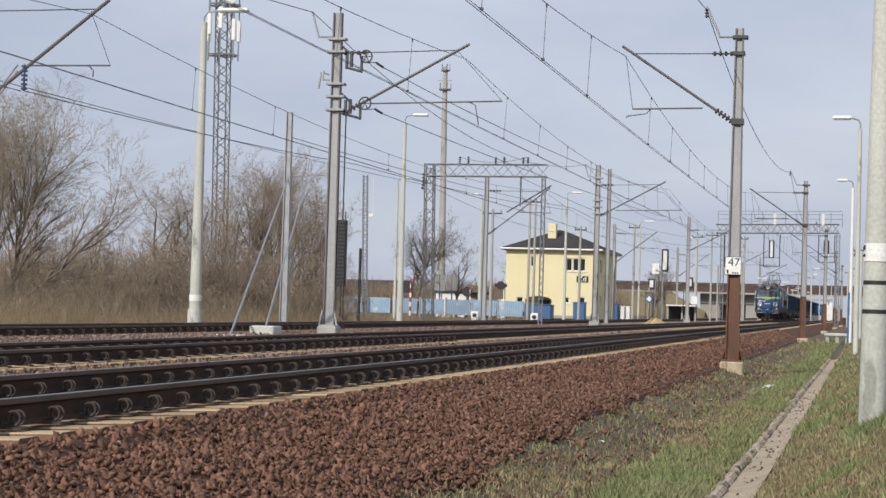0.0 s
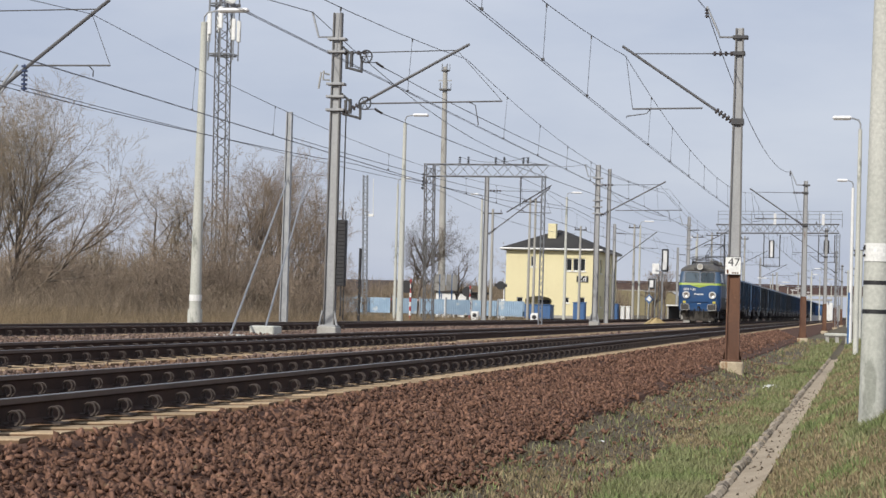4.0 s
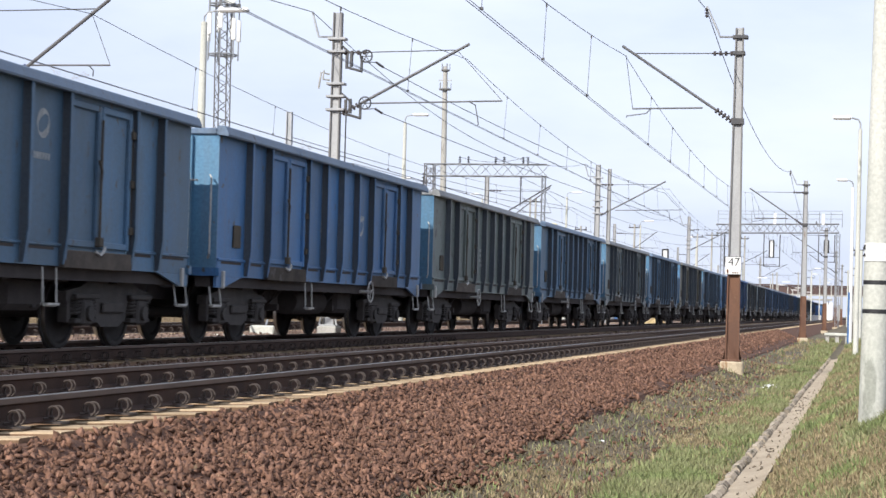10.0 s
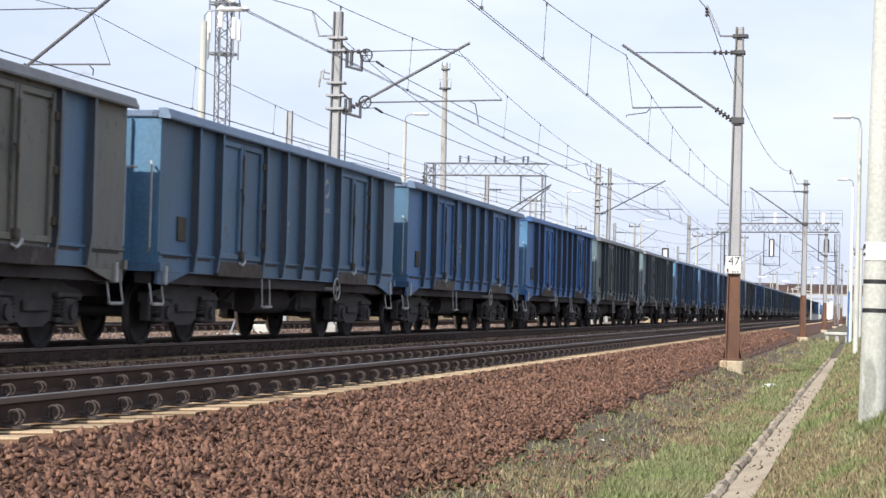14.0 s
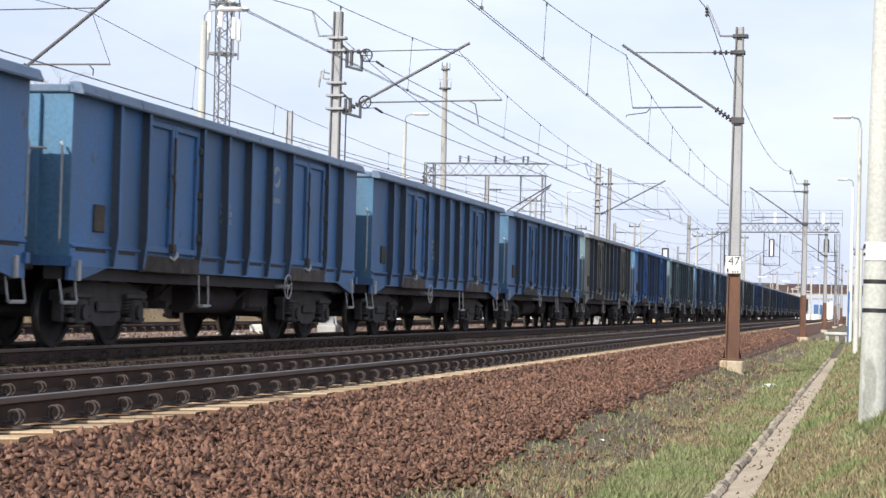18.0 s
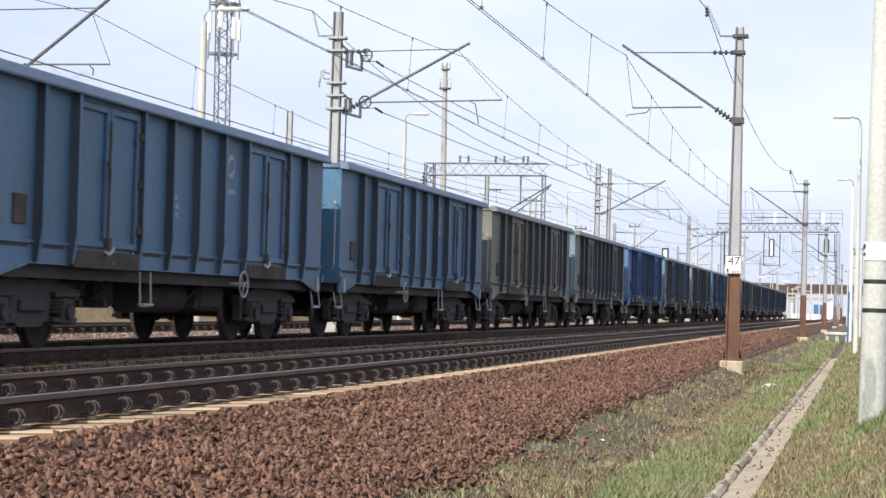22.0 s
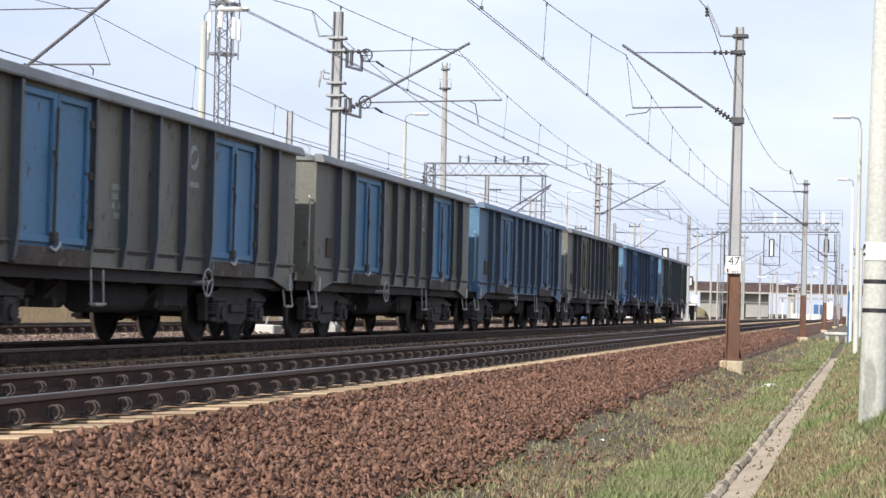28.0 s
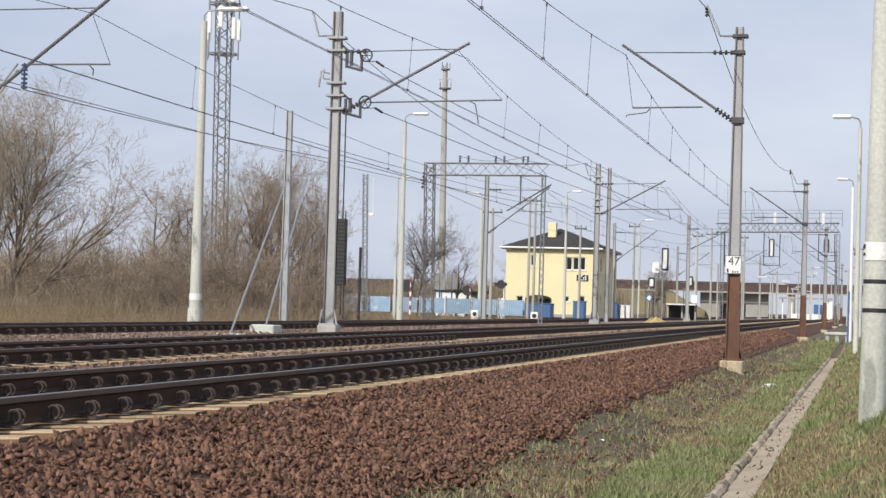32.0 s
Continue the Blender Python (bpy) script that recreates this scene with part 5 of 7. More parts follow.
def mid_mast(x, y, weights):
    """A heavy mast between the middle and the far track, with tensioning wheels."""
    m = channel_mast("catenary_mast", "heavy grey steel tension mast with pulley wheels and black weights" if weights else "grey steel catenary mast between the tracks", x, y, 0.02, 8.72, 0.33, 0.25, "catenary masts", None, (0.55, -0.30), upper=MAST_GREY)
    bracket(m, 1, (0.18, 5.90), (0.16, 7.60), (3.75, 7.84), (4.70, 6.28), (1.0, 6.20), (4.05, 5.62), 3.45, 0.04)
    for z in (7.95, 7.60, 6.35, 5.98, 6.7):
        part("clamp", box(B(), -0.26, 0.26, -0.14, 0.14, z, z + 0.07, 0.01), MAST_GREY, m)
    for s in (-1, 1):
        part("foot_stay", rod(B(), (s * 0.17, -0.12, 0.45), (s * 0.25, -0.12, 0.03), 0.03), MAST_GREY, m)
    if weights:
        w = part("weight_stack", box(B(), 0.19, 0.42, -0.12, 0.12, 1.14, 1.24, 0.01), BLACK, m, "stack of black tension weights")
        for k in range(1, 18):
            share("weight", w.data, w, pose(0, 0, k * 0.1015))
        part("weight_rod", rod(B(), (0.305, 0, 0.30), (0.305, 0, 6.1), 0.02), DARK_STEEL, m)
        part("weight_guide", rod(B(), (0.36, 0.1, 0.20), (0.36, 0.1, 3.2), 0.015), DARK_STEEL, m)
        for z in (7.50, 6.20):
            bm = ring(B(), (0.85, -0.05, z), (0, 1, 0), 0.17, 0.022, 16, 5)
            for k in range(3):
                a = k * math.pi / 3
                rod(bm, (0.85 - 0.16 * math.cos(a), -0.05, z - 0.16 * math.sin(a)), (0.85 + 0.16 * math.cos(a), -0.05, z + 0.16 * math.sin(a)), 0.012)
            part("pulley_wheel", bm, DARK_STEEL, m, "spoked tensioning wheel")
            bm = box(B(), 0.25, 0.32, -0.04, 0.04, z - 0.34, z + 0.1)
            box(bm, 0.68, 0.74, -0.04, 0.04, z - 0.42, z + 0.02)
            rod(bm, (0.28, 0, z - 0.30), (0.74, 0, z - 0.42), 0.035)
            rod(bm, (0.15, 0, z + 0.28), (0.42, 0, z + 0.05), 0.03)
            box(bm, 0.38, 0.45, -0.06, 0.06, z - 0.28, z + 0.12)
            part("wheel_frame", bm, DARK_STEEL, m)
            part("strain_rod", rod(B(), (0.86, -0.05, z - 0.17), (0.98, 0.55, z - 0.09), 0.012), DARK_STEEL, m)
            part("insulator", insulator(B(), (0.98, 0.55, z - 0.09), (1.05, 1.1, z - 0.16), 0.035, 5), INSULATOR, m)
        part("switch_horn", bent(B(), [(-0.2, 0, 7.0), (-0.42, -0.1, 7.05), (-0.48, -0.1, 6.6)], 0.03), HANDRAIL, m)
        part("switch_horn", bent(B(), [(-0.2, 0, 6.85), (-0.36, -0.1, 6.85), (-0.34, -0.1, 7.1)], 0.03), HANDRAIL, m)
    part("feeder_bracket", bent(B(), [(-0.15, 0, 8.05), (-0.55, 0, 8.05), (-0.75, 0, 8.75)], 0.03), GALVANISED, m)
    return m


mid_mast(-14.45, 49.8, True)
for y in (103, 158, 213, 268):
    mid_mast(-14.62, y, False)
channel_mast("catenary_mast", "plain grey anchor mast beside another mast", -13.98, 103, -0.05, 8.5, 0.26, 0.18, "catenary masts")
# mast of the far track, seen by its bracket
m = channel_mast("catenary_mast", "grey steel catenary mast of the far track", -21.0, 40.4, -0.45, 8.2, 0.34, 0.24, "catenary masts")
bracket(m, 1, (0.15, 4.75), (0.15, 7.3), (3.75, 7.55), (3.82, 6.02), (1.75, 6.02), (3.4, 5.76), 3.3, 0.045)
part("strain_insulator", insulator(B(), (1.68, 0, 6.05), (1.68, 0, 5.42), 0.075, 6), plain("blue grey insulator", (0.05, 0.07, 0.14), 0.3), m, "blue-grey hanging insulator")
for dz in (0, 0.14):
    part("strut", rod(B(), (0.15, 0, 4.2 + dz), (1.5, 0, 5.9 + dz), 0.03), GALVANISED, m)
for y in (103, 158, 213):
    m = channel_mast("catenary_mast", "grey steel catenary mast of the far track", -20.9, y, -0.45, 8.0, 0.30, 0.22, "catenary masts")
    bracket(m, 1, (0.15, 4.75), (0.15, 7.2), (3.6, 7.4), (3.7, 6.0), (1.75, 6.02), (3.3, 5.72), 3.2, 0.035)
# anchor mast with two guys
m = channel_mast("anchor_mast", "slender twin-channel anchor mast held by two guy rods", -19.64, 62, -0.40, 7.24, 0.27, 0.20, "catenary masts", upper=GALVANISED)
for x, y, z in ((4.34, -18.0, -0.20), (4.34, -15.2, 0.0)):
    part("guy_rod", rod(B(), (0.0 if y < -16 else 0.7, 0, 4.9), (x, y, z), 0.028), GALVANISED, m, "pale guy rod")
    part("anchor_block", box(B(), x - 0.33, x + 0.33, y - 0.35, y + 0.35, -0.5, z + 0.02, 0.03), PALE_CONCRETE, m, "white-grey concrete anchor block")
bent_bm = bent(B(), [(0.0, -0.1, 5.0), (0.7, 0, 5.0)], 0.02)
part("guy_bracket", bent_bm, GALVANISED, m)


def wire(bm, a, b, sag, r, seg=10):
    a, b = Vector(a), Vector(b)
    pts = []
    for k in range(seg + 1):
        f = k / seg
        p = a.lerp(b, f)
        p.z -= 4 * sag * f * (1 - f)
        pts.append(p)
    return bent(bm, pts, r, 5)


def catenary(axis, ys, z_contact, z_top, sag, stagger, label, r=0.0075):
    c = thing("overhead_wire", label, "overhead wire", "overhead wires")
    for k, (a, b) in enumerate(zip(ys, ys[1:])):
        sa, sb = stagger * (-1) ** k, stagger * (-1) ** (k + 1)
        part("messenger_wire", wire(B(), (axis + sa * 0.3, a, z_top), (axis + sb * 0.3, b, z_top), sag, r * 1.15, 14), COPPER, c)
        for d in (-0.03, 0.03):
            part("contact_wire", wire(B(), (axis + sa + d, a, z_contact), (axis + sb + d, b, z_contact), 0.04, r, 4), COPPER, c)
        if a < 200:
            n = 9
            for j in range(1, n):
                f = j / n
                x = axis + sa + (sb - sa) * f
                xm = axis + 0.3 * (sa + (sb - sa) * f)
                y = a + (b - a) * f
                zt = z_top - 4 * sag * f * (1 - f)
                part("dropper", rod(B(), (x, y, z_contact - 0.03), (xm, y, zt), 0.006, seg=4), COPPER, c)
                part("dropper_clamp", box(B(), x - 0.03, x + 0.03, y - 0.02, y + 0.02, z_contact - 0.015, z_contact + 0.03), DARK_STEEL, c)
                part("dropper_clamp", box(B(), xm - 0.014, xm + 0.014, y - 0.02, y + 0.02, zt - 0.07, zt + 0.015), DARK_STEEL, c)
    return c


SPANS = (-7, 48.1, 103, 158, 213, 268, 400)
catenary(X1, SPANS, 5.53, 7.28, 0.95, 0.12, "twin contact wires and messenger over the near track")
catenary(X2, (-7, 49.8, 103, 158, 213, 268, 400), 5.80, 7.42, 0.9, 0.15, "twin contact wires and messenger over the middle track")
catenary(X3, (-12, 40.4, 103, 158, 213, 268, 400), 5.74, 7.22, 0.9, 0.12, "twin contact wires and messenger over the far track")
for label, spans in (
        ("feeder wire strung along the mast tops", [((-4.13, -7, 8.45), (-4.13, 48.1, 8.45), 0.9), ((-4.13, 48.1, 8.45), (-4.13, 103, 8.45), 1.1), ((-4.13, 103, 8.45), (-4.13, 158, 8.45), 1.6), ((-4.13, 158, 8.45), (-4.13, 213, 8.45), 1.4)]),
        ("feeder wire strung along the middle masts", [((-15.2, -7, 8.75), (-15.2, 49.8, 8.75), 1.2), ((-15.2, 49.8, 8.75), (-15.3, 103, 8.75), 1.5), ((-15.3, 103, 8.75), (-15.3, 158, 8.75), 1.4)]),
        ("tensioned messenger that leaves the pulley mast", [((-13.4, 50.9, 7.34), (-10.9, 103, 7.2), 0.35), ((-10.9, 103, 7.2), (-10.8, 158, 7.2), 0.8)]),
        ("tensioned contact wire that leaves the pulley mast", [((-13.4, 50.9, 6.04), (-10.9, 103, 5.9), 0.15)]),
        ("slack wire along the far track", [((-19.3, 36, 5.40), (-19.4, 40.4, 5.42), 0.0), ((-19.3, 40.4, 5.42), (-17.2, 62, 5.45), 0.1), ((-17.2, 62, 5.45), (-16.2, 103, 6.2), 0.2)]),
        ("wire from the anchor mast across the yard", [((-19.5, 62, 6.35), (-16.0, 103, 6.3), 0.2), ((-16.0, 103, 6.3), (-14.5, 158, 6.3), 0.5)]),
        ("wire over the far siding", [((-22.3, -5, 6.6), (-22.3, 95, 6.9), 0.5), ((-22.3, 95, 6.9), (-23, 150, 6.8), 0.6)]),
        ("wire between the portal and the middle masts", [((-17.5, 95, 7.4), (-14.6, 158, 7.0), 0.5), ((-20.7, 95, 8.4), (-17.2, 95, 8.45), 0.25)])):
    w = thing("cable", label, "cable", "yard cables")
    for a, b, s in spans:
        part("strand", wire(B(), a, b, s, 0.012, 12), COPPER, w)

# ---- lamps and poles ----


def street_lamp(x, y, z0, h, r0, r1, arm, head=0.7, group="platform lamps", material=PALE_CONCRETE, sleeve=False, label="tall pale concrete lamp post with a white lamp head"):
    p = thing("lamp_post", label, "lamp post", group, at=pose(x, y, z0))
    part("pole", rod(B(), (0, 0, 0), (0, 0, h), r0, r1, 12), material, p, smooth=True)
    if sleeve:
        part("sleeve", rod(B(), (0, 0, 0), (0, 0, 0.8), r0 * 1.25, r0 * 1.2, 12), material, p, smooth=True)
        part("band", rod(B(), (0, 0, 1.05), (0, 0, 1.25), r0 * 1.02, r0 * 1.02, 12), WHITE, p, "white painted band")
    bm = bent(B(), [(0, 0, h - 0.05), (0.0, 0, h + 0.18), (arm * 0.12, 0, h + 0.3), (arm * 0.5, 0, h + 0.36)], 0.028)
    part("arm", bm, GALVANISED, p)
    bm = B()
    s = 1 if arm > 0 else -1
    box(bm, min(arm * 0.5, arm * 0.5 + s * head), max(arm * 0.5, arm * 0.5 + s * head), -0.13, 0.13, h + 0.30, h + 0.43, 0.05)
    part("lamp_head", bm, LAMP_HEAD, p, "white lamp head")
    return p


street_lamp(-20.3, 55, -0.45, 9.75, 0.19, 0.10, 0.9, 1.0, sleeve=True)
street_lamp(-21.25, 85, -0.45, 9.65, 0.16, 0.08, 0.75, 0.75)
street_lamp(-29.1, 115, -0.4, 8.7, 0.11, 0.06, 0.7, 0.5)
street_lamp(-23.8, 150, -0.2, 9.95, 0.14, 0.08, 0.8, 0.85)
street_lamp(-30.8, 150, -0.3, 9.8, 0.16, 0.09, -0.6, 0.7)
street_lamp(-18.95, 160, -0.3, 8.3, 0.10, 0.07, 0.7, 0.8)
street_lamp(-16.8, 190, -0.3, 8.2, 0.10, 0.07, -0.7, 0.7)
street_lamp(-13.4, 210, -0.3, 6.4, 0.10, 0.07, -0.7, 0.7)
street_lamp(-0.28, 62, -0.72, 7.5, 0.09, 0.06, -0.55, 0.62)
street_lamp(-0.72, 95, -0.80, 7.9, 0.10, 0.07, -0.5, 0.55, material=WHITE)
for k in range(7):
    street_lamp(-7.5 + 0.25 * k, 270 + 38 * k, -0.2, 7.2, 0.1, 0.07, -0.7 if k % 2 else 0.7, 0.9, "far platform lamps", label="distant slim lamp post on the platform")


for k in range(7):
    street_lamp(-13.0 - 0.3 * (k % 2), 265 + 30 * k, -0.2, 5.6, 0.09, 0.06, 1.0 if k % 2 else -1.0, 1.3, "far platform lamps", label="distant slim platform lamp with a white head")


def plain_pole(x, y, z0, z1, r0, r1, material, label, name="pole", cap=None):
    p = thing(name, label, "pole", "slim poles", at=pose(x, y, 0))
    part("shaft", rod(B(), (0, 0, z0), (0, 0, z1), r0, r1, 10), material, p, smooth=True)
    if cap:
        part("crossarm", box(B(), -cap, cap, -0.05, 0.05, z1 - 0.35, z1 - 0.25), DARK_STEEL, p)
        for s in (-1, 1):
            part("insulator", insulator(B(), (s * cap * 0.85, 0, z1 - 0.25), (s * cap * 0.85, 0, z1 - 0.05), 0.05, 2), INSULATOR, p)
    return p


for x, y, z1, cap in ((-26.8, 150, 9.6, 0.6), (-26.35, 150, 9.6, 0.5), (-25.9, 130, 7.6, 0.7), (-16.7, 190, 8.6, 0.6), (-15.25, 190, 8.8, 0.6), (-19.45, 160, 8.1, 0.5), (-12.9, 205, 9.1, 0.4), (-16.1, 210, 6.0, None), (-11.9, 260, 6.5, None), (-10.4, 300, 7.5, 0.6), (-9.3, 330, 7.5, 0.6), (-13.9, 290, 7.0, 0.5), (-22.6, 150, 7.4, 0.5)):
    plain_pole(x, y, -0.4, z1, 0.12, 0.085, CONCRETE, "slim grey concrete pole in the yard", cap=cap)
plain_pole(-0.78, 95, -0.85, 1.9, 0.09, 0.09, BLUE_PAINT, "blue painted steel post beside the path")
plain_pole(-20.5, 75, -0.45, 2.95, 0.06, 0.06, BLACK, "thin black post beside the far track")
plain_pole(-20.62, 75.4, -0.45, 2.0, 0.05, 0.05, WHITE, "thin white post beside the far track")
for x, y, z in ((-0.55, 130, 5.5), (-0.85, 170, 6.5), (-1.1, 200, 6.0), (-0.3, 110, 4.5), (-2.2, 240, 6.5), (-1.6, 280, 7.0)):
    plain_pole(x, y, -0.8, z, 0.12, 0.10, PALE_CONCRETE, "pale concrete pole beside the path", cap=0.4)

# the thick pole close by, with plate and straps
p = thing("concrete_pole", "thick pale concrete pole with a white plate and dark straps", "pole", at=pose(0.095, 20, -0.45))
part("shaft", rod(B(), (0, 0, 0), (0.06, 0, 6.5), 0.145, 0.10, 28), PALE_CONCRETE, p, "stained pale concrete shaft", True)
for z, h in ((1.20, 0.045), (1.50, 0.045)):
    r = 0.147 - 0.045 * z / 6.5
    part("strap", rod(B(), (0.06 * z / 6.5, 0, z - h / 2), (0.06 * z / 6.5, 0, z + h / 2), r, r, 28), BLACK, p, "black strap")
bm = B()
for k in range(13):
    a0 = radians(-165 + k * 12)
    a1 = radians(-165 + (k + 1) * 12)
    c = 0.06 * 1.8 / 6.5
    bm.faces.new([bm.verts.new((c + 0.142 * math.cos(a), 0.142 * math.sin(a), z)) for a, z in ((a0, 1.72), (a1, 1.72), (a1, 1.91), (a0, 1.91))])
plate = part("plate", bm, SIGN_WHITE, p, "white enamel plate wrapped round the pole")
for z0, z1 in ((1.84, 1.89), (1.77, 1.80)):
    part("mark_bar", box(B(), -0.125, -0.105, -0.075, -0.068, z0, z1), BLACK, plate)

# ---- lattice portal, signal gantry, towers ----


def lattice(bm, a, b, w, n, r=0.03, axis_up=(0, 0, 1)):
    """A square lattice girder between two points."""
    a, b = Vector(a), Vector(b)
    d = (b - a).normalized()
    u = Vector(axis_up)
    u = (u - d * u.dot(d)).normalized() * w / 2
    v = d.cross(u).normalized() * w / 2
    corners = (u + v, u - v, -u - v, -u + v)
    for c in corners:
        rod(bm, a + c, b + c, r, seg=4)
    for k in range(n):
        p, q = a.lerp(b, k / n), a.lerp(b, (k + 1) / n)
        for i in range(4):
            c0, c1 = corners[i], corners[(i + 1) % 4]
            rod(bm, p + (c0 if k % 2 else c1), q + (c1 if k % 2 else c0), r * 0.6, seg=4)
    return bm


m = thing("lattice_portal", "grey lattice portal with insulators above the yard tracks", "gantry", at=pose(0, 95, 0))
part("leg", lattice(B(), (-22.2, 0, -0.45), (-22.35, 0, 8.0), 0.46, 16, 0.032, (0, 1, 0)), MAST_EDGE, m)
part("beam", lattice(B(), (-22.6, 0, 7.72), (-16.1, 0, 7.76), 0.62, 11, 0.026), GALVANISED, m)
part("leg", lattice(B(), (-16.3, 0, -0.4), (-16.3, 0, 7.5), 0.18, 22, 0.02, (0, 1, 0)), GALVANISED, m)
for x in (-20.75, -20.3, -18.85, -18.4, -17.4, -17.15):
    part("insulator", insulator(B(), (x, 0, 8.05), (x, 0, 8.45), 0.07, 4), BLACK, m, "dark post insulator")
part("insulator", insulator(B(), (-17.5, 0, 7.4), (-17.5, 0, 6.9), 0.06, 4), INSULATOR, m)
part("drop_tube", rod(B(), (-17.5, 0, 6.9), (-17.5, 0, 5.9), 0.03), DARK_STEEL, m)
part("cantilever_arm", rod(B(), (-18.2, 0, 5.6), (-15.9, 0, 7.0), 0.035), DARK_STEEL, m)
part("insulator", insulator(B(), (-22.7, 0.2, 7.6), (-22.75, 0.2, 6.7), 0.09, 5), BLACK, m)

SIGNAL_BOARD = surface("pale signal back", (0.72, 0.72, 0.70), (0.6, 0.6, 0.6), 3, 20, 0.5, bump=0)
m = thing("signal_gantry", "grey lattice signal gantry with hanging signals and access cages", "gantry", at=pose(0, 205, 0))
part("beam", lattice(B(), (-16.0, 0, 9.85), (-2.9, 0, 10.1), 0.95, 18, 0.06), GALVANISED, m)
for x in (-15.3, -3.0):
    part("leg", lattice(B(), (x, 0, -0.5), (x, 0, 9.5), 0.36, 18, 0.035, (0, 1, 0)), GALVANISED, m)
rail_bm = B()
for z in (10.9, 11.4, 11.75):
    rod(rail_bm, (-15.8, -0.5, z), (-2.6, -0.5, z + 0.2), 0.025, seg=4)
for k in range(12):
    x = -15.8 + 1.2 * k
    rod(rail_bm, (x, -0.5, 10.2), (x, -0.5, 11.8), 0.03, seg=4)
part("railing", rail_bm, GALVANISED, m)
for x, z, h in ((-10.0, 9.3, 3.4), (-14.2, 9.2, 3.4), (-4.2, 9.4, 2.9)):
    bm = B()
    for dx in (-0.85, 0.85):
        box(bm, x + dx - 0.05, x + dx + 0.05, -0.05, 0.05, z - h, z)
    box(bm, x - 0.9, x + 0.9, -0.3, 0.3, z - h - 0.06, z - h)
    box(bm, x - 0.9, x + 0.9, -0.28, -0.24, z - h + 0.9, z - h + 0.95)
    c = part("signal_cage", bm, DARK_STEEL, m, "dark hanging access cage")
    if x != -14.2:
        part("signal_back", box(B(), x - 0.32, x + 0.28, -0.12, 0.12, z - h + 0.9, z - 0.55, 0.1), BLACK, c)
        part("signal_face", box(B(), x - 0.17, x + 0.13, -0.16, -0.121, z - h + 1.0, z - 0.65, 0.02), SIGNAL_BOARD, c, "white back of a colour-light signal")
for x in (-9.7, -4.6):
    part("marker_light", box(B(), x - 0.15, x + 0.15, -0.6, -0.52, 10.4, 11.6, 0.03), SIGNAL_BOARD, m)


def colour_signal(x, y, z0, ztop, h):
    s = thing("railway_signal", "white-backed colour-light signal on a slim post", "railway signal", "yard signals", at=pose(x, y, 0))
    part("post", rod(B(), (0, 0, z0), (0, 0, ztop - h * 0.6), 0.09, 0.07, 8), MAST_GREY, s)
    part("ladder", box(B(), -0.35, -0.28, -0.03, 0.03, z0, ztop - h), DARK_STEEL, s)
    part("backboard", box(B(), -0.10, 0.52, -0.06, 0.06, ztop - h, ztop, 0.05), BLACK, s)
    part("face", box(B(), 0.04, 0.38, -0.10, -0.061, ztop - h + 0.15, ztop - 0.15, 0.02), SIGNAL_BOARD, s, "white signal face")
    part("platform", box(B(), -0.4, 0.5, -0.4, 0.1, ztop - h - 0.25, ztop - h - 0.2), GALVANISED, s)


colour_signal(-17.5, 165, -0.4, 6.2, 2.0)
colour_signal(-19.2, 170, -0.4, 3.65, 0.95)
colour_signal(-15.75, 170, -0.4, 3.85, 0.95)
for x, y, z, r in ((-18.6, 165, 1.75, 0.42), ):
    s = thing("round_sign", "small blue and white diamond sign on a post", "sign", at=pose(x, y, 0))
    part("post", rod(B(), (0, 0, -0.3), (0, 0, z), 0.05), DARK_STEEL, s)
    part("board", rod(B(), (0, -0.06, z), (0, -0.02, z), r, r, 4), BLUE_PAINT, s, "blue diamond board")
    part("centre", rod(B(), (0, -0.09, z), (0, -0.061, z), r * 0.6, r * 0.6, 4), WHITE, s)
for x, y, z0, z1 in ((-18.1, 165, 4.0, 4.9), (-16.7, 188, 1.5, 2.3)):
    s = thing("notice_board", "small white board on a post in the yard", "sign", at=pose(x, y, 0))
    part("board", box(B(), -0.3, 0.3, -0.08, -0.04, z0, z1, 0.01), WHITE, s)
    part("post", rod(B(), (0, 0, -0.4), (0, 0, z1), 0.05), GALVANISED, s)

m = thing("radio_tower", "tall galvanised lattice radio tower with white aerials", "tower", at=pose(-46.5, 130, 0))
part("lattice_shaft", lattice(B(), (0.3, 0, -0.3), (-0.05, 0, 26), 0.90, 40, 0.05, (0, 1, 0)), MAST_EDGE, m)
bm = B()
for z in (18.6, 22.3):
    for k in range(8):
        a0, a1 = k * math.tau / 8, (k + 1) * math.tau / 8
        rod(bm, (1.1 * math.cos(a0), 1.1 * math.sin(a0), z), (1.1 * math.cos(a1), 1.1 * math.sin(a1), z), 0.06, seg=5)
        rod(bm, (0, 0, z), (1.1 * math.cos(a0), 1.1 * math.sin(a0), z), 0.03, seg=4)
part("aerial_ring", bm, GALVANISED, m)
for k in range(7):
    a = k * math.tau / 7 + 0.4
    x, y = 1.15 * math.cos(a), 1.15 * math.sin(a)
    part("aerial_pole", rod(B(), (x, y, 18.2), (x, y, 23.5), 0.05, seg=6), GALVANISED, m)
    part("aerial", box(B(), x - 0.16, x + 0.16, y - 0.10, y + 0.10, 19.6 + (k % 3) * 0.4, 21.2 + (k % 3) * 0.4, 0.05), WHITE, m, "white panel aerial")
part("aerial", disc(B(), (0.9, -1.2, 22.6), (0.4, -1, 0), 0.45, 0.3, 16), WHITE, m, "white dish aerial", True)
part("aerial", box(B(), -0.4, 1.9, -1.3, -1.0, 22.6, 23.0, 0.1), WHITE, m)

m = thing("tall_column", "tall slim concrete column with two short crossarms", "tower", at=pose(-43.1, 190, 0))
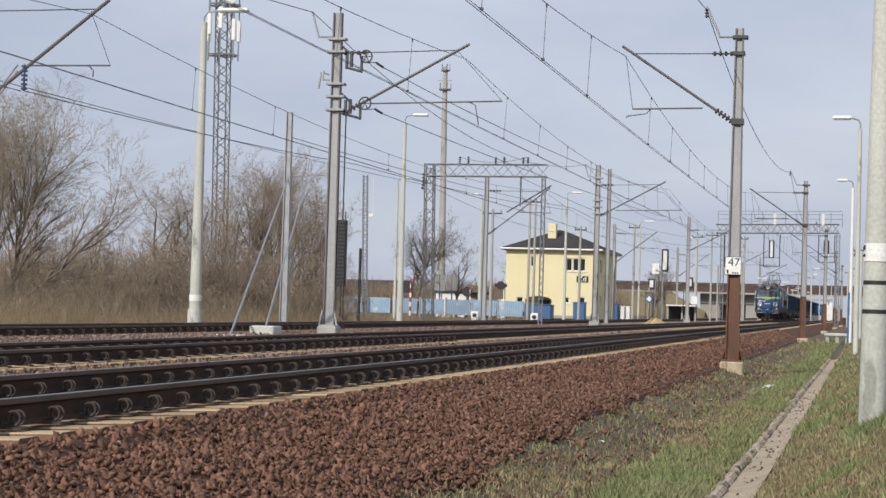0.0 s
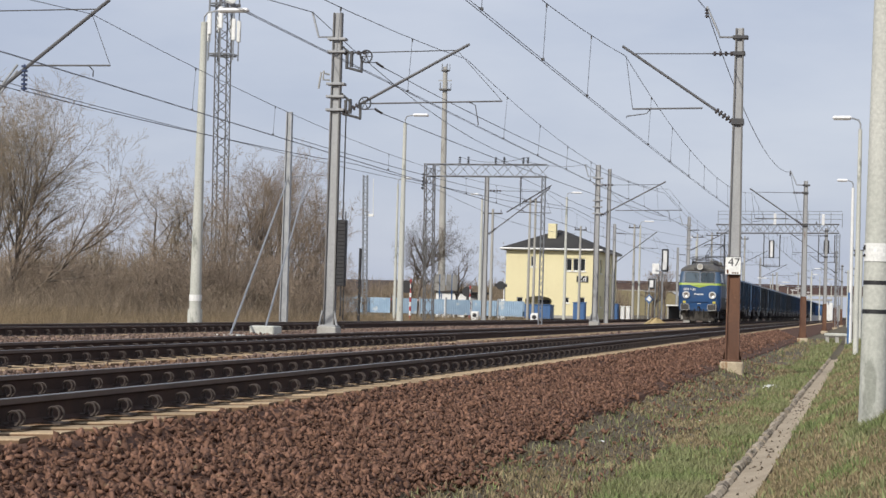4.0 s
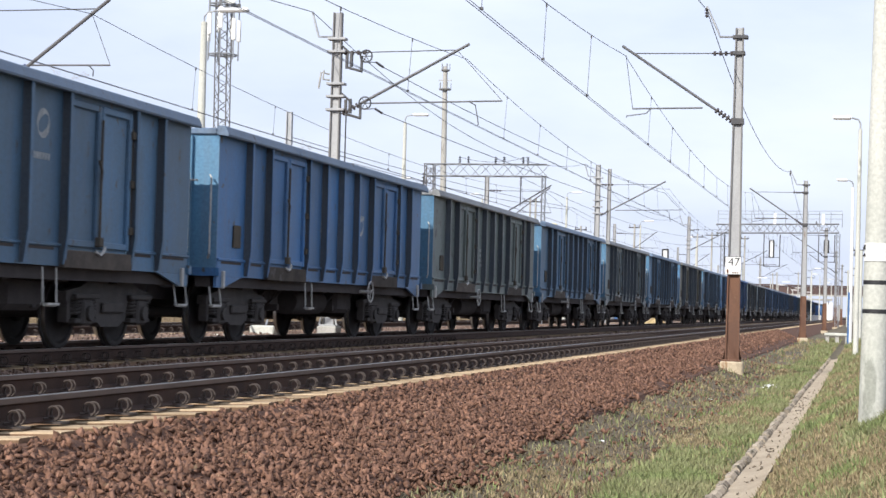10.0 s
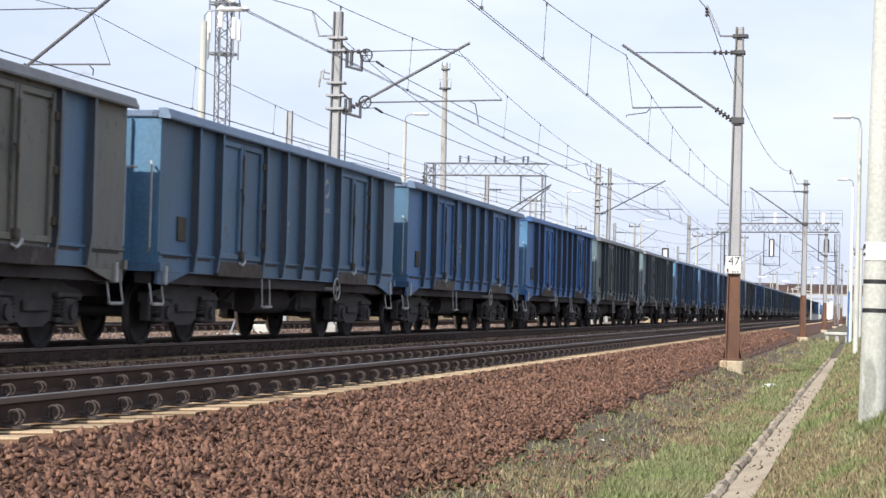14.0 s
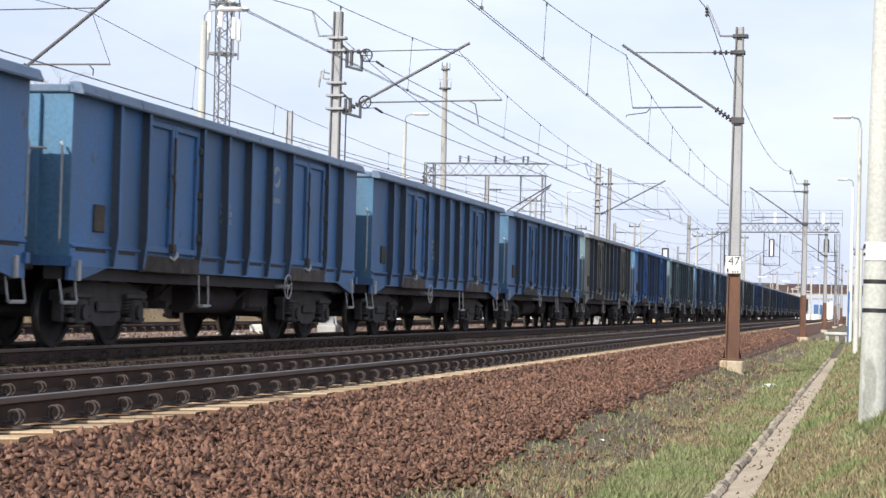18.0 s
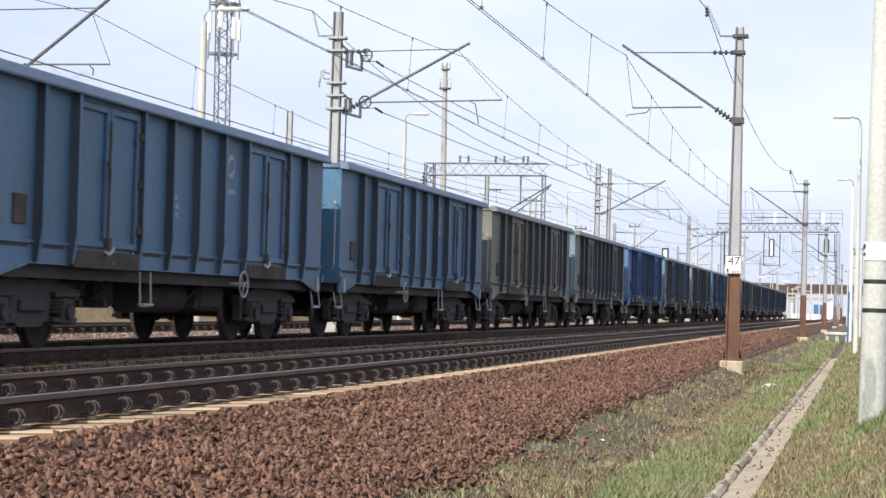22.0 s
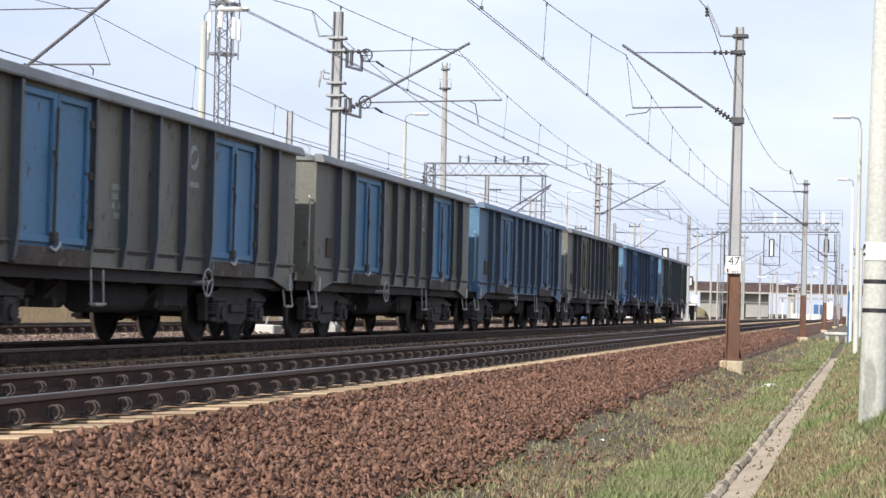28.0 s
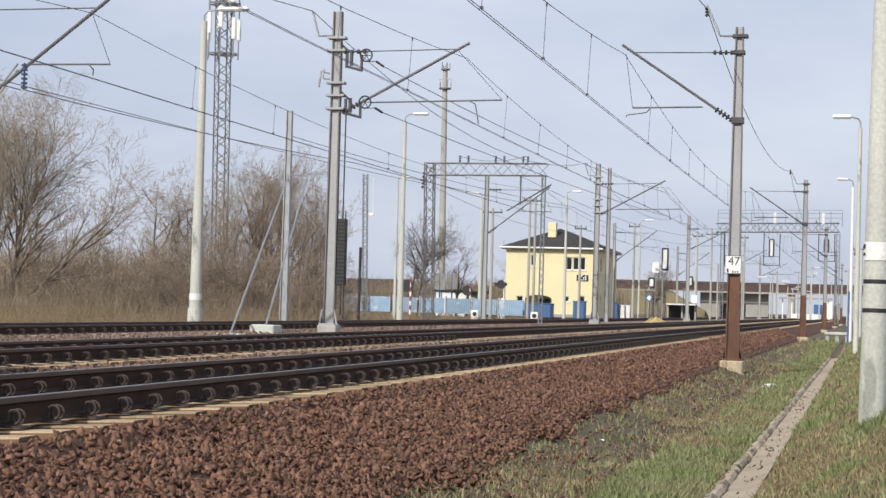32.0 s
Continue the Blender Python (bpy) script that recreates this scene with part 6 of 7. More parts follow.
part("shaft", rod(B(), (0, 0, -0.5), (-0.25, 0, 25.6), 0.42, 0.24, 10), CONCRETE, m, smooth=True)
for z, r in ((23.2, 0.62), (25.2, 0.45)):
    part("platform", disc(B(), (-0.22, 0, z), (0, 0, 1), r, 0.14, 14), MAST_EDGE, m, "round service platform")
    for k in range(5):
        a = k * math.tau / 5 + 0.3
        part("bracket", rod(B(), (-0.22 + r * math.cos(a), r * math.sin(a), z), (-0.22 + r * math.cos(a), r * math.sin(a), z + 0.7), 0.04, seg=5), GALVANISED, m)
part("crossarm", box(B(), -0.95, 0.5, -0.06, 0.06, 24.1, 24.22), GALVANISED, m)
m = thing("ladder_mast", "slim ladder-like steel aerial mast", "tower", at=pose(-37.9, 140, 0))
part("rails", lattice(B(), (0.1, 0, -0.3), (-0.15, 0, 10.6), 0.32, 44, 0.03, (0, 1, 0)), GALVANISED, m)
part("aerial", rod(B(), (0.55, 0, 7.6), (0.5, 0, 10.3), 0.03), WHITE, m)
part("aerial", box(B(), 0.2, 0.6, -0.1, 0.1, 7.4, 7.6), WHITE, m)

# ---- signal box building ----
YELLOW_WALL = surface("pale yellow render", (0.74, 0.67, 0.42), (0.68, 0.61, 0.38), 0.35, 18, 0.85, bump=0.08, spot=(0.60, 0.54, 0.34), spot_scale=0.6, spot_at=0.62, spot_soft=0.15, streak=2)
SLATE_ROOF = surface("dark grey roof felt", (0.060, 0.058, 0.056), (0.045, 0.044, 0.043), 0.6, 14, 0.85, bump=0.3)
DARK_GLASS = plain("dark window", (0.020, 0.022, 0.025), 0.12)
GREY_WALL = surface("grey render", (0.36, 0.35, 0.32), (0.30, 0.29, 0.27), 0.4, 18, 0.85, bump=0.08)


def wall_with_openings(x0, x1, z0, z1, openings, thick):
    """A wall in the plane y = 0, cut through by (xa, xb, za, zb) openings."""
    bm = B()
    xs = sorted({x0, x1, *[o[0] for o in openings], *[o[1] for o in openings]})
    zs = sorted({z0, z1, *[o[2] for o in openings], *[o[3] for o in openings]})
    for xa, xb in zip(xs, xs[1:]):
        run = None
        for za, zb in zip(zs, zs[1:]):
            cut = any(o[0] - 1e-6 <= xa and xb <= o[1] + 1e-6 and o[2] - 1e-6 <= za and zb <= o[3] + 1e-6 for o in openings)
            if not cut:
                box(bm, xa, xb, 0, thick, za, zb)
    bmesh.ops.remove_doubles(bm, verts=bm.verts[:], dist=1e-4)
    return bm


def window_unit(parent, xa, xb, za, zb, panes, m):
    w = part("window", box(B(), xa, xb, 0.16, 0.20, za, zb), DARK_GLASS, parent, "dark window")
    w.matrix_local = m
    bm = B()
    for k in range(panes + 1):
        x = xa + (xb - xa) * k / panes
        box(bm, max(x - 0.05, xa), min(x + 0.05, xb), 0.10, 0.159, za, zb)
    box(bm, xa, xb, 0.102, 0.158, zb - 0.07, zb)
    box(bm, xa, xb, 0.102, 0.158, za, za + 0.07)
    part("frame", bm, WHITE, w, "white window frame")
    part("sill", box(B(), xa - 0.1, xb + 0.1, -0.08, 0.1, za - 0.09, za - 0.002), WHITE, w)


house = thing("signal_box", "pale yellow two-storey signal box with a dark hipped roof", "building", at=pose(-34.4, 180, -0.25))
W, D, H = 9.0, 14.0, 6.55
front = [(5.96, 6.50, 4.62, 5.85), (6.62, 7.16, 4.62, 5.85), (7.28, 7.82, 4.62, 5.85), (2.45, 2.95, 4.95, 6.0), (1.15, 1.75, 1.05, 1.95), (2.0, 4.6, 0.3, 2.1), (5.85, 6.3, 1.5, 2.05), (7.35, 7.85, 1.5, 2.1)]
part("wall", wall_with_openings(0, W, 0, H, front, 0.3), YELLOW_WALL, house, "pale yellow rendered front wall")
for k, o in enumerate(front):
    if k == 5:
        part("porch_back", box(B(), o[0], o[1], 1.0, 1.05, 0, o[3]), YELLOW_WALL, house)
        part("porch_door", box(B(), 3.1, 4.3, 0.9, 0.99, 0.3, 1.75), DARK_GLASS, house, "dark porch door")
        bm = B()
        for j in range(8):
            a0, a1 = math.pi * j / 8, math.pi * (j + 1) / 8
            for a, b in ((a0, a1),):
                bm.faces.new([bm.verts.new(p) for p in ((3.3 - 1.3 * math.cos(a), -0.003, 1.72 + 0.38 * math.sin(a)), (3.3 - 1.3 * math.cos(b), -0.003, 1.72 + 0.38 * math.sin(b)), (3.3 - 1.3 * math.cos(b), -0.003, 2.12), (3.3 - 1.3 * math.cos(a), -0.003, 2.12))])
        part("porch_arch", bm, YELLOW_WALL, house)
    else:
        window_unit(house, *o, 1, Matrix())
side = [(1.8, 2.9, 4.5, 5.9), (5.2, 6.4, 4.5, 5.9), (8.2, 9.4, 4.5, 5.9), (1.8, 2.9, 1.2, 2.3), (6.0, 7.2, 1.2, 2.3)]
turn = Matrix.Translation((W + 0.002, 0.302, 0)) @ Matrix.Rotation(math.pi / 2, 4, "Z")
ob = part("wall", wall_with_openings(0, D, 0, H, side, 0.3), YELLOW_WALL, house, "pale yellow rendered side wall")
ob.matrix_local = turn
for o in side:
    window_unit(house, *o, 2, turn)
part("wall", box(B(), 0, 0.3, 0.302, D, 0, H), YELLOW_WALL, house)
part("wall", box(B(), 0, W, D + 0.01, D + 0.3, 0, H), YELLOW_WALL, house)
bm = B()
a = [bm.verts.new(p) for p in ((-0.5, -0.5, H + 0.22), (W + 0.5, -0.5, H + 0.22), (W + 0.5, D + 0.8, H + 0.22), (-0.5, D + 0.8, H + 0.22))]
r = [bm.verts.new((W / 2, 4.6, H + 2.25)), bm.verts.new((W / 2, D - 4.4, H + 2.25))]
for f in ((a[0], a[1], r[0]), (a[1], a[2], r[1], r[0]), (a[2], a[3], r[1]), (a[3], a[0], r[0], r[1])):
    bm.faces.new(f)
part("roof", bm, SLATE_ROOF, house, "dark hipped roof")
part("eave", box(B(), -0.5, W + 0.5, -0.5, D + 0.8, H + 0.002, H + 0.2), GREY_WALL, house, "pale eave board")
part("gutter", rod(B(), (-0.55, -0.56, H + 0.14), (W + 0.55, -0.56, H + 0.14), 0.09, seg=8), WHITE, house)
part("downpipe", rod(B(), (W - 0.2, -0.08, 0), (W - 0.2, -0.08, H), 0.06, seg=8), GREY_WALL, house)
part("chimney", box(B(), 3.7, 4.5, 2.2, 3.0, H + 0.9, H + 2.75, 0.03), YELLOW_WALL, house, "yellow rendered chimney")
sg = part("sign_board", box(B(), 7.0, 8.15, -0.06, -0.004, 3.55, 4.15), BLACK, house, "black number board")
text_part("letters", "Zd", 0.72, WHITE, sg, pose(7.57, -0.066, 3.85, 90, 0, 0), "white letters")
part("plinth", box(B(), -0.05, W + 0.05, -0.05, -0.002, 0, 0.28), GREY_WALL, house)

# things in front of and beside the building
for name, x0, x1, y0, y1, z0, z1, material, label in (
        ("container", -30.3, -27.9, 168, 170, -0.3, 0.95, BLUE_PAINT, "blue metal container with a raised lid before the building"),
        ("cabinet", -26.0, -24.9, 169, 170, -0.3, 1.25, BLUE_PAINT, "blue metal cabinet beside the building"),
        ("cabinet", -22.5, -21.9, 169, 170, -0.3, 1.2, BLUE_PAINT, "blue metal cabinet in the yard"),
        ("cabinet", -21.7, -21.35, 169.5, 170, -0.3, 1.0, WHITE, "white metal cabinet in the yard"),
        ("cabinet", -21.2, -20.85, 169.5, 170, -0.3, 1.0, WHITE, "white metal cabinet in the yard")):
    c = thing(name, label, name)
    part("body", box(B(), x0, x1, y0, y1, z0, z1, 0.05), material, c)
    part("lid", box(B(), x0 - 0.05, x1 + 0.05, y0 - 0.05, y1 + 0.05, z1 + 0.002, z1 + 0.08, 0.02), material, c)
    for k in range(3):
        x = x0 + (x1 - x0) * (k + 0.5) / 3
        part("rib", box(B(), x - 0.04, x + 0.04, y0 - 0.04, y0 - 0.002, z0 + 0.05, z1 - 0.05), material, c)
hut = thing("white_hut", "low white flat-roofed hut beyond the level crossing", "building", at=pose(-37.9, 165, -0.45))
part("wall", box(B(), 0, 2.8, 0, 5, 0, 2.25), WHITE, hut)
part("wall", box(B(), 2.802, 3.7, 0.5, 5, 0, 2.2), GREY_WALL, hut)
part("roof", box(B(), -0.15, 3.85, -0.15, 5.2, 2.26, 2.42, 0.02), SLATE_ROOF, hut)
part("downpipe", rod(B(), (0.5, -0.06, 0), (0.5, -0.06, 2.2), 0.05), BLUE_PAINT, hut)
far = thing("house_roof", "low brown-roofed house far behind the fence", "building", at=pose(-73.5, 260, -0.9))
part("wall", box(B(), 0, 9, 0, 8, 0, 3.0), GREY_WALL, far)
bm = B()
v = [bm.verts.new(p) for p in ((-0.5, -0.5, 3.0), (9.5, -0.5, 3.0), (9.5, 8.5, 3.0), (-0.5, 8.5, 3.0), (-0.5, 4, 5.0), (9.5, 4, 5.0))]
for f in ((0, 1, 5, 4), (2, 3, 4, 5), (0, 4, 3), (1, 2, 5)):
    bm.faces.new([v[i] for i in f])
part("roof", bm, surface("brown roof tiles", (0.062, 0.046, 0.042), (0.05, 0.038, 0.035), 1, 10, 0.8, bump=0.3), far)

fence = thing("fence", "pale blue metal panel fence along the road", "fence")
FENCE_BLUE = surface("pale blue fence paint", (0.27, 0.37, 0.47), (0.20, 0.29, 0.39), 1.2, 20, 0.65, bump=0.05, vary=0.2, spot=(0.42, 0.46, 0.48), spot_scale=1.5, spot_at=0.56)
bm = B()
pale = [(x * 0.073 + d, 0.02 * (x % 2)) for x in range(26) for d in (0.0, 0.06)]
rows = [[bm.verts.new((x, -y + q, z)) for x, y in pale] for z, q in ((0.08, 0.0), (1.25, 0.0), (1.25, 0.03), (0.08, 0.03))]
for lo, hi in zip(rows, rows[1:] + rows[:1]):
    for i in range(len(pale) - 1):
        bm.faces.new((lo[i], lo[i + 1], hi[i + 1], hi[i]))
for e in (0, len(pale) - 1):
    bm.faces.new([r[e] for r in rows])
panel = mesh_of("fence_panel", bm, FENCE_BLUE)
post = mesh_of("fence_post", box(B(), -0.05, 0.05, -0.06, 0.06, -0.5, 1.4, 0.01), GALVANISED)
for k in range(7):
    x = -64 + k * 2.05
    if k != 4:
        share("fence_panel", panel, fence, pose(x + 24.2, 140 + 0.35 * k, -0.10))
    share("fence_post", post, fence, pose(x + 24.15, 140 + 0.35 * k, -0.10))
for k in range(4):
    share("fence_panel", panel, fence, pose(-33.6 + k * 2.05, 141, -0.10))
    share("fence_post", post, fence, pose(-33.65 + k * 2.05, 141, -0.10))

car = thing("car", "white parked car at the level crossing", "car", at=pose(-32.1, 150, -0.3))
bm = box(B(), 0, 1.9, 0, 4.2, 0.25, 0.75, 0.12)
part("body", bm, WHITE, car)
part("cabin", box(B(), 0.15, 1.75, 0.9, 3.3, 0.76, 1.3, 0.2), DARK_GLASS, car, "dark glazed cabin")
for x in (0.05, 1.85):
    for y in (0.8, 3.4):
        part("wheel", disc(B(), (x, y, 0.3), (1, 0, 0), 0.3, 0.18, 14), RUBBER, car)
RED_WHITE = surface("red reflective paint", (0.42, 0.05, 0.05), (0.35, 0.05, 0.05), 4, 20, 0.5, bump=0)
for x, z1 in ((-29.3, 2.5), (-31.6, 2.3)):
    bar = thing("crossing_post", "red and white striped level crossing post", "barrier post", at=pose(x, 120 if x > -30 else 150, -0.35))
    for k in range(9):
        part("band", rod(B(), (0, 0, k * 0.3), (0, 0, k * 0.3 + 0.299), 0.07, 0.07, 8), WHITE if k % 2 else RED_WHITE, bar)
    part("lamp_box", disc(B(), (-0.25, 0, 2.2), (0, 1, 0), 0.42, 0.12, 18), BLACK, bar, "dark round warning lamp")
s = thing("crossing_signal", "black level crossing signal before the yellow wall", "crossing signal", at=pose(-33.0, 172, -0.3))
part("post", rod(B(), (0, 0, 0), (0, 0, 3.4), 0.06), WHITE, s)
part("lamp_box", disc(B(), (-0.3, -0.1, 3.0), (0, 1, 0), 0.4, 0.15, 16), BLACK, s)
part("lamp_box", box(B(), -0.9, 0.3, -0.15, -0.05, 2.85, 3.15, 0.04), BLACK, s)
boom = thing("barrier_boom", "white and red barrier boom across the road", "barrier", at=pose(-38, 146, 1.0))
for k in range(10):
    part("band", box(B(), k * 1.0, k * 1.0 + 0.995, -0.03, 0.03, 0, 0.09), WHITE if k % 3 else RED_WHITE, boom)
part("stand", box(B(), 9.6, 10.1, -0.2, 0.2, -1.4, 0.3, 0.03), WHITE, boom)
for x in (-37.0, -35.9):
    s = thing("sign_post", "blue-framed board on two posts by the road", "sign", at=pose(x + 0.55, 160, -0.4))
    part("post", rod(B(), (0, 0, 0), (0, 0, 3.8), 0.07), BLUE_PAINT, s)
    part("board", box(B(), -0.5, 0.5, -0.05, 0.05, 2.4, 3.8, 0.02), GREY_WALL, s)
bm = B()
rng = random.Random(5)
bmesh.ops.create_cone(bm, cap_ends=True, segments=22, radius1=1.05, radius2=0.12, depth=0.6, matrix=Matrix.Translation((0, 0, 0.28)))
for v in bm.verts:
    v.co += Vector((rng.uniform(-0.1, 0.1), rng.uniform(-0.1, 0.1), rng.uniform(-0.05, 0.05)))
ob = new("sand_heap", mesh_of("sand_heap", bm, surface("yellow sand", (0.48, 0.37, 0.19), (0.40, 0.30, 0.16), 2, 40, 0.95, bump=0.3), True))
ob.matrix_basis = pose(-14.2, 130, -0.35)
tagged(ob, "small heap of yellow sand between the tracks", "sand heap")
kiosk = thing("shelter", "small open shelter with a white flat roof", "shelter", at=pose(-18.2, 185, -0.3))
part("roof", box(B(), -0.9, 2.0, -1, 1.2, 1.55, 1.68, 0.03), WHITE, kiosk)
for x in (-0.8, 0.6, 1.9):
    part("post", box(B(), x - 0.08, x + 0.08, -0.08, 0.08, 0, 1.55), GREY_WALL, kiosk)
part("back_wall", box(B(), -0.85, 1.95, 1.0, 1.15, 0, 1.55), DARK_GLASS, kiosk)
low = thing("concrete_slab", "low pale concrete slab on short legs beside the path", "slab", at=pose(-1.3, 100, -0.75))
part("top", box(B(), -0.75, 0.55, -0.6, 0.6, 0.42, 0.56, 0.02), PALE_CONCRETE, low)
for x in (-0.6, -0.1, 0.4):
    part("leg", box(B(), x - 0.09, x + 0.09, -0.5, 0.5, 0, 0.42), CONCRETE, low)
for x, y in ((-24.9, 120), (-20.6, 118)):
    s = thing("dwarf_signal", "small white dwarf marker beside the far track", "marker", at=pose(x, y, -0.4))
    part("body", box(B(), -0.25, 0.25, -0.2, 0.2, 0, 0.75, 0.06), WHITE, s)
    part("lamp", disc(B(), (0, -0.22, 0.5), (0, 1, 0), 0.14, 0.04, 12), BLACK, s)

# ---- road bridge and distance ----
BRIDGE_BROWN = surface("brown bridge girder", (0.085, 0.052, 0.046), (0.065, 0.042, 0.038), 0.3, 5, 0.8, bump=0.1)
BANK = surface("dry grass bank", (0.20, 0.17, 0.10), (0.15, 0.13, 0.08), 0.25, 3, 0.95, bump=0.4)
br = thing("road_bridge", "long brown road bridge on grey piers over the tracks", "bridge", at=pose(0, 420, 0))
part("girder", box(B(), -75, 30, -3, 3, 5.2, 7.0, 0.1), BRIDGE_BROWN, br)
part("parapet", box(B(), -75, 30, -3.2, -3.02, 7.02, 7.35), BRIDGE_BROWN, br)
part("deck_edge", box(B(), -75, 30, -3.3, -3.22, 4.95, 5.3), CONCRETE, br)
abut = part("abutment", wall_with_openings(-36, -21, -0.5, 5.2, [(-31.5, -30.1, -0.5, 2.6), (-27.3, -25.9, -0.5, 2.6)], 2.0), GREY_WALL, br, "pale grey abutment wall with dark openings")
# dark sheet behind the openings, their inner shade put in as colour
part("abutment_inside", box(B(), -35, -22, 2.05, 2.4, -0.5, 5), DARK_GLASS, br)
for x in (-16, -2, 6):
    part("pier", box(B(), x - 0.8, x + 0.8, -2, 2, -0.5, 5.2, 0.1), CONCRETE, br, "grey concrete pier")
bm = B()
v = [bm.verts.new(p) for p in ((-90, -6, -0.5), (-38, -6, -0.5), (-38, -4, 1.0), (-46, -3.5, 5.1), (-90, -3.5, 5.1), (-90, 6, -0.5), (-38, 6, -0.5), (-46, 3.5, 5.1), (-90, 3.5, 5.1))]
for f in ((0, 1, 2, 3, 4), (1, 6, 7, 3, 2), (3, 7, 8, 4), (5, 8, 7, 6)):
    bm.faces.new([v[i] for i in f])
ob = new("embankment", mesh_of("embankment", bm, BANK))
ob.matrix_basis = pose(4, 414, 0)
tagged(ob, "dry grassy embankment that carries the road to the bridge", "embankment", kind="structure")
plat = thing("far_station", "distant white station buildings and platform canopies", "building", at=pose(0, 330, 0))
for x0, x1, y, z0, z1, material in ((-12.5, -7.5, 0, -0.4, 0.75, WHITE), (-9.5, -8.0, 30, -0.4, 2.6, BLUE_PAINT), (-7.8, -6.0, 30, -0.4, 3.2, WHITE), (-5.6, -4.6, 60, -0.4, 3.0, GREY_WALL)):
    part("block", box(B(), x0, x1, y, y + 6, z0, z1, 0.05), material, plat)
part("canopy", box(B(), -15, -5.8, 8, 11, 3.4, 3.7), GREY_WALL, plat)
for k in range(6):
    part("column", box(B(), -14.5 + 1.6 * k, -14.3 + 1.6 * k, 9, 9.2, -0.4, 3.4), WHITE, plat)

# ---- drain beside the path ----
drain = thing("drain_channel", "narrow concrete drain channel full of soil", "drain", kind="structure")
rng = random.Random(9)
KERB = surface("stained kerb", (0.36, 0.31, 0.24), (0.25, 0.21, 0.165), 5, 30, 0.9, bump=0.6, spot=(0.09, 0.08, 0.06), spot_scale=6, spot_at=0.54, vary=0.3)
kerbs = []
for k in range(5):
    # a worn kerb stone with chipped edges
    bm = B()
    n = 7
    for i in range(n + 1):
        y = 0.49 * i / n
        t, c = rng.uniform(-0.010, 0.008), rng.uniform(0.006, 0.022)
        bm_row = [(-0.05, -0.22), (-0.05, t + 0.012), (0.02 - c, t + 0.022), (0.045 - c * 0.5, t - c), (0.055, -0.22)]
        if i == 0:
            last_row = [bm.verts.new((x, y, z)) for x, z in bm_row]
            bm.faces.new(last_row)
            continue
        row = [bm.verts.new((x, y, z)) for x, z in bm_row]
        for j in range(4):
            bm.faces.new((last_row[j], last_row[j + 1], row[j + 1], row[j]))
        last_row = row
    bm.faces.new(last_row[::-1])
    kerbs.append(mesh_of("kerb", bm, KERB))
for k in range(124):
    y = 8 + k * 0.5
    if k % 17 != 11:
        share("kerb", kerbs[rng.randrange(5)], drain, pose(-1.22 + rng.uniform(-0.010, 0.010), y, -0.87 + rng.uniform(-0.020, 0.008), rng.uniform(-1.2, 1.2), rng.uniform(-5, 5), rng.uniform(-1.0, 1.0)))
part("silt", extrude_profile(B(), ((-1.18, -1.05), (-1.18, -0.905), (-1.02, -0.885), (-0.86, -0.815), (-0.86, -1.05)), 4, 70), surface("pale dry silt", (0.42, 0.35, 0.26), (0.32, 0.265, 0.195), 2, 30, 0.95, bump=0.5), drain)


# ---- trees and undergrowth ----
PALE_TWIG = surface("pale ochre twigs", (0.36, 0.295, 0.215), (0.30, 0.245, 0.185), 0.3, 3, 0.9, bump=0, island=0.3)
BARK = surface("grey brown bark", (0.165, 0.138, 0.115), (0.120, 0.100, 0.085), 3, 30, 0.9, bump=0.3)
TWIG = surface("pale brown twigs", (0.31, 0.245, 0.185), (0.25, 0.20, 0.155), 0.3, 3, 0.9, bump=0, island=0.3)
BRUSH = surface("brown brushwood", (0.27, 0.215, 0.155), (0.21, 0.168, 0.125), 0.25, 2, 0.95, bump=0, island=0.4)
REED = surface("dry straw reeds", (0.28, 0.215, 0.135), (0.21, 0.165, 0.11), 0.4, 3, 0.95, bump=0, island=0.35)


def fast_mesh(name, verts, faces, material):
    """A mesh from arrays: verts (n, 3) and faces (m, k)."""
    verts, faces = np.asarray(verts, np.float32), np.asarray(faces, np.int32)
    me = bpy.data.meshes.new(name)
    k = faces.shape[1]
    me.vertices.add(len(verts))
    me.vertices.foreach_set("co", verts.ravel())
    me.loops.add(faces.size)
    me.loops.foreach_set("vertex_index", faces.ravel())
    me.polygons.add(len(faces))
    me.polygons.foreach_set("loop_start", np.arange(0, faces.size, k, dtype=np.int32))
    me.update(calc_edges=True)
    me.materials.append(material)
    return me


def prisms(segs, sides=3):
    """Tapered prisms along segments (n, 8): start, end, radii."""
    s = np.asarray(segs, float)
    a, b, ra, rb = s[:, :3], s[:, 3:6], s[:, 6:7], s[:, 7:8]
    d = b - a
    d /= np.maximum(np.linalg.norm(d, axis=1, keepdims=True), 1e-9)
    ref = np.where(np.abs(d[:, 2:3]) > 0.9, np.array([[1.0, 0, 0]]), np.array([[0, 0, 1.0]]))
    u = np.cross(d, ref)
    u /= np.linalg.norm(u, axis=1, keepdims=True)
    v = np.cross(d, u)
    rings = []
    for c, r in ((a, ra), (b, rb)):
        for i in range(sides):
            t = i * math.tau / sides
            rings.append(c + r * (math.cos(t) * u + math.sin(t) * v))
    verts = np.stack(rings, axis=1)
    n = len(s)
    base = (np.arange(n) * 2 * sides)[:, None]
    faces = []
    for i in range(sides):
        j = (i + 1) % sides
        faces.append(np.concatenate([base + i, base + j, base + sides + j, base + sides + i], axis=1))
    return verts.reshape(-1, 3), np.concatenate(faces)


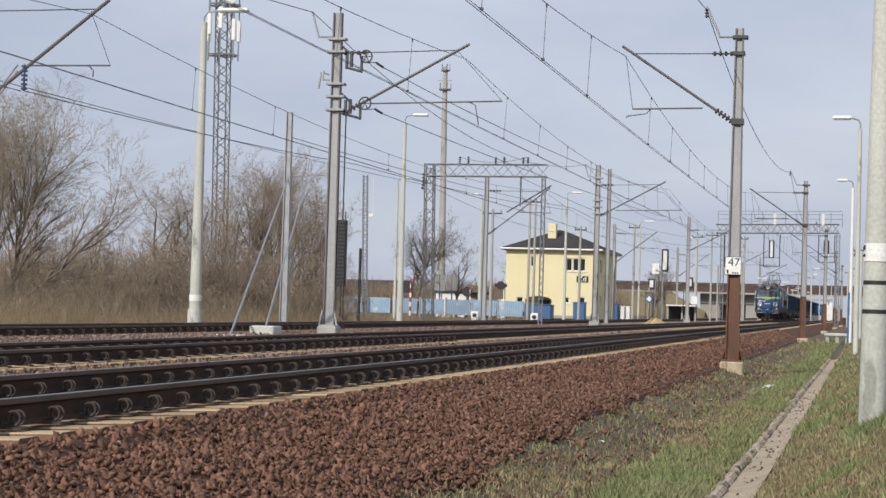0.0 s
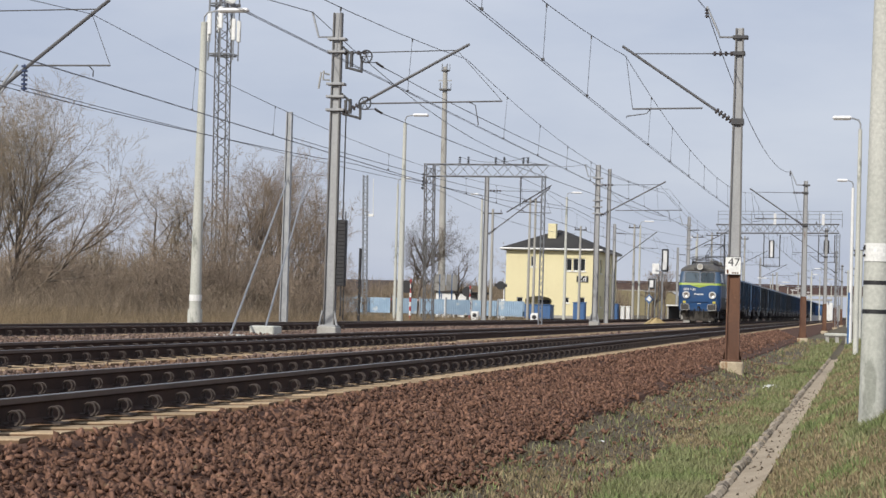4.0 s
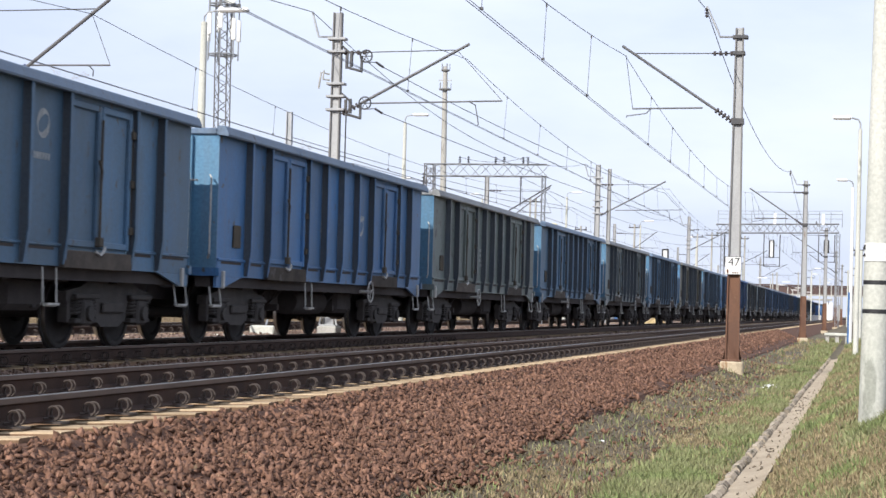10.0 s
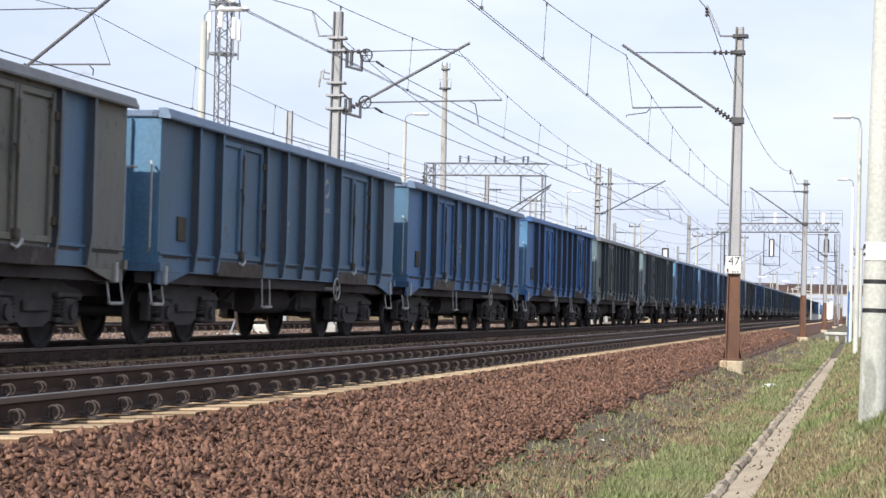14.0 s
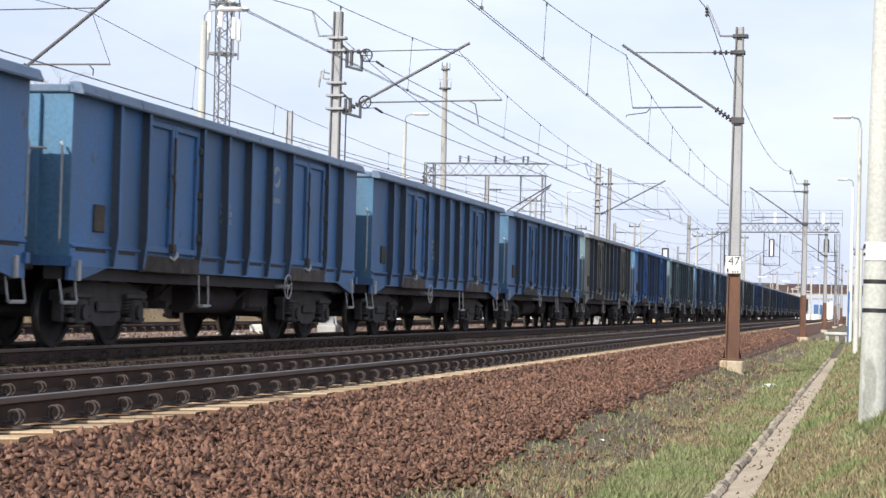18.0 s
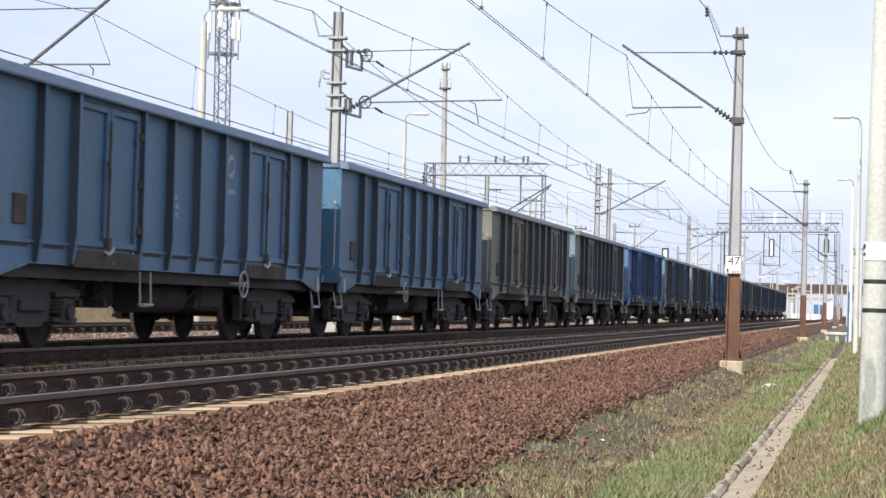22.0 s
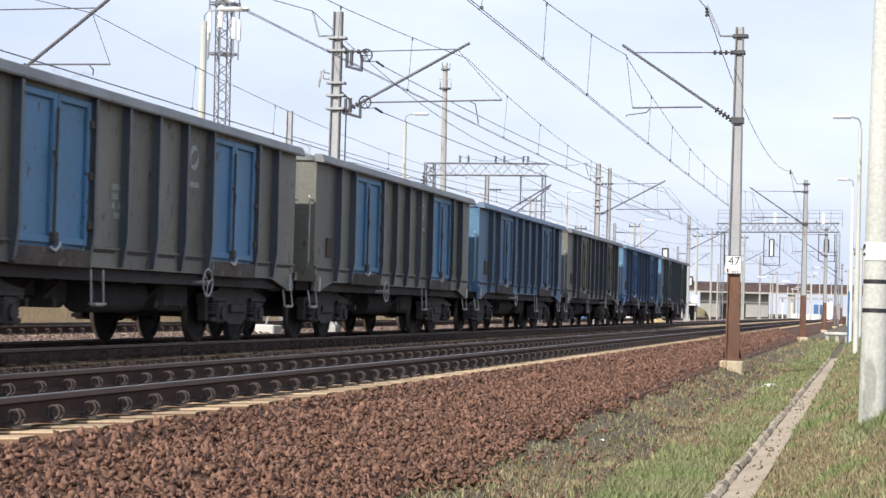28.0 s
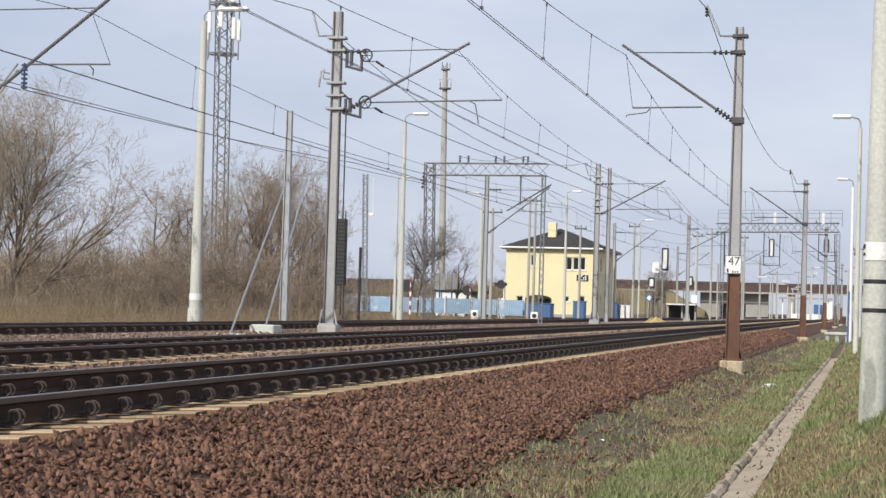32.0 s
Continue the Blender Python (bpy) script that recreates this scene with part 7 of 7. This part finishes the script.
def grow(rng, start, direction, length, radius, level, style, store):
    """One branch in bent steps, with side branches; style: levels, spread and upward pull level by level, wander, forks a step."""
    top, spread, pull, wander, forks = style
    p, d = np.array(start, float), np.array(direction, float)
    steps = 7 if level == 0 else (5 if level < 3 else 3)
    r = radius
    for k in range(steps):
        d = d + rng.normal(0, wander * (1 + 0.25 * level), 3) + np.array([0, 0, pull[min(level, len(pull) - 1)]])
        d /= np.linalg.norm(d)
        q = p + d * length / steps
        r2 = max(radius * (1 - 0.74 * (k + 1) / steps), 0.0055)
        store[min(level, 2)].append((*p, *q, r, r2))
        if level < top and (k >= 2 or level > 0):
            for _ in range(forks[min(level, len(forks) - 1)]):
                if rng.random() < 0.85:
                    side = rng.normal(0, 1, 3)
                    side -= d * side.dot(d)
                    side /= np.linalg.norm(side)
                    w = spread[min(level, len(spread) - 1)]
                    nd = d * (1 - w) + side * w
                    nd /= np.linalg.norm(nd)
                    grow(rng, q, nd, length * rng.uniform(0.42, 0.70) * (1.0 - 0.35 * k / steps), r2 * 0.70, level + 1, style, store)
        p, r = q, r2


# levels, spread, upward pull, wander and forks of each kind of tree
WILLOW = (4, (0.36, 0.38, 0.42, 0.46), (0.035, 0.045, 0.04, 0.01, -0.02), 0.065, (2, 2, 1, 2))
ROUND_TREE = (4, (0.45, 0.45, 0.5, 0.5), (0.03, 0.03, 0.03, 0.02, 0.0), 0.10, (2, 1, 1, 2))
SLIM_TREE = (4, (0.32, 0.38, 0.44, 0.5), (0.05, 0.05, 0.04, 0.03, 0.0), 0.06, (1, 1, 1, 2))
SHRUB = (3, (0.55, 0.55, 0.6), (0.04, 0.06, 0.05, 0.0), 0.13, (2, 1, 2))


def tree(x, y, z, leans, lengths, radius, style, seed, label, name="tree", twig=None):
    """A bare tree: one stem for each (sideways, away) lean and length."""
    rng = np.random.default_rng(seed)
    store = ([], [], [])
    for (lx, ly), length in zip(leans, lengths):
        d = np.array([lx, ly, 1.0])
        grow(rng, (rng.uniform(-0.25, 0.25) + 0.3 * lx, rng.uniform(-0.25, 0.25), -0.2), d / np.linalg.norm(d), length, radius * rng.uniform(0.75, 1.0), 0, style, store)
    t = thing(name, label, "tree", "bare trees by the track", at=pose(x, y, z))
    for part_name, segs, material, sides in (("trunk", store[0], BARK, 6), ("branching", store[1], BARK, 4), ("crown", store[2], twig or TWIG, 3)):
        if segs:
            v, f = prisms(segs, sides)
            ob = new(part_name, fast_mesh(part_name, v, f, material))
            ob.parent = t
    return t


def stems(seed, n, fan, lengths):
    """Leans and lengths of n stems that fan out from one foot."""
    r = random.Random(seed)
    leans = [((k + 0.5 - n / 2) / max(n / 2, 1) * fan + r.uniform(-0.1, 0.1), r.uniform(-0.25, 0.25)) for k in range(n)]
    return leans, [r.uniform(*lengths) for _ in range(n)]


# the broad old willow with a limb that leans far out over the scrub
tree(-39.0, 80, -0.45, ((-0.30, 0.1), (-0.1, -0.2), (0.06, 0.15), (0.20, -0.1), (0.13, 0.1)), (6.8, 7.3, 7.4, 6.9, 7.2), 0.13, WILLOW, 3, "broad leafless willow with ochre twigs over brown scrub", twig=PALE_TWIG)
tree(-39.4, 79, -0.45, ((1.35, 0.0), (0.55, 0.2)), (7.0, 4.6), 0.13, WILLOW, 5, "leafless willow with one limb leaning far out")
tree(-41.0, 83, -0.45, *stems(4, 2, 0.30, (6.3, 6.9)), 0.13, WILLOW, 4, "leafless willow with a wide crown of thin twigs", twig=PALE_TWIG)
# smaller willows in the middle distance
for x, y, n, lo, hi, seed in ((-39.6, 103, 4, 6.0, 6.8, 6), (-41.4, 106, 2, 3.8, 4.4, 7), (-37.8, 104, 3, 4.6, 5.2, 12), (-44.6, 104, 2, 3.2, 4.0, 15), (-35.6, 108, 3, 4.6, 5.2, 19), (-47.5, 108, 2, 3.6, 4.4, 20)):
    tree(x, y, -0.45, *stems(seed, n, 0.45, (lo, hi)), 0.10, ROUND_TREE, seed, "small leafless willow with a rounded crown", twig=PALE_TWIG)
# the tall thicket of slender stems
slim_rng = random.Random(8)
for k in range(25):
    y = slim_rng.uniform(84, 98)
    x = -y * (0.292 + 0.064 * (k + 0.5) / 25)
    h = slim_rng.uniform(4.6, 6.0) * (1.0 - 0.26 * abs(k - 15) / 12)
    tree(x, y, -0.45, *stems(k, 1 + k % 2, 0.14, (h, h * 1.15)), 0.085, SLIM_TREE, 200 + k, "tall slender leafless tree in a brown thicket")
shrub_rng = random.Random(12)
for k in range(26):
    y = shrub_rng.uniform(70, 96)
    x = -y * (0.288 + 0.195 * (k + shrub_rng.uniform(-0.4, 0.4)) / 26)
    tree(x, y, -0.5, *stems(100 + k, 6, 0.8, (1.3, 3.0)), 0.045, SHRUB, 100 + k, "tangled bare brown bush beside the track", "bush")
OAK = (4, (0.55, 0.5, 0.5, 0.5), (0.02, 0.02, 0.02, 0.01, 0.0), 0.10, (5, 2, 1, 2))
tree(-36.4, 150, -0.4, ((0.02, 0.0),), (6.2,), 0.17, OAK, 21, "bare grey-brown tree with a round crown behind the fence", twig=BARK)
for x, y, n, h, seed in ((-38.6, 158, 1, 4.4, 22), (-35.0, 160, 1, 4.2, 23), (-34.5, 205, 2, 5.0, 24), (-38.0, 210, 2, 5.0, 25), (-25.6, 230, 2, 4.8, 26), (-24.3, 228, 2, 4.2, 27)):
    tree(x, y, -0.4, *stems(seed, n, 0.25, (h, h * 1.2)), 0.20, ROUND_TREE, seed, "bare grey-brown tree with a round crown behind the fence", twig=BARK if seed < 24 else TWIG)


def stalks(name, label, n, region, h0, h1, w, material, seed, lean=0.25, clump=0.0, category="undergrowth"):
    """Many thin upright stalks scattered over a region (x0, x1, y0, y1)."""
    rng = np.random.default_rng(seed)
    x0, x1, y0, y1 = region
    x, y = rng.uniform(x0, x1, n), rng.uniform(y0, y1, n)
    keep = x < (-0.283 if y1 < 104.5 or x0 < -60 else 0.05) * y
    x, y = x[keep], y[keep]
    n = len(x)
    hump = 0.62 + 0.38 * np.sin(x * 0.9 + 1.3 * np.sin(y * 0.21 + x * 0.3)) * np.sin(x * 0.37 + 2)
    h = rng.uniform(h0, h1, n) * (1 - clump + clump * hump)
    dx, dy = rng.normal(0, lean, n) * h, rng.normal(0, lean, n) * h
    a = np.stack([x, y, np.full(n, -0.5)], 1)
    mid = np.stack([x + dx * 0.4, y + dy * 0.4, -0.5 + h * 0.55], 1)
    tip = np.stack([x + dx, y + dy, -0.5 + h], 1)
    wv = np.full((n, 1), w)
    v, f = prisms(np.concatenate([np.concatenate([a, mid, wv, wv * 0.7], 1), np.concatenate([mid, tip, wv * 0.7, wv * 0.25], 1)]), 3)
    ob = new(name, fast_mesh(name, v, f, material))
    tagged(ob, label, category, kind="stuff")


stalks("brushwood", "dense brown leafless brushwood behind the far track", 30000, (-50, -20.5, 66, 104), 0.5, 2.3, 0.009, BRUSH, 31, 0.42, 0.6)
stalks("brushwood", "far brown thicket on the horizon", 12000, (-90, -44, 100, 170), 2.0, 6.0, 0.03, BRUSH, 32, 0.15, 0.4)
stalks("reeds", "dry straw-coloured reeds and dead grass", 14000, (-36, -19.5, 58, 72), 0.2, 0.95, 0.006, REED, 33, 0.35, 0.4)
stalks("reeds", "dry grass bank before the fence", 6000, (-42, -22, 104, 134), 0.2, 0.75, 0.012, REED, 37, 0.35, 0.4)
stalks("brushwood", "far brown thicket behind the fence", 9000, (-60, -30, 215, 245), 2.0, 5.0, 0.035, BRUSH, 34, 0.12, 0.35)
stalks("brushwood", "far grey-brown hedge beyond the bridge", 9000, (-150, -10, 440, 540), 3.0, 6.5, 0.10, BRUSH, 36, 0.12, 0.35)
stalks("brushwood", "far brown thicket on the skyline", 9000, (-190, -60, 300, 420), 3.0, 8.0, 0.07, BRUSH, 35, 0.12, 0.35)

# ---- loose stones of the ballast shoulder ----


def shoulder_z(x):
    return np.interp(x, [-9.3, -8.9, -5.45, -4.95, -4.82, -4.70, -2.95], [-0.215, -0.235, -0.240, -0.218, -0.230, -0.300, -0.89])


def lump(rng, sub):
    bm = B()
    for p in rng.uniform(-1, 1, (8, 3)) * np.array([1.35, rng.uniform(0.65, 0.95), rng.uniform(0.45, 0.75)]):
        bm.verts.new(p / max(1.0, np.linalg.norm(p) * 0.72))
    hull = bmesh.ops.convex_hull(bm, input=bm.verts[:])
    loose = [g for g in hull["geom_interior"] if isinstance(g, bmesh.types.BMVert)]
    bmesh.ops.delete(bm, geom=loose, context="VERTS")
    bm.verts.index_update()
    v = np.array([p.co[:] for p in bm.verts])
    f = np.array([[q.index for q in p.verts] for p in bm.faces])
    bm.free()
    return v, f


def scatter_stones(name, label, bands, material, seed, height, mode="toe"):
    rng = np.random.default_rng(seed)
    shapes = [lump(rng, 1) for _ in range(14)]
    V, F, off = [], [], 0
    for x0, x1, y0, y1, density, s0, s1 in bands:
        n = int((x1 - x0) * (y1 - y0) * density)
        x, y = rng.uniform(x0, x1, n), rng.uniform(y0, y1, n)
        if mode == "crib":
            # only between the sleepers
            keep = np.abs((y - 8.73) / 0.6 % 1 - 0.5) < 0.24
            x, y = x[keep], y[keep]
        if mode == "toe" and x1 > -3.2:
            # the toe of the shoulder frays out into the grass
            toe = np.interp(y, [10, 16, 23, 31, 46, 110], [-3.05, -3.18, -3.32, -3.42, -3.60, -3.9])
            keep = rng.random(n) < np.clip((toe + 0.16 * np.sin(y * 1.7) * np.sin(y * 0.53) - x) / 0.55, 0.02, 1)
            x, y = x[keep], y[keep]
        for k, (v, f) in enumerate(shapes):
            m = np.arange(len(x)) % len(shapes) == k
            xs, ys = x[m], y[m]
            c = len(xs)
            if not c:
                continue
            s = rng.uniform(s0, s1, (c, 1, 1)) * rng.choice([0.75, 1.0, 1.0, 1.25], (c, 1, 1))
            q = rng.normal(0, 1, (c, 4))
            q /= np.linalg.norm(q, axis=1, keepdims=True)
            w_, a, b_, c_ = q.T
            R = np.stack([np.stack([1 - 2 * (b_ * b_ + c_ * c_), 2 * (a * b_ - c_ * w_), 2 * (a * c_ + b_ * w_)], 1),
                          np.stack([2 * (a * b_ + c_ * w_), 1 - 2 * (a * a + c_ * c_), 2 * (b_ * c_ - a * w_)], 1),
                          np.stack([2 * (a * c_ - b_ * w_), 2 * (b_ * c_ + a * w_), 1 - 2 * (a * a + b_ * b_)], 1)], 1)
            p = np.einsum("cij,vj->cvi", R, v) * s
            if mode == "ground":
                z = np.array([ground_height(p, q) for p, q in zip(xs, ys)]) + rng.uniform(-0.004, 0.008, c)
            else:
                z = height(xs) + (rng.uniform(-0.010, 0.028, c) if mode == "toe" else rng.uniform(-0.012, 0.004, c))
            p += np.stack([xs, ys, z], 1)[:, None, :]
            V.append(p.reshape(-1, 3))
            F.append((f[None] + (np.arange(c) * len(v))[:, None, None] + off).reshape(-1, 3))
            off += c * len(v)
    ob = new(name, fast_mesh(name, np.concatenate(V), np.concatenate(F), material))
    tagged(ob, label, "stones", kind="stuff")


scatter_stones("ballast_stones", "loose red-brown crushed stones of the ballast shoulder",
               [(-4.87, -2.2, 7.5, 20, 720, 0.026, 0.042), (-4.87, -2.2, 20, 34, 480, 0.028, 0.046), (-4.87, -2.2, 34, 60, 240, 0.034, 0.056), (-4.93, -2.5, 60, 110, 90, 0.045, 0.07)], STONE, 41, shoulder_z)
CRUMB = surface("dark soil crumbs", (0.175, 0.138, 0.098), (0.110, 0.088, 0.064), 1.5, 30, 0.95, bump=0.3, island=0.5)
scatter_stones("soil_crumbs", "crumbly dark soil and grit below the ballast",
               [(-4.0, -2.2, 10, 22, 600, 0.006, 0.016), (-4.1, -2.2, 22, 34, 300, 0.008, 0.020), (-4.3, -2.4, 34, 60, 120, 0.010, 0.028)], CRUMB, 43,
               None, "ground")
scatter_stones("drain_debris", "small dark stones and crumbs lying in the drain", [(-1.17, -0.95, 9, 40, 24, 0.008, 0.024)], CRUMB, 44, lambda x: np.interp(x, [-1.18, -1.02, -0.86], [-0.895, -0.875, -0.81]), "flat")
scatter_stones("ballast_stones", "red-brown stones between the ends of the sleepers", [(-5.36, -4.96, 8.4, 30, 420, 0.016, 0.026), (-5.36, -4.96, 30, 60, 120, 0.02, 0.03)], STONE, 45, lambda x: np.full(np.shape(x), -0.272), "crib")
GREY_PIECE = surface("dusty brown grey stone", (0.235, 0.168, 0.135), (0.155, 0.108, 0.088), 5, 60, 0.9, bump=0.3, spot=(0.30, 0.24, 0.19), spot_scale=10, spot_at=0.58, island=0.4)
scatter_stones("ballast_stones", "dusty grey crushed stones between the tracks",
               [(-9.40, -7.5, 10, 40, 150, 0.026, 0.04), (-16.0, -12.2, 26, 60, 60, 0.03, 0.05), (-9.40, -7.5, 40, 90, 40, 0.04, 0.06), (-16.0, -12.2, 60, 110, 25, 0.045, 0.07)], GREY_PIECE, 42,
               lambda x: np.interp(x, [-16, -15.5, -13.2, -12.6, -9.3, -9.29, -7.4], [-0.2, -0.2, -0.30, -0.22, -0.21, -0.235, -0.245]))

# ---- grass ----


def blades(name, label, bands, material, seed, green):
    rng = np.random.default_rng(seed)
    V, F, off = [], [], 0
    for x0, x1, y0, y1, density, h0, h1 in bands:
        n = int((x1 - x0) * (y1 - y0) * density)
        x, y = rng.uniform(x0, x1, n), rng.uniform(y0, y1, n)
        patch = np.array([noise.noise(Vector((a * 0.8, b * 0.35, 3.0))) + 0.5 * noise.noise(Vector((a * 2.6, b * 1.4, 7.0))) for a, b in zip(x, y)])
        near_drain = np.exp(-((x + 1.65) / 0.42) ** 2) * 0.7 + np.where(x > -0.85, 0.16, 0) - np.where(x < -2.15, 0.26, 0) - np.where(x < -2.6, 0.20, 0)
        want = patch + near_drain - 0.10 if green else np.where(x < -2.3, 0.05, np.where(x > -0.85, 0.34, 0.22)) + np.where(y < 17, 0.30, 0) - 0.6 * patch
        keep = (rng.random(n) < np.clip(want * 1.6, 0.04, 1)) & ~((x > -1.27) & (x < -0.92))
        x, y, patch = x[keep], y[keep], patch[keep]
        n = len(x)
        z = np.array([ground_height(a, b) for a, b in zip(x, y)]) - 0.01
        h = rng.uniform(h0, h1, n) * (0.8 + 0.5 * np.clip(patch, 0, 1))
        a = rng.uniform(0, math.tau, n)
        w = rng.uniform(0.003, 0.006, n) * (1 + y / 25)
        lean = rng.uniform(0.1, 0.75, n) * h
        b = rng.uniform(0, math.tau, n)
        ux, uy = np.cos(a) * w, np.sin(a) * w
        lx, ly = np.cos(b) * lean, np.sin(b) * lean
        pts = np.stack([np.stack([x - ux, y - uy, z], 1), np.stack([x + ux, y + uy, z], 1),
                        np.stack([x + ux * 0.7 + lx * 0.4, y + uy * 0.7 + ly * 0.4, z + h * 0.6], 1), np.stack([x - ux * 0.7 + lx * 0.4, y - uy * 0.7 + ly * 0.4, z + h * 0.6], 1),
                        np.stack([x + lx, y + ly, z + h * 0.95], 1)], 1)
        V.append(pts.reshape(-1, 3))
        base = (np.arange(n) * 5)[:, None] + off
        F.append(np.concatenate([base + np.array([[0, 1, 2]]), base + np.array([[0, 2, 3]]), base + np.array([[3, 2, 4]])]))
        off += n * 5
    ob = new(name, fast_mesh(name, np.concatenate(V), np.concatenate(F), material))
    tagged(ob, label, "grass", kind="stuff")


STRAW = surface("dead grass blades", (0.29, 0.235, 0.14), (0.21, 0.17, 0.10), 1.2, 6, 0.9, bump=0, island=0.4)
AREAS = [(-3.4, 1.9, 10, 20, 1500, 0.03, 0.09), (-3.5, 2.5, 20, 34, 700, 0.03, 0.10), (-3.6, 2.5, 34, 60, 260, 0.04, 0.12), (-3.4, 3.0, 60, 110, 80, 0.06, 0.16)]
AREAS_GREEN = [(a, b, c, d, n * 1.1, h0 * 1.5, h1 * 1.45) for a, b, c, d, n, h0, h1 in AREAS]
blades("grass", "short green grass on the railway verge", AREAS_GREEN, GRASS, 51, True)
blades("dead_grass", "flattened dead straw-coloured grass on the verge", AREAS, STRAW, 52, False)
blades("grass", "tufts of longer green grass round the thick pole", [(-0.25, 0.7, 18.6, 21.4, 1500, 0.06, 0.17), (-2.6, -1.4, 15, 19, 500, 0.06, 0.14)], GRASS, 53, True)
rng = random.Random(77)
for x, y, s in ((-1.95, 41.0, 0.14), (-2.05, 40.6, 0.08), (-2.3, 27.5, 0.03), (-3.0, 22, 0.03), (-2.7, 34, 0.04)):
    bm = B()
    bmesh.ops.create_grid(bm, x_segments=4, y_segments=4, size=s)
    for v in bm.verts:
        v.co.z = rng.uniform(0, s * 0.6)
    bmesh.ops.solidify(bm, geom=bm.faces[:], thickness=0.004)
    ob = new("paper_scrap", mesh_of("paper_scrap", bm, WHITE))
    ob.matrix_basis = pose(x, y, ground_height(x, y) + 0.01)
    tagged(ob, "crumpled white scrap of paper lying on the verge", "litter", "litter on the verge")


# ---- motion of the train ----
# distance of the locomotive's front buffers along the track, time by time
COURSE = ((0, 212.5), (3, 146.0), (5.5, 90.2), (7, 57.0), (8.5, 24.5), (11, -29.4), (13, -72.7), (17, -159.7), (20, -225.0), (22, -268.0), (25, -332.1), (27.5, -385.3), (29, -417.2), (31, -459.4), (32, -480.5))


def motions():
    """The locomotive leads, each wagon follows at its own place in the train."""
    for k, w in enumerate(TRAIN):
        behind = 19.24 + 14.04 * k
        walk(w, [(t, pose(X2, y + behind, 0)) for t, y in COURSE])
    walk(LOCO, [(t, pose(X2, y, 0)) for t, y in COURSE])
    # wheels turn as far as the train runs; alike wheelsets share one course
    shared = {}
    for thing_of in (LOCO, *TRAIN):
        for wheels in thing_of.children_recursive:
            if wheels.name.split(".")[0] != "wheelset":
                continue
            radius = 0.62 if thing_of is LOCO else 0.46
            x, y, z = wheels.matrix_local.translation
            key = (radius, round(y, 2))
            if key in shared:
                wheels.rotation_mode = "QUATERNION"
                wheels.animation_data_create()
                wheels.animation_data.action = shared[key].animation_data.action
                wheels.animation_data.action_slot = shared[key].animation_data.action_slot
                continue
            shared[key] = wheels
            rows, angle, last = [], 0.0, COURSE[0][1]
            for f in range(0, 32 * FPS + 1):
                run = float(np.interp(f / FPS, [c[0] for c in COURSE], [c[1] for c in COURSE]))
                angle += min((last - run) / radius, radians(88))
                last = run
                rows.append((f / FPS, pose(0, y, z, math.degrees(angle) % 360, 0, 0)))
            walk(wheels, rows)


motions()
